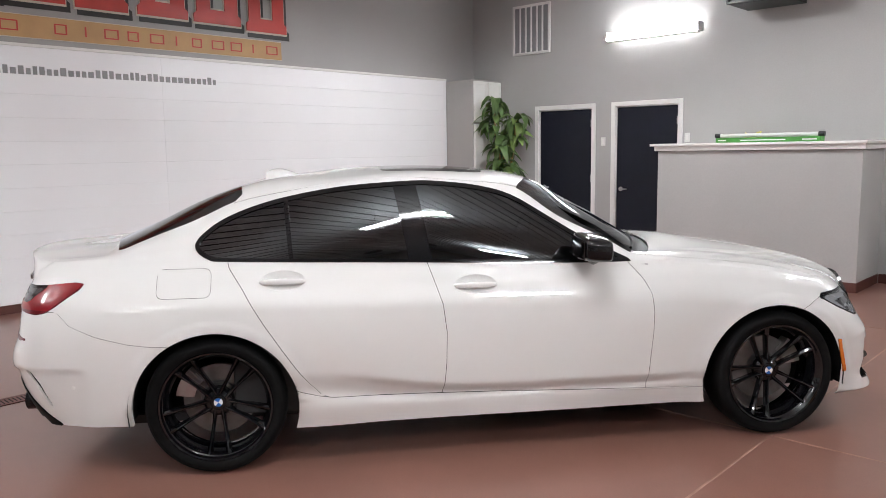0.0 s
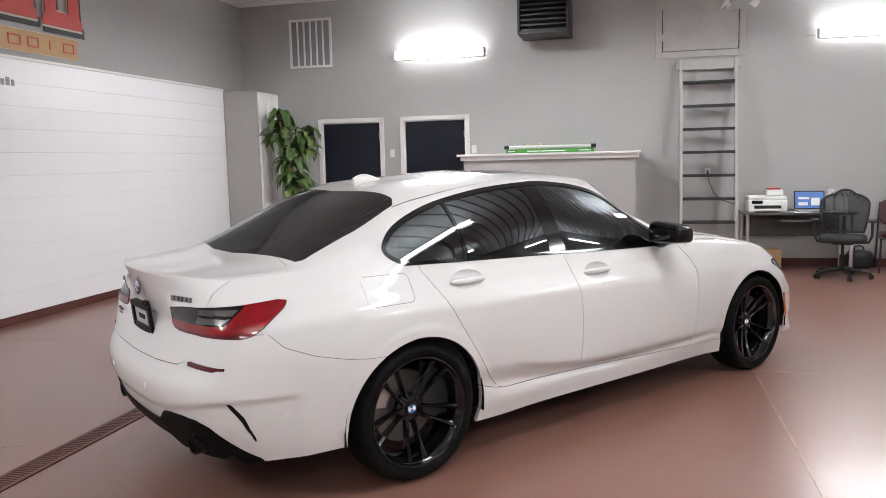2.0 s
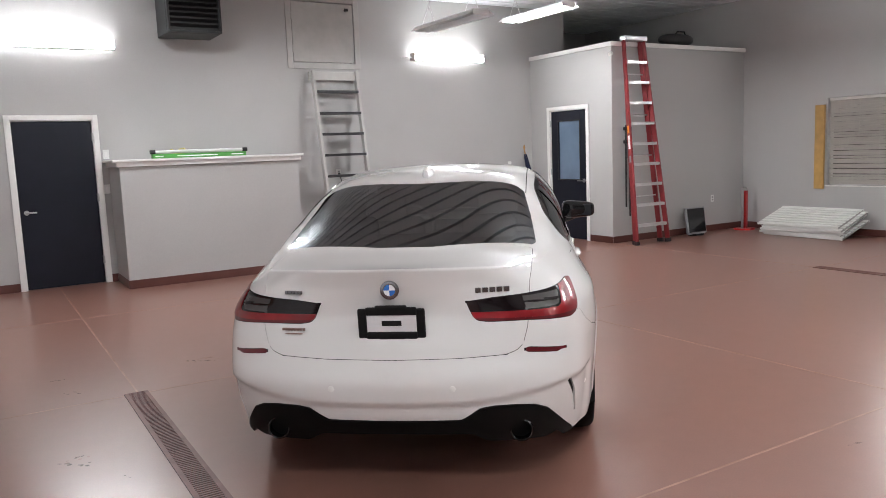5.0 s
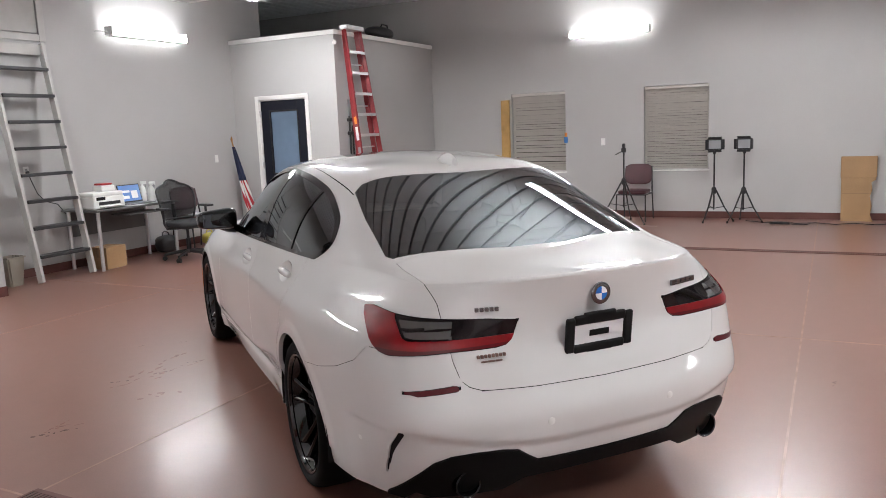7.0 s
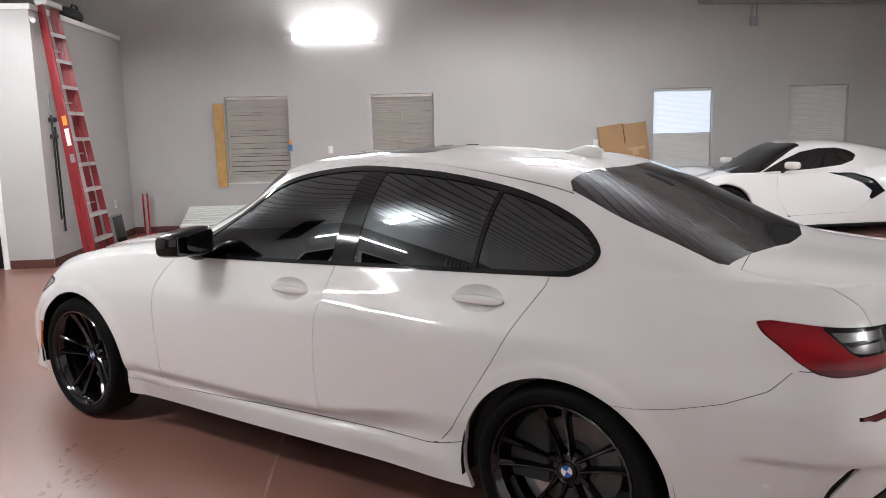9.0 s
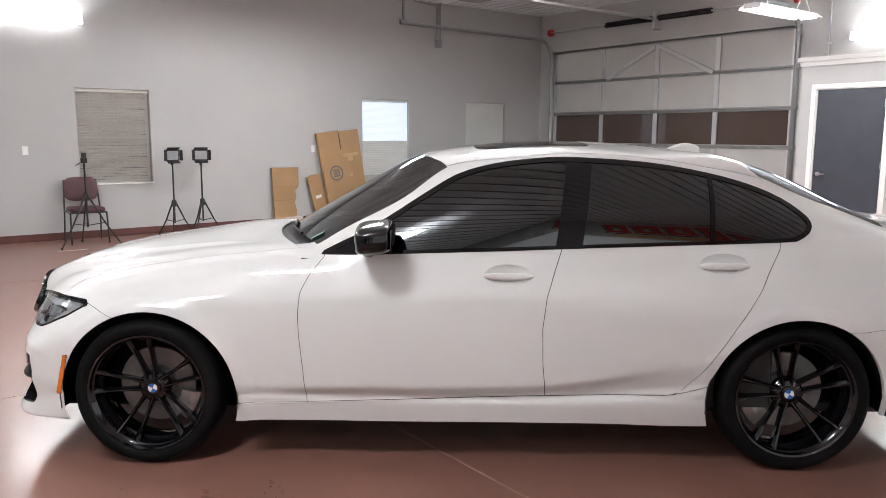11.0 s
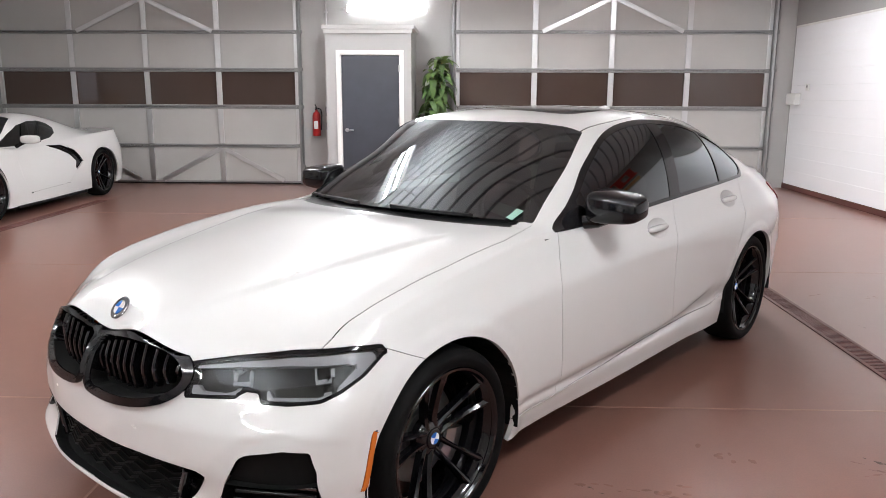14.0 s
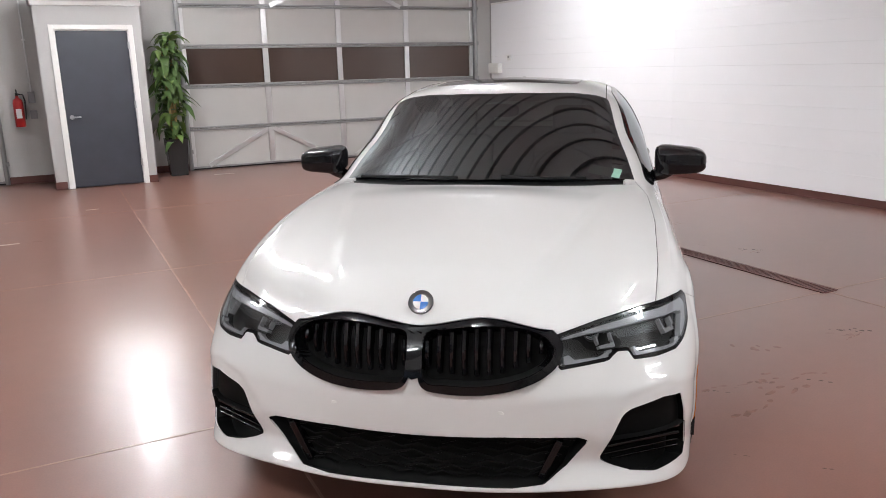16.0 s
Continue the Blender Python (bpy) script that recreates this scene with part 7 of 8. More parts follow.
for x, z in ((-2.70, 1.61), (-1.47, 1.64), (-1.495, 1.20)):
    plate("light_switch", pose(x, YN, z, 0, 0, 180), "white light switch plate on grey wall")
plate("light_switch", pose(4.89, YN, 1.24, 0, 0, 180), "white light switch plate on grey wall")
plate("light_switch", pose(XE, 0.76, 1.24, 0, 0, 90), "white light switch plate on grey wall")
plate("light_switch", pose(XE, -3.55, 1.23, 0, 0, 90), "white light switch plate on grey wall")
plate("wall_outlet", pose(1.72, YN, 1.25, 0, 0, 180), "white outlet with black cord behind ladder", "outlet")
plate("wall_outlet", pose(7.65, 3.90, 0.55, 0, 0, 180), "white outlet low on the office wall", "outlet")
cord = thing("power_cord", "black power cord hanging from the wall outlet", "cord")
bm = bmesh.new()
tube(bm, [(1.72, YN - 0.03, 1.24), (1.74, YN - 0.06, 1.12), (1.80, YN - 0.05, 0.98), (1.90, YN - 0.04, 0.88), (2.05, YN - 0.05, 0.83), (2.14, YN - 0.06, 0.70)], 0.006, 6)
part("cable", bm, M_BLACK, cord, smooth=60)
boxes("plug", M_BLACK, cord, (1.705, 1.735, YN - 0.045, YN - 0.009, 1.215, 1.255), bevel=0.005)

# tall cabinet in the corner
cab1 = thing("tall_cabinet", "tall taupe laminate cabinet with white doors", "cabinet")
boxes("body", M_CAB, cab1, (-5.05, -4.52, 5.21, 5.855, 0.0, 2.55), bevel=0.003)
for nm, z0, z1 in (("upper_door", 1.93, 2.53), ("lower_door", 0.10, 1.90)):
    for y0, y1 in ((5.22, 5.53), (5.535, 5.845)):
        d = boxes(nm, M_TRIM, cab1, (-4.518, -4.498, y0, y1, z0, z1), bevel=0.004)
        e = 0.05
        bm = bmesh.new()
        for a, b, c, q in ((y0 + 0.01, y0 + e, z0 + 0.01, z1 - 0.01), (y1 - e, y1 - 0.01, z0 + 0.01, z1 - 0.01), (y0 + e, y1 - e, z0 + 0.01, z0 + e), (y0 + e, y1 - e, z1 - e, z1 - 0.01)):
            box(bm, -4.499, -4.491, a, b, c, q, 0.003)
        part("moulding", bm, M_TRIM, d)


def strap_leaf(length, width, droop):
    bm = bmesh.new()
    rows = []
    n = 9
    for i in range(n + 1):
        t = i / n
        w = width * (math.sin(math.pi * min(1, 0.10 + t * 0.9)) ** 0.7) * (1 - 0.25 * t) + 0.001
        a = 0.95 - droop * t
        x = length * (t - 0.10 * t * t * droop)
        z = length * (0.72 * t - (0.30 + 0.42 * droop) * t * t)
        rip = 0.010 * math.sin(7 * t)
        rows.append([bm.verts.new((x, -w, z + 0.35 * w + rip)), bm.verts.new((x, 0, z)), bm.verts.new((x, w, z + 0.35 * w - rip))])
    for p, q in zip(rows, rows[1:]):
        for j in range(2):
            bm.faces.new((p[j], p[j + 1], q[j + 1], q[j]))
    return bm


LEAVES = [finish(strap_leaf(l, w, d), "leaf", mt, 180) for l, w, d, mt in
          ((.46, .082, 1.5, M_LEAF), (.52, .088, 1.9, M_LEAF), (.40, .076, 1.3, M_LEAF2), (.34, .066, 1.0, M_LEAF2), (.50, .086, 2.2, M_LEAF))]


def cane_plant(x, y, pot_h, canes, label, seed, square):
    p = thing("potted_plant", label, "plant", pose(x, y, 0))
    rnd = random.Random(seed)
    bm = bmesh.new()
    if square:
        n = 4
        prof = [(.0, 0), (.17, 0), (.22, pot_h), (.20, pot_h), (.19, pot_h - .06), (0, pot_h - .06)]
        lathe(bm, prof, 4, Matrix.Rotation(radians(45), 4, "Z"))
    else:
        lathe(bm, [(0, 0), (.14, 0), (.19, pot_h - .03), (.20, pot_h - .02), (.20, pot_h), (.18, pot_h), (.17, pot_h - .06), (0, pot_h - .06)], 32)
    part("pot", bm, M_POT, p, smooth=35)
    bm = bmesh.new()
    lathe(bm, [(0, pot_h - .045), (.12, pot_h - .05), (.135, pot_h - .058)], 16)
    part("soil", bm, M_SOIL, p)
    for cx, cy, top, lean, count in canes:
        bm = bmesh.new()
        pts = [(cx * (0.3 + 0.7 * i / 5), cy * (0.3 + 0.7 * i / 5) + lean * 0.02 * math.sin(i), pot_h - .06 + (top - pot_h + .06) * i / 5) for i in range(6)]
        tube(bm, pts, .020, 8, r2=.015)
        part("cane", bm, M_CANE, p, smooth=60)
        for k in range(round(count * 1.45)):
            lf = new("leaf", LEAVES[rnd.randrange(5)])
            lf.parent = p
            s = rnd.uniform(0.5, 0.85)
            lf.matrix_basis = (pose(cx, cy, top - .5 * rnd.random() ** 2, 0, rnd.uniform(-25, 50), k * 137.5 + rnd.uniform(-15, 15))
                               @ Matrix.Rotation(radians(rnd.uniform(-20, 20)), 4, "X") @ Matrix.Scale(s, 4))
    return p


cane_plant(-4.10, 5.38, .56, ((-.14, -.02, 2.24, 1, 28), (.20, .05, 1.95, -1, 26), (.04, -.10, 1.55, 1, 24), (.16, -.06, 1.25, 1, 22), (.0, .02, 1.75, -1, 22)),
           "leafy cane plant in a tall black pot", 5, False)
cane_plant(0.66, -8.42, .55, ((-.06, .02, 2.0, 1, 26), (.07, .03, 1.82, -1, 26), (.0, -.06, 1.60, 1, 24), (.06, .05, 1.36, -1, 22), (-.05, -.02, 1.14, 1, 20), (.03, .06, .92, 1, 18)),
           "leafy cane plant in a square black pot", 9, True)

bin_ = thing("waste_bin", "small taupe plastic waste bin", "bin", pose(1.20, 5.56, 0))
bm = bmesh.new()
lathe(bm, [(0, 0), (.105, 0), (.145, .31), (.152, .315), (.152, .33), (.140, .33), (.100, .012), (0, .012)], 4, Matrix.Rotation(radians(45), 4, "Z") @ Matrix.Diagonal((1.15, 1.0, 1, 1)))
bmesh.ops.bevel(bm, geom=[e for e in bm.edges if abs(e.verts[0].co.z - e.verts[1].co.z) > .2], offset=.02, segments=3, affect="EDGES")
part("body", bm, mat("taupe_bin_plastic", (0.33, 0.30, 0.25), 0.5, vary=0.05, vscale=6), bin_, smooth=40)

gb = thing("printed_box", "long green printed cardboard box on shelf", "box", pose(-0.36, 5.60, 1.56, 0, 0, -1.5))
boxes("carton", M_GREEN, gb, (-0.60, 0.60, -0.06, 0.06, 0.001, 0.058), bevel=0.003)
for x0, x1 in ((-0.57, -0.47), (-0.30, 0.22), (0.40, 0.56)):
    boxes("printed_bar", M_PAPER, gb, (x0, x1, -0.0615, -0.060, 0.022, 0.034))
wt = thing("white_tube", "white tube lamp with black ends on box", "tube", pose(-0.36, 5.59, 1.645, 0, 0, -1.5))
bm = bmesh.new()
tube(bm, [(-0.56, 0, 0), (0.56, 0, 0)], 0.022, 14)
part("tube", bm, M_WHITEP, wt, smooth=50)
for s in (-1, 1):
    bm = bmesh.new()
    tube(bm, [(s * 0.56, 0, 0), (s * 0.625, 0, 0)], 0.027, 14)
    part("end_cap", bm, M_BLACK, wt, smooth=50)
tapeg = thing("yellow_cord_coil", "small coil of yellow cord on the shelf", "cord", pose(-0.60, 5.77, 1.562))
bm = bmesh.new()
tube(bm, [((.09 + .01 * math.sin(3 * a)) * math.cos(a), .05 * math.sin(a), .012 + .0028 * a + .03 * (1 + math.sin(a * 1.7))) for a in [i * .35 for i in range(60)]], 0.007, 6)
part("coil", bm, M_YELLOW, tapeg, smooth=60)

# desk and what is on it
desk = thing("desk", "dark topped desk with white metal legs", "desk")
boxes("top", M_DESK, desk, (2.10, 3.42, 5.20, 5.85, 0.725, 0.75), bevel=0.004)
for x in (2.16, 3.36):
    for y in (5.26, 5.79):
        bm = bmesh.new()
        tube(bm, [(x, y, 0.0), (x, y, 0.725)], 0.022, 12)
        part("leg", bm, M_ALU, desk, smooth=50)
boxes("keyboard_tray", M_DESK, desk, (2.55, 3.15, 5.17, 5.50, 0.64, 0.655), bevel=0.003)
boxes("modesty_panel", M_DESK, desk, (2.18, 3.34, 5.80, 5.812, 0.40, 0.724))

prn = thing("printer", "white desktop printer with paper tray", "printer", pose(2.40, 5.50, 0.751))
boxes("body", M_WHITEP, prn, (-0.23, 0.23, -0.18, 0.18, 0.0, 0.15), bevel=0.018)
boxes("lid", M_WHITEP, prn, (-0.225, 0.225, -0.17, 0.175, 0.151, 0.20), bevel=0.014)
boxes("control_panel", M_DARKSCR, prn, (-0.19, -0.06, -0.186, -0.176, 0.105, 0.145), bevel=0.004)
boxes("output_slot", M_BLACK, prn, (-0.16, 0.16, -0.182, -0.176, 0.045, 0.085), bevel=0.003)
boxes("paper_tray", M_WHITEP, prn, (-0.15, 0.15, -0.27, -0.176, 0.018, 0.03), bevel=0.004)
boxes("paper_sheet", M_PAPER, prn, (-0.11, 0.11, -0.30, -0.18, 0.031, 0.036))
tub = thing("plastic_tub", "clear white tub with red lid on printer", "tub", pose(2.50, 5.52, 0.952))
boxes("tub_body", M_WHITEP, tub, (-0.10, 0.10, -0.08, 0.08, 0, 0.075), bevel=0.015)
boxes("lid", M_REDP, tub, (-0.09, 0.07, -0.075, 0.075, 0.0755, 0.10), bevel=0.012)
lap = thing("laptop", "open laptop with lit blue screen", "laptop", pose(2.93, 5.52, 0.751))
boxes("keyboard_deck", M_GREYP, lap, (-0.18, 0.18, -0.22, 0.02, 0, 0.018), bevel=0.004)
m = Matrix.Translation((0, 0.02, 0.018)) @ Matrix.Rotation(radians(-14), 4, "X")
bm = bmesh.new()
box(bm, -0.18, 0.18, 0.0, 0.010, 0.0, 0.24, 0.004, m=m)
lid = part("screen_lid", bm, M_BLACK, lap)
bm = bmesh.new()
box(bm, -0.165, 0.165, -0.0025, -0.0005, 0.018, 0.225, m=m)
part("screen", bm, M_SCREEN, lid)
bm = bmesh.new()
for a, b, c, d in ((-0.13, -0.02, 0.05, 0.09), (0.02, 0.12, 0.05, 0.15), (-0.13, 0.0, 0.13, 0.16)):
    box(bm, a, b, -0.0035, -0.0027, c, d, m=m)
part("screen_pane", bm, M_PAPER, lid)


def spray_bottle(x, y, mt, h):
    b = thing("spray_bottle", "plastic spray bottle standing on the desk", "bottle", pose(x, y, 0.751, 0, 0, 40 * x), group="spray bottles on the desk")
    bm = bmesh.new()
    lathe(bm, [(0, 0), (.040, 0), (.044, .01), (.044, h * .55), (.030, h * .72), (.014, h * .80), (.014, h * .86), (0, h * .86)], 20)
    part("bottle_body", bm, mt, b, smooth=50)
    boxes("trigger_head", M_WHITEP, b, (-0.055, 0.022, -0.013, 0.013, h * .86, h), bevel=0.006)
    boxes("trigger", M_GREYP, b, (-0.045, -0.035, -0.007, 0.007, h * .70, h * .87), bevel=0.003)


for x, y, mt, h in ((3.17, 5.60, M_WHITEP, .27), (3.27, 5.55, M_WHITEP, .26), (3.35, 5.63, M_WHITEP, .24)):
    spray_bottle(x, y, mt, h)
pap = thing("paper_stack", "loose white papers on the desk", "paper")
for i, (x, y, a) in enumerate(((2.78, 5.33, 12), (3.22, 5.36, -20), (3.12, 5.30, 8))):
    bm = bmesh.new()
    box(bm, -0.105, 0.105, -0.14, 0.14, 0, 0.002, m=pose(x, y, 0.7505 + 0.0025 * i, 0, 0, a))
    part("sheet", bm, M_PAPER, pap)


def carton(x, y, z, w, d, h, rz, label, tape=True):
    c = thing("cardboard_box", label, "box", pose(x, y, z, 0, 0, rz))
    mt = M_CARD
    boxes("body", mt, c, (-w / 2, w / 2, -d / 2, d / 2, 0, h - .002), bevel=0.003)
    boxes("flap", mt, c, (-w / 2, w / 2, -d / 2, -.001, h - .0015, h + .002), bevel=0.001)
    boxes("flap", mt, c, (-w / 2, w / 2, .001, d / 2, h - .0015, h + .002), bevel=0.001)
    if tape:
        boxes("tape", M_CARD2, c, (-w / 2 - .001, w / 2 + .001, -.024, .024, h + .0022, h + .003))
        boxes("tape", M_CARD2, c, (-w / 2 - .0015, -w / 2 - .0006, -.024, .024, h - .12, h + .003))
    return c


carton(2.40, 5.45, 0, .33, .27, .27, 6, "small brown cardboard box under the desk")

# office chair
oc = thing("office_chair", "black mesh office chair with arms on castors", "chair", pose(3.16, 4.84, 0, 0, 0, -105))
for k in range(5):
    a = 2 * math.pi * k / 5 + .3
    bm = bmesh.new()
    tube(bm, [(.03 * math.cos(a), .03 * math.sin(a), .115), (.17 * math.cos(a), .17 * math.sin(a), .10), (.31 * math.cos(a), .31 * math.sin(a), .075)], .026, 8, r2=.017)
    leg = part("base_leg", bm, M_BLACK, oc, smooth=60)
    bm = bmesh.new()
    c, s = math.cos(a), math.sin(a)
    for q in (-.017, .017):
        tube(bm, [(.31 * c - s * (q - .008), .31 * s + c * (q - .008), .029), (.31 * c - s * (q + .008), .31 * s + c * (q + .008), .029)], .029, 14)
    tube(bm, [(.31 * c, .31 * s, .03), (.31 * c, .31 * s, .08)], .009, 6)
    part("castor", bm, M_BLACK, leg, smooth=40)
bm = bmesh.new()
tube(bm, [(0, 0, .09), (0, 0, .28)], .030, 14)
tube(bm, [(0, 0, .28), (0, 0, .42)], .018, 12)
part("gas_column", bm, M_BLACKM, oc, smooth=40)
bm = bmesh.new()
superblob(bm, (.02, 0, .475), (.25, .255, .045), .45)
part("seat", bm, M_MESH, oc, smooth=60)
boxes("seat_plate", M_BLACK, oc, (-.14, .14, -.11, .11, .41, .432), bevel=.006)
bm = bmesh.new()
rows = []
for i in range(17):
    t = i / 16
    z = .53 + .50 * t
    w = (.185 + .075 * math.sin(math.pi * (.12 + .55 * t))) * math.sqrt(1 - .80 * max(0, (t - .62) / .38) ** 2.6)
    row = []
    for j in range(13):
        u = -1 + j / 6
        drop = .05 * u * u * max(0, t - .7) / .3
        row.append(bm.verts.new((-.25 - .08 * t + .06 * u * u + .035 * math.sin(math.pi * t * 1.3), u * w, z - drop)))
    rows.append(row)
for p, q in zip(rows, rows[1:]):
    for j in range(12):
        bm.faces.new((p[j], p[j + 1], q[j + 1], q[j]))
edge = [v.co.copy() for v in rows[0]] + [r[-1].co.copy() for r in rows[1:]] + [v.co.copy() for v in reversed(rows[-1][:-1])] + [r[0].co.copy() for r in reversed(rows[1:-1])]
bmesh.ops.solidify(bm, geom=bm.faces[:], thickness=.012)
part("backrest", bm, M_MESHB, oc, smooth=60)
bm = bmesh.new()
tube(bm, edge, .014, 8, closed=True)
part("back_frame", bm, M_BLACK, oc, smooth=60)
bm = bmesh.new()
tube(bm, [(-.10, 0, .42), (-.25, 0, .43), (-.305, 0, .52), (-.30, 0, .72)], .022, 8)
part("back_support", bm, M_BLACK, oc, smooth=60)
for s in (-1, 1):
    arm = new("armrest")
    arm.parent = oc
    bm = bmesh.new()
    tube(bm, [(-.02, s * .10, .42), (-.02, s * .27, .43), (-.02, s * .30, .50), (-.02, s * .30, .67)], .017, 8)
    part("arm_post", bm, M_BLACK, arm, smooth=60)
    boxes("arm_pad", M_BLACK, arm, (-.14, .12, s * .30 - .045, s * .30 + .045, .67, .70), bevel=.014)


def stack_chair(m, label):
    c = thing("stacking_chair", label, "chair", m, group="maroon stacking chairs")
    bm = bmesh.new()
    superblob(bm, (.0, 0, .455), (.225, .225, .035), .4)
    part("seat", bm, M_MAROON, c, smooth=60)
    bm = bmesh.new()
    superblob(bm, (0, 0, 0), (.022, .215, .165), .5)
    bmesh.ops.transform(bm, matrix=Matrix.Translation((-.262, 0, .715)) @ Matrix.Rotation(radians(-10), 4, "Y"), verts=bm.verts[:])
    part("backrest", bm, M_MAROON, c, smooth=60)
    for s in (-1, 1):
        bm = bmesh.new()
        tube(bm, [(.235, s * .235, .0), (.205, s * .225, .42)], .011, 8)
        part("front_leg", bm, M_BLACK, c, smooth=60)
        bm = bmesh.new()
        tube(bm, [(-.28, s * .235, .0), (-.215, s * .228, .42), (-.235, s * .222, .55), (-.285, s * .205, .84)], .011, 8)
        part("rear_leg", bm, M_BLACK, c, smooth=60)
        bm = bmesh.new()
        tube(bm, [(.205, s * .225, .42), (-.215, s * .228, .42)], .010, 8)
        part("seat_rail", bm, M_BLACK, c, smooth=60)
    for x in (.205, -.215):
        bm = bmesh.new()
        tube(bm, [(x, -.226, .42), (x, .226, .42)], .009, 8)
        part("cross_bar", bm, M_BLACK, c, smooth=60)
    return c


stack_chair(pose(3.95, 5.45, 0, 0, 0, -100), "maroon stacking chair with papers on its seat")
stack_chair(pose(8.02, 0.15, 0, 0, 0, 178), "maroon stacking chair beside the window")
pp = thing("paper_stack", "white papers lying on the maroon seat", "paper", pose(3.96, 5.40, 0.492, 0, 0, 20))
boxes("sheet", M_PAPER, pp, (-.14, .14, -.105, .105, 0, .012), bevel=.002)


def soft_bag(x, y, mt, h, label, seed):
    b = thing("bag", label, "bag", pose(x, y, 0))
    rnd = random.Random(seed)
    bm = bmesh.new()
    superblob(bm, (0, 0, h[2]), h, .75, 24, 14)
    for v in bm.verts:
        k = 1 + .16 * math.sin(11 * v.co.x + seed) * math.sin(13 * v.co.y + 2 * seed) + rnd.uniform(-.05, .05)
        v.co.x *= k
        v.co.y *= k
    part("sack", bm, mt, b, smooth=50)
    bm = bmesh.new()
    tube(bm, [(-.06, 0, h[2] * 1.9), (-.05, .01, h[2] * 2.3), (0, .02, h[2] * 2.45), (.05, .01, h[2] * 2.3), (.06, 0, h[2] * 1.9)], .010, 6)
    part("handle", bm, mt, b, smooth=60)


soft_bag(3.55, 5.66, M_BLACK, (.16, .12, .12), "black bag on the floor under chair", 1)
soft_bag(4.35, 5.62, M_YELLOW, (.13, .11, .085), "yellow plastic bag on the floor", 2)

# flag on a pole, cloth hanging in folds
flag = thing("flag", "furled striped flag on a wooden pole", "flag")
top, base = Vector((5.10, 5.72, 1.50)), Vector((5.29, 5.50, 0.0))
bm = bmesh.new()
tube(bm, [base, top], .012, 10)
part("pole", bm, M_WOOD, flag, smooth=60)
bm = bmesh.new()
lathe(bm, [(0, 0), (.012, .0), (.020, .018), (.012, .05), (0, .075)], 12, Matrix.Translation(top))
part("finial", bm, M_WOOD, flag, smooth=60)
n = 13
for k in range(n):
    mt = M_FLAGR if k % 2 == 0 else M_FLAGW
    for seg in range(2):
        bm = bmesh.new()
        rows = []
        t0, t1 = (0, .40) if seg == 0 else (.40, 1)
        for i in range(9):
            t = t0 + (t1 - t0) * i / 8
            p = top.lerp(base, .06 + .88 * t)
            r = .024 + .085 * t ** .8
            row = []
            for e in (0, .5, 1):
                a = 2 * math.pi * (k + e) / n + 2.4 * t
                rr = r * (1 + .35 * math.sin(5 * a + 3 * t))
                row.append(bm.verts.new((p.x + .03 * t + rr * .9 * math.cos(a), p.y + rr * .55 * math.sin(a), p.z)))
            rows.append(row)
        for p, q in zip(rows, rows[1:]):
            for j in range(2):
                bm.faces.new((p[j], p[j + 1], q[j + 1], q[j]))
        part("stripe" if seg else "canton", bm, mt if seg else M_FLAGB, flag, smooth=180)

# red step ladder leaning on the office wall
sl = thing("step_ladder", "tall red fibreglass step ladder folded against wall", "ladder")
f0, f1 = Vector((5.75, 3.44, 0)), Vector((5.755, 3.83, 3.12))
for s in (-1, 1):
    w0, w1 = .33, .20
    for nm, dy, mt in (("front_rail", 0.0, M_RED), ("rear_rail", .10, M_RED)):
        bm = bmesh.new()
        k = .82 if dy else 1
        a = Vector((f0.x + s * w0 * k, f0.y + dy, .03))
        b = Vector((f1.x + s * w1 * k, f1.y + dy * .3 - .005, f1.z - .06))
        d = (b - a)
        m = Matrix.Translation(a) @ d.to_track_quat("Z", "Y").to_matrix().to_4x4()
        box(bm, -.017, .017, -.036, .036, 0, d.length, .004, m=m)
        rail = part(nm, bm, mt, sl)
        bm = bmesh.new()
        box(bm, -.026, .026, -.045, .045, -.028, .03, .006, m=m)
        part("rubber_foot", bm, M_BLACK, rail)
        if not dy and s < 0:
            for t, h, mt2 in ((1.22, .10, M_GREYP), (1.42, .20, M_PAPER), (1.66, .11, M_ORANGE)):
                bm = bmesh.new()
                box(bm, -.0185, .0185, -.030, .030, t, t + h, m=m)
                part("sticker", bm, mt2, rail)
for i in range(9):
    z = .30 + i * .305
    t = z / 3.12
    w = .33 + (.20 - .33) * t - .015
    y = f0.y + (f1.y - f0.y) * t
    bm = bmesh.new()
    box(bm, f0.x - w, f0.x + w, y - .045, y + .035, z - .012, z + .012, .003)
    box(bm, f0.x - w, f0.x + w, y - .047, y - .043, z - .03, z + .01)
    part("step", bm, M_ALU, sl)
    if i % 2:
        bm = bmesh.new()
        tube(bm, [(f0.x - w * .8, y + .09 - .05 * t, z + .12), (f0.x + w * .8, y + .09 - .05 * t, z + .12)], .010, 6)
        part("rear_brace", bm, M_ALU, sl)
boxes("top_cap", M_ALU, sl, (f1.x - .225, f1.x + .225, 3.745, 3.885, 3.05, 3.12), bevel=.012)

rack = thing("tool_rack", "black tool hooks with hanging poles on office wall", "rack")
for z in (1.72, 1.52):
    boxes("hook", M_BLACK, rack, (5.60, 5.74, 3.845, 3.898, z, z + .055), bevel=.012)
boxes("back_bar", M_GREYP, rack, (5.645, 5.70, 3.885, 3.899, 1.30, 2.05), bevel=.003)
for x, z0, z1 in ((5.63, .55, 1.80), (5.71, .40, 1.66)):
    bm = bmesh.new()
    tube(bm, [(x, 3.865, z0), (x, 3.868, z1)], .013, 8)
    part("pole", bm, M_BLACK, rack, smooth=60)

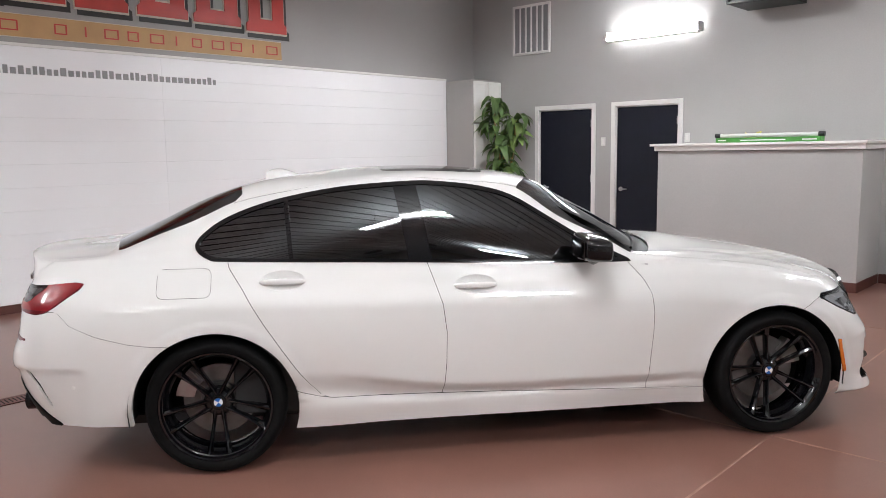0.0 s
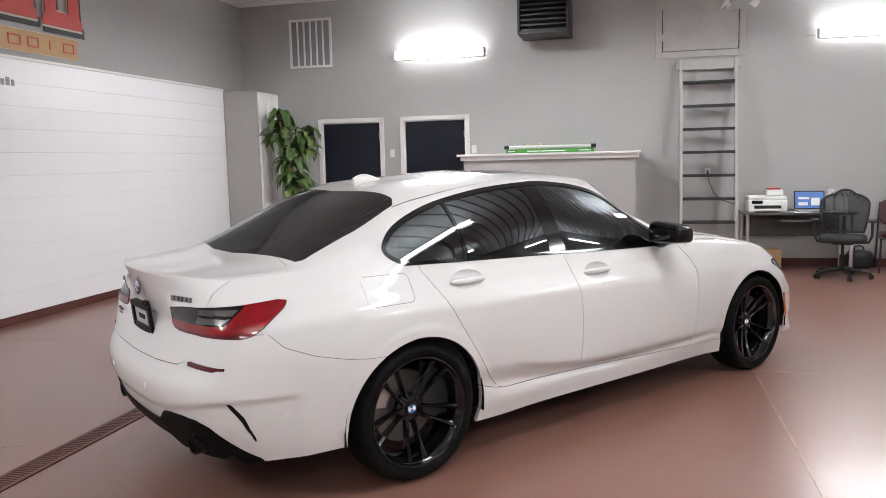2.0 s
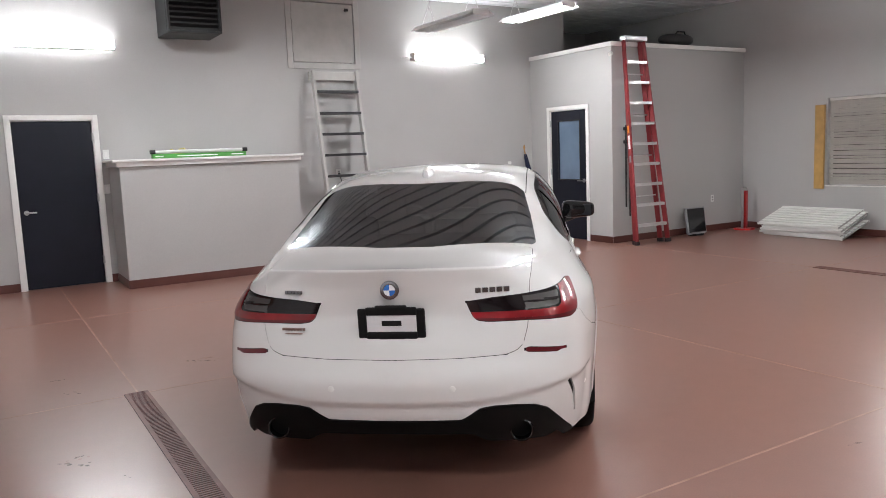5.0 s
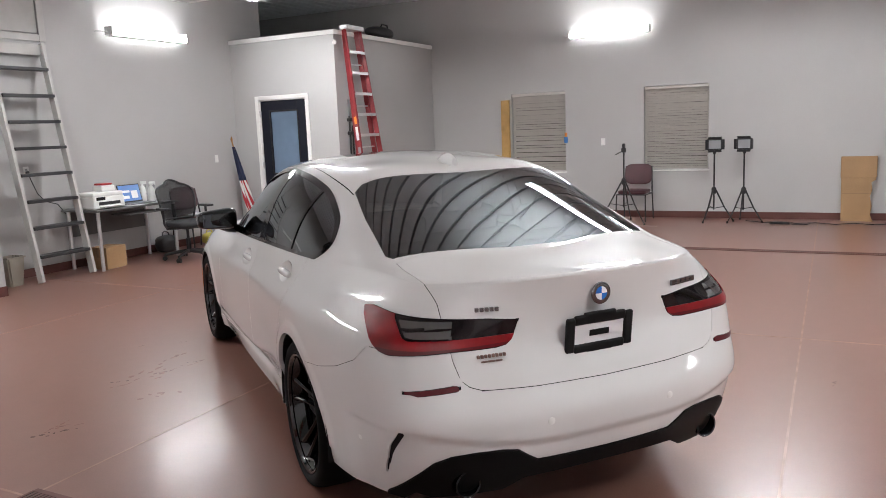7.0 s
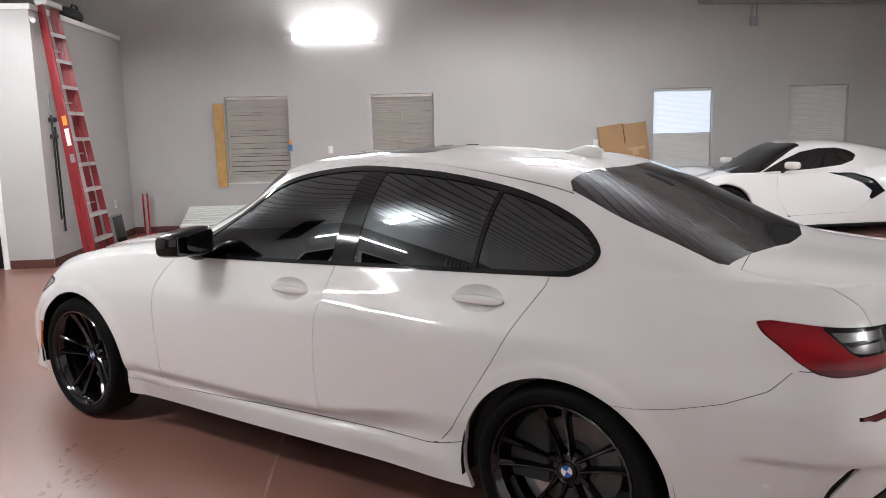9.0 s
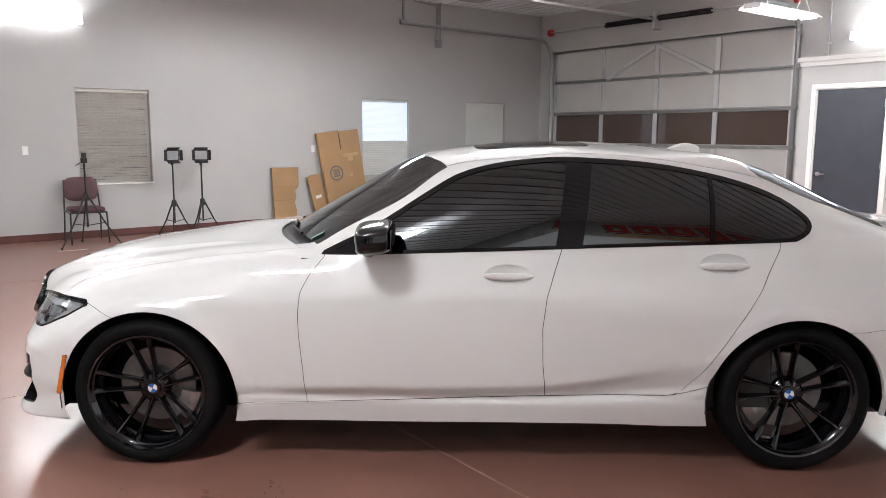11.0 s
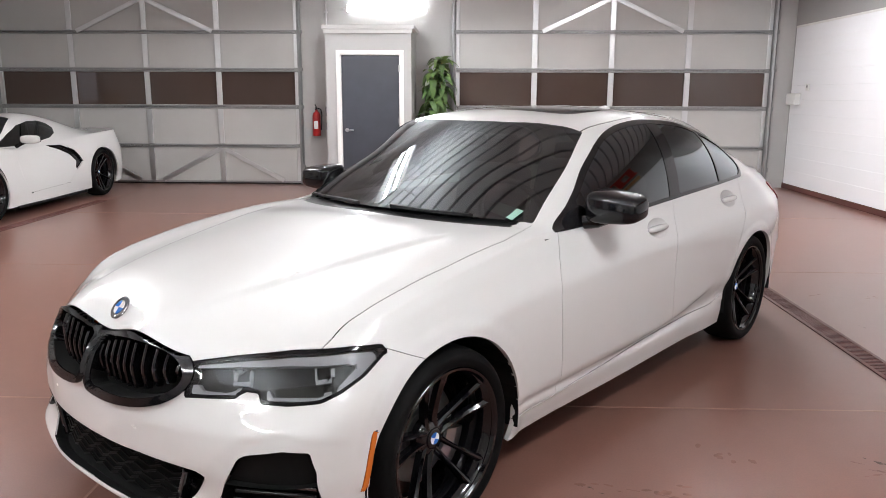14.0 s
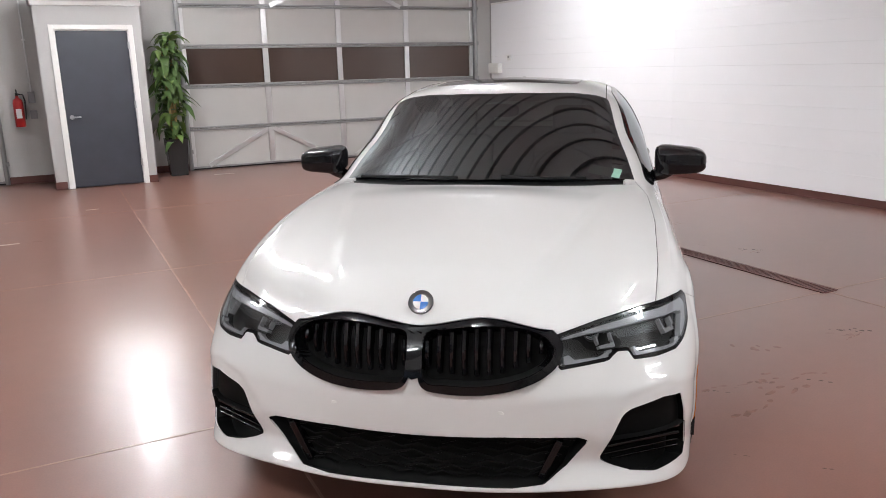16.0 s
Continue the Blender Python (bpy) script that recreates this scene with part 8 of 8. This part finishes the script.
cam_ = thing("wall_camera", "small white security camera on office corner", "camera", pose(5.30, 3.84, 2.86))
bm = bmesh.new()
tube(bm, [(.075, .05, .03), (.03, .02, .02), (0, 0, 0)], .012, 8)
part("arm", bm, M_WHITEP, cam_, smooth=60)
bm = bmesh.new()
tube(bm, [(.02, 0, .0), (-.05, -.04, -.02)], .028, 14)
part("housing", bm, M_WHITEP, cam_, smooth=40)
duf = thing("duffel_bag", "black duffel bag on the office roof", "bag", pose(6.95, 4.06, 3.045))
bm = bmesh.new()
superblob(bm, (0, 0, .10), (.36, .14, .10), .8)
part("sack", bm, M_BLACK, duf, smooth=60)
bm = bmesh.new()
tube(bm, [(-.12, -.09, .16), (-.08, -.10, .22), (.08, -.10, .22), (.12, -.09, .16)], .012, 6)
part("handle", bm, M_BLACK, duf, smooth=60)

mon = thing("monitor", "flat grey monitor standing on the floor", "monitor", pose(6.955, 3.62, 0, -8, 0, 0))
boxes("case", M_GREYP, mon, (-.215, .215, -.02, .03, .03, .46), bevel=.008)
boxes("screen", M_DARKSCR, mon, (-.195, .195, -.0225, -.0201, .06, .44))
boxes("stand", M_BLACK, mon, (-.10, .10, -.06, .10, .004, .03), bevel=.006)

jack = thing("floor_jack", "red upright trailer jack with steel shaft", "jack", pose(8.10, 3.60, 0, 0, 0, 15))
bm = bmesh.new()
box(bm, -.035, .035, -.045, .045, .03, .66, .006)
part("post", bm, M_REDP, jack)
bm = bmesh.new()
prism(bm, [(-.10, -.14), (.10, -.14), (.13, .0), (.10, .14), (-.10, .14), (-.15, 0)], .03, Matrix.Translation((0, 0, .001)))
part("base", bm, M_REDP, jack)
bm = bmesh.new()
tube(bm, [(-.085, 0, .03), (-.085, 0, .70)], .020, 12)
part("jack_shaft", bm, M_STEEL, jack, smooth=40)
bm = bmesh.new()
tube(bm, [(-.11, 0, .685), (.06, 0, .685)], .022, 12)
part("handle", bm, M_STEEL, jack, smooth=40)
# pile of ribbed white panels
for i in range(5):
    pl = thing("ribbed_panel", "white ribbed plastic panel in a sloping pile", "panel",
               pose(8.02 - .016 * i, 2.27 + .03 * ((i * 2) % 3), .118 + .040 * i, 0, -18.5 - 1.3 * (i % 2), 2.5 * (i % 3) - 2), group="pile of ribbed panels")
    boxes("sheet", M_SHADOWP, pl, (-.34, .34, -.66, .66, 0, .018), bevel=.004)
    boxes("edge", M_WHITEP, pl, (-.346, -.340, -.665, .665, 0, .034), (.340, .346, -.665, .665, 0, .034), bevel=.002)
    if i == 0:
        bm = bmesh.new()
        box(bm, -.027, .027, -.655, .655, .019, .036, .006, seg=1)
        rib_mesh = finish(bm, "rib", M_WHITEP)
    for k in range(8):
        rib = new("rib", rib_mesh)
        rib.parent = pl
        rib.location = (-.298 + k * .085, 0, 0)
strip = thing("wood_strip", "brown wood strip leaning beside the window", "board", pose(8.40, 2.47, 0, 0, 0, 0))
boxes("board", M_BROWNW, strip, (-.015, .03, -.075, .075, .70, 2.0), bevel=.003)
cl = thing("window_tag", "small blue and orange tag hanging at window", "tag", pose(8.425, 1.39, 1.24))
boxes("tag", M_BLUE, cl, (-.012, .01, -.03, .03, 0, .10), bevel=.003)
boxes("clip", M_ORANGE, cl, (-.012, .01, -.02, .02, .10, .17), bevel=.003)


def tripod(m, h, spread, label, head, group=""):
    t = thing("tripod" if head == "ball" else "panel_light", label, "tripod" if head == "ball" else "light", m, group=group)
    hub = h * .55 if head == "ball" else h * .42
    for k in range(3):
        a = 2 * math.pi * k / 3 + .4
        c, s = math.cos(a), math.sin(a)
        bm = bmesh.new()
        tube(bm, [(.03 * c, .03 * s, hub), (spread * .55 * c, spread * .55 * s, hub * .45), (spread * c, spread * s, .015)], .013, 8, r2=.008)
        lg = part("leg", bm, M_BLACK, t, smooth=60)
        bm = bmesh.new()
        tube(bm, [(spread * c, spread * s, .0), (spread * c, spread * s, .03)], .014, 8)
        part("rubber_foot", bm, M_BLACK, lg)
        bm = bmesh.new()
        tube(bm, [(.0, .0, hub * .42), (spread * .52 * c, spread * .52 * s, hub * .48)], .006, 6)
        part("brace", bm, M_BLACKM, t)
    bm = bmesh.new()
    tube(bm, [(0, 0, hub * .38), (0, 0, h - .06)], .012, 10)
    part("column", bm, M_BLACK, t, smooth=50)
    bm = bmesh.new()
    lathe(bm, [(0, hub - .05), (.032, hub - .05), (.036, hub - .02), (.036, hub + .03), (.02, hub + .05), (0, hub + .05)], 14)
    part("collar", bm, M_BLACK, t, smooth=40)
    if head == "ball":
        boxes("head", M_BLACK, t, (-.035, .035, -.03, .03, h - .09, h - .02), bevel=.01)
        boxes("phone_clamp", M_BLACK, t, (-.02, .02, -.045, .045, h - .02, h + .045), bevel=.006)
        bm = bmesh.new()
        tube(bm, [(0, 0, h - .06), (.12, .04, h - .12)], .007, 6)
        part("pan_handle", bm, M_BLACK, t, smooth=60)
    else:
        boxes("panel", M_BLACK, t, (-.02, .035, -.105, .105, h - .05, h + .115), bevel=.006)
        boxes("diffuser", M_GREYP, t, (-.0235, -.0202, -.085, .085, h - .03, h + .095))
        for s in (-1, 1):
            bm = bmesh.new()
            box(bm, -.05, 0, -.003, .003, -.075, .075, .001, m=Matrix.Translation((-.022, s * .106, h + .032)) @ Matrix.Rotation(radians(-s * 35), 4, "Z"))
            part("barn_door", bm, M_BLACK, t)
            bm = bmesh.new()
            box(bm, -.05, 0, -.095, .095, -.003, .003, .001, m=Matrix.Translation((-.022, 0, h + .032 + s * .084)) @ Matrix.Rotation(radians(s * 35), 4, "Y"))
            part("barn_door", bm, M_BLACK, t)
        boxes("yoke", M_BLACKM, t, (.0, .02, -.02, .02, h - .11, h - .06), bevel=.004)
    return t


tripod(pose(7.62, 0.22, 0, 0, 0, 96), 1.18, .42, "black camera tripod with spread legs", "ball")
tripod(pose(8.02, -1.05, 0, 0, 0, 12), 1.13, .28, "black panel light on a light stand", "panel", "panel lights on stands")
tripod(pose(8.02, -1.47, 0, 0, 0, -8), 1.13, .28, "black panel light on a light stand", "panel", "panel lights on stands")

# floor markings of pale tape
M_TAPE = mat("pale_floor_tape", (0.62, 0.55, 0.50), 0.6, vary=0.1, vscale=20)
for x0, x1, y0, y1 in ((7.30, 7.335, .30, .66), (7.31, 7.345, -.35, -.02), (2.70, 2.86, -4.27, -4.235), (1.93, 2.07, -5.86, -5.83), (-.10, .20, -8.1, -8.06)):
    tp = boxes("floor_tape", M_TAPE, None, (x0, x1, y0, y1, .0002, .0022))
    tagged(tp, "short strip of pale tape on floor", "tape", "tape marks on the floor")

# cardboard against the east wall
def leaning_sheet(name, label, m, outline, thick, mt=M_CARD):
    """A flattened carton: an outline (along the wall, up) with some thickness; its face looks into the room."""
    c = thing(name, label, "cardboard", m)
    turn = Matrix(((0, 0, 1, 0), (1, 0, 0, 0), (0, 1, 0, 0), (0, 0, 0, 1)))
    bm = bmesh.new()
    prism(bm, outline, thick, turn)
    part("sheet", bm, mt, c)
    return c


torn = leaning_sheet("flattened_carton", "torn flattened brown carton standing against wall", pose(8.30, -2.97, 0, 0, 4, 0),
                     [(-.21, 0), (.20, 0), (.21, .55), (.215, .93), (-.235, .93), (-.23, .60), (-.175, .56), (-.19, .45), (-.16, .36), (-.19, .22), (-.17, .1)], .05)
boxes("flap", M_CARD, torn, (-.016, -.001, -.24, .22, .63, .935), bevel=.003)
boxes("crease", M_CARD2, torn, (-.002, -.0005, -.175, .205, .40, .406))
narrow = leaning_sheet("flattened_carton", "narrow brown flattened carton leaning beside another", pose(8.29, -3.66, 0, -12, 4.5, 0),
                       [(-.13, 0), (.12, 0), (.12, .80), (.02, .82), (-.13, .81)], .04)
boxes("tape", M_WHITEP, narrow, (-.0015, -.0004, -.06, .05, .42, .47))
tall = leaning_sheet("flattened_carton", "tall flattened brown carton with a round blue print", pose(8.17, -4.12, .045, -5.8, 6.8, 0),
                     [(-.38, -.04), (.37, 0), (.41, 1.50), (.0, 1.515), (-.005, 1.49), (-.39, 1.50)], .07)
boxes("flap", M_CARD, tall, (-.012, -.001, -.385, -.01, 1.20, 1.495), bevel=.003)
boxes("slot", M_PIT, tall, (-.0015, -.0003, -.008, .004, 1.18, 1.50))
bm = bmesh.new()
lathe(bm, [(.105, 0), (.128, 0), (.128, .001), (.105, .001)], 32, Matrix.Translation((-.0004, .15, .80)) @ Matrix.Rotation(radians(-90), 4, "Y"))
M_PRINT = mat("navy_box_print", (.10, .105, .12), .7, vary=.2, vscale=20)
part("printed_ring", bm, M_PRINT, tall)
for i in range(4):
    boxes("printed_bar", M_PRINT, tall, (-.0015, -.0004, .085, .215, .74 + i * .034, .762 + i * .034))
for y, z, w, h in ((-.33, 1.06, .30, .05), (-.21, .98, .10, .09), (.02, .20, .26, .05), (-.16, .72, .05, .05), (-.10, .28, .03, .03)):
    boxes("tape", M_SIGNT, tall, (-.0015, -.0004, y, y + w, z, z + h))

cbl = thing("floor_cable", "black cable lying loose on the floor", "cable")
bm = bmesh.new()
tube(bm, [(8.1, -1.5, .01), (7.95, -1.75, .008), (8.05, -2.0, .008), (7.9, -2.2, .008), (8.0, -2.45, .008), (7.86, -2.7, .008), (8.0, -2.95, .008), (7.9, -3.2, .008), (7.97, -3.5, .008)], .007, 6)
tube(bm, [(8.0, -2.1, .014), (7.8, -2.15, .008), (7.78, -2.35, .008), (7.95, -2.40, .014)], .007, 6)
part("cord", bm, M_BLACK, cbl, smooth=60)
boxes("power_strip", M_BLACK, cbl, (7.80, 7.87, -2.12, -1.85, .001, .035), bevel=.006)

# ---- south wall ----
fx = thing("fire_extinguisher", "red fire extinguisher hung on the wall", "extinguisher", pose(2.68, -8.70, .82))
bm = bmesh.new()
lathe(bm, [(0, 0), (.060, 0), (.066, .012), (.066, .33), (.055, .375), (.022, .40), (.020, .43), (0, .43)], 28)
body = part("cylinder", bm, M_REDP, fx, smooth=45)
boxes("label", M_PAPER, body, (-.035, .035, .0655, .0668, .12, .25))
bm = bmesh.new()
box(bm, -.018, .018, -.03, .05, .43, .47, .006)
tube(bm, [(0, -.02, .465), (0, .10, .51)], .010, 8)
tube(bm, [(0, -.02, .455), (0, .10, .455)], .008, 8)
part("valve", bm, M_BLACKM, fx, smooth=40)
bm = bmesh.new()
tube(bm, [(-.02, .0, .45), (-.075, .01, .44), (-.092, .02, .36), (-.085, .03, .20), (-.078, .03, .10)], .011, 8)
part("hose", bm, M_BLACK, fx, smooth=60)
boxes("wall_hook", M_BLACK, fx, (-.02, .02, -.128, -.064, .30, .40), bevel=.004)

pipe = thing("wall_conduit", "grey electrical conduit with boxes on wall", "conduit", kind="")
bm = bmesh.new()
tube(bm, [(2.50, YS + .02, ZC), (2.50, YS + .02, 1.30)], .011, 10)
part("pipe", bm, M_GALV, pipe, smooth=60)
for z0, z1 in ((1.14, 1.30), (.92, 1.04)):
    boxes("junction_box", M_GREYP, pipe, (2.455, 2.545, YS + .001, YS + .055, z0, z1), bevel=.006)
for z in (2.0, 2.8, 3.4):
    boxes("strap", M_GALV, pipe, (2.475, 2.525, YS + .001, YS + .034, z, z + .02), bevel=.002)
drop = thing("ceiling_conduit", "grey conduit pair with an outlet box high on the wall", "conduit")
bm = bmesh.new()
tube(bm, [(8.40, -5.6, ZC - .02), (8.40, -6.09, ZC - .06), (8.41, -6.12, ZC - .14), (8.41, -6.12, 3.20)], .013, 8)
part("pipe", bm, M_RAILG, drop, smooth=60)
bm = bmesh.new()
tube(bm, [(8.41, -6.20, ZC), (8.41, -6.20, 3.20)], .013, 8)
part("drop_pipe", bm, M_RAILG, drop, smooth=60)
boxes("outlet_box", M_GREYP, drop, (8.385, 8.447, -6.22, -6.10, 3.06, 3.20), bevel=.006)
wb = thing("control_box", "white plastic control box on the wall boards", "box")
boxes("case", M_WHITEP, wb, (XW + .025, XW + .115, -8.70, -8.36, 1.36, 1.54), bevel=.008)
boxes("cover", M_WHITEP, wb, (XW + .116, XW + .122, -8.68, -8.38, 1.38, 1.52), bevel=.002)
th = thing("thermostat", "small white thermostat on the wall boards", "thermostat")
boxes("case", M_WHITEP, th, (XW + .025, XW + .05, -8.16, -8.06, 1.58, 1.68), bevel=.006)
boxes("display", M_GREYP, th, (XW + .0502, XW + .0515, -8.135, -8.085, 1.625, 1.66))

# scuff marks dragged across the floor coating
M_SCUFF = mat("dull_floor_scuff", (0.200, 0.096, 0.074), 0.46, vary=0.3, vscale=25)
M_CHIP = mat("bare_concrete_chip", (0.125, 0.085, 0.072), 0.75, vary=0.35, vscale=60, bump=0.6, bscale=120)
rnd = random.Random(21)
MARKS = (("floor_scuff", -.95, 1.43, -.25, 1.29, .030, 14), ("floor_scuff", -1.57, 1.19, -1.43, 1.06, .028, 6), ("floor_scuff", -2.69, -.47, -2.56, -.45, .035, 6),
         ("floor_chip", -1.68, 1.14, -1.50, 1.03, .045, 9), ("floor_chip", -.87, 1.50, -.79, 1.46, .030, 4), ("floor_chip", -.36, 1.35, -.26, 1.29, .022, 5),
         ("floor_scuff", -.75, 1.45, -.14, 1.58, .050, 9), ("floor_scuff", -.72, 1.33, -.50, 1.36, .060, 5), ("floor_scuff", -1.02, 1.06, -.86, .98, .075, 8),
         ("floor_chip", .03, 1.82, .07, 1.79, .012, 2), ("floor_chip", -.17, 2.07, -.13, 2.03, .012, 2), ("floor_chip", -2.70, -.50, -2.55, -.60, .045, 7),
         ("floor_chip", -2.60, -.42, -2.64, -.47, .030, 3), ("floor_scuff", -1.66, 1.14, -1.42, 1.20, .020, 6), ("floor_chip", -2.56, .84, -2.47, .80, .030, 4),
         ("floor_chip", -2.62, 1.22, -2.50, 1.22, .026, 4), ("floor_chip", -2.45, -.86, -2.42, -.90, .012, 2), ("floor_chip", 2.52, -4.24, 2.60, -4.26, .03, 3),
         ("floor_chip", -1.95, -1.68, -1.91, -1.70, .012, 2), ("floor_scuff", -2.55, -1.72, -2.40, -1.66, .03, 4), ("floor_scuff", -2.95, -1.66, -2.82, -1.62, .03, 4),
         ("floor_chip", .60, -2.66, .70, -2.70, .02, 3))
for name, x0, y0, x1, y1, w, n in MARKS:
    bm = bmesh.new()
    for i in range(n):
        f = (i + rnd.uniform(0, .5)) / n
        dx, dy = x1 - x0, y1 - y0
        ln = math.hypot(dx, dy)
        cx, cy = x0 + dx * f + rnd.uniform(-.4, .4) * w, y0 + dy * f + rnd.uniform(-.8, .8) * w
        k = 8
        a0 = math.atan2(dy, dx) + rnd.uniform(-.3, .3)
        l, b = ln / n * rnd.uniform(.3, .8), w * rnd.uniform(.12, .4)
        rim = []
        for j in range(k):
            a = 2 * math.pi * j / k
            r = rnd.uniform(.6, 1.0)
            u, v = l * r * math.cos(a), b * r * math.sin(a)
            rim.append(bm.verts.new((cx + u * math.cos(a0) - v * math.sin(a0), cy + u * math.sin(a0) + v * math.cos(a0), .0012 + .0001 * i)))
        bm.faces.new(rim)
    tagged(part(name, bm, M_SCUFF if name == "floor_scuff" else M_CHIP), "dark scuff mark on the floor coating" if name == "floor_scuff" else "small chip worn through the floor coating", "floor mark", kind="structure")
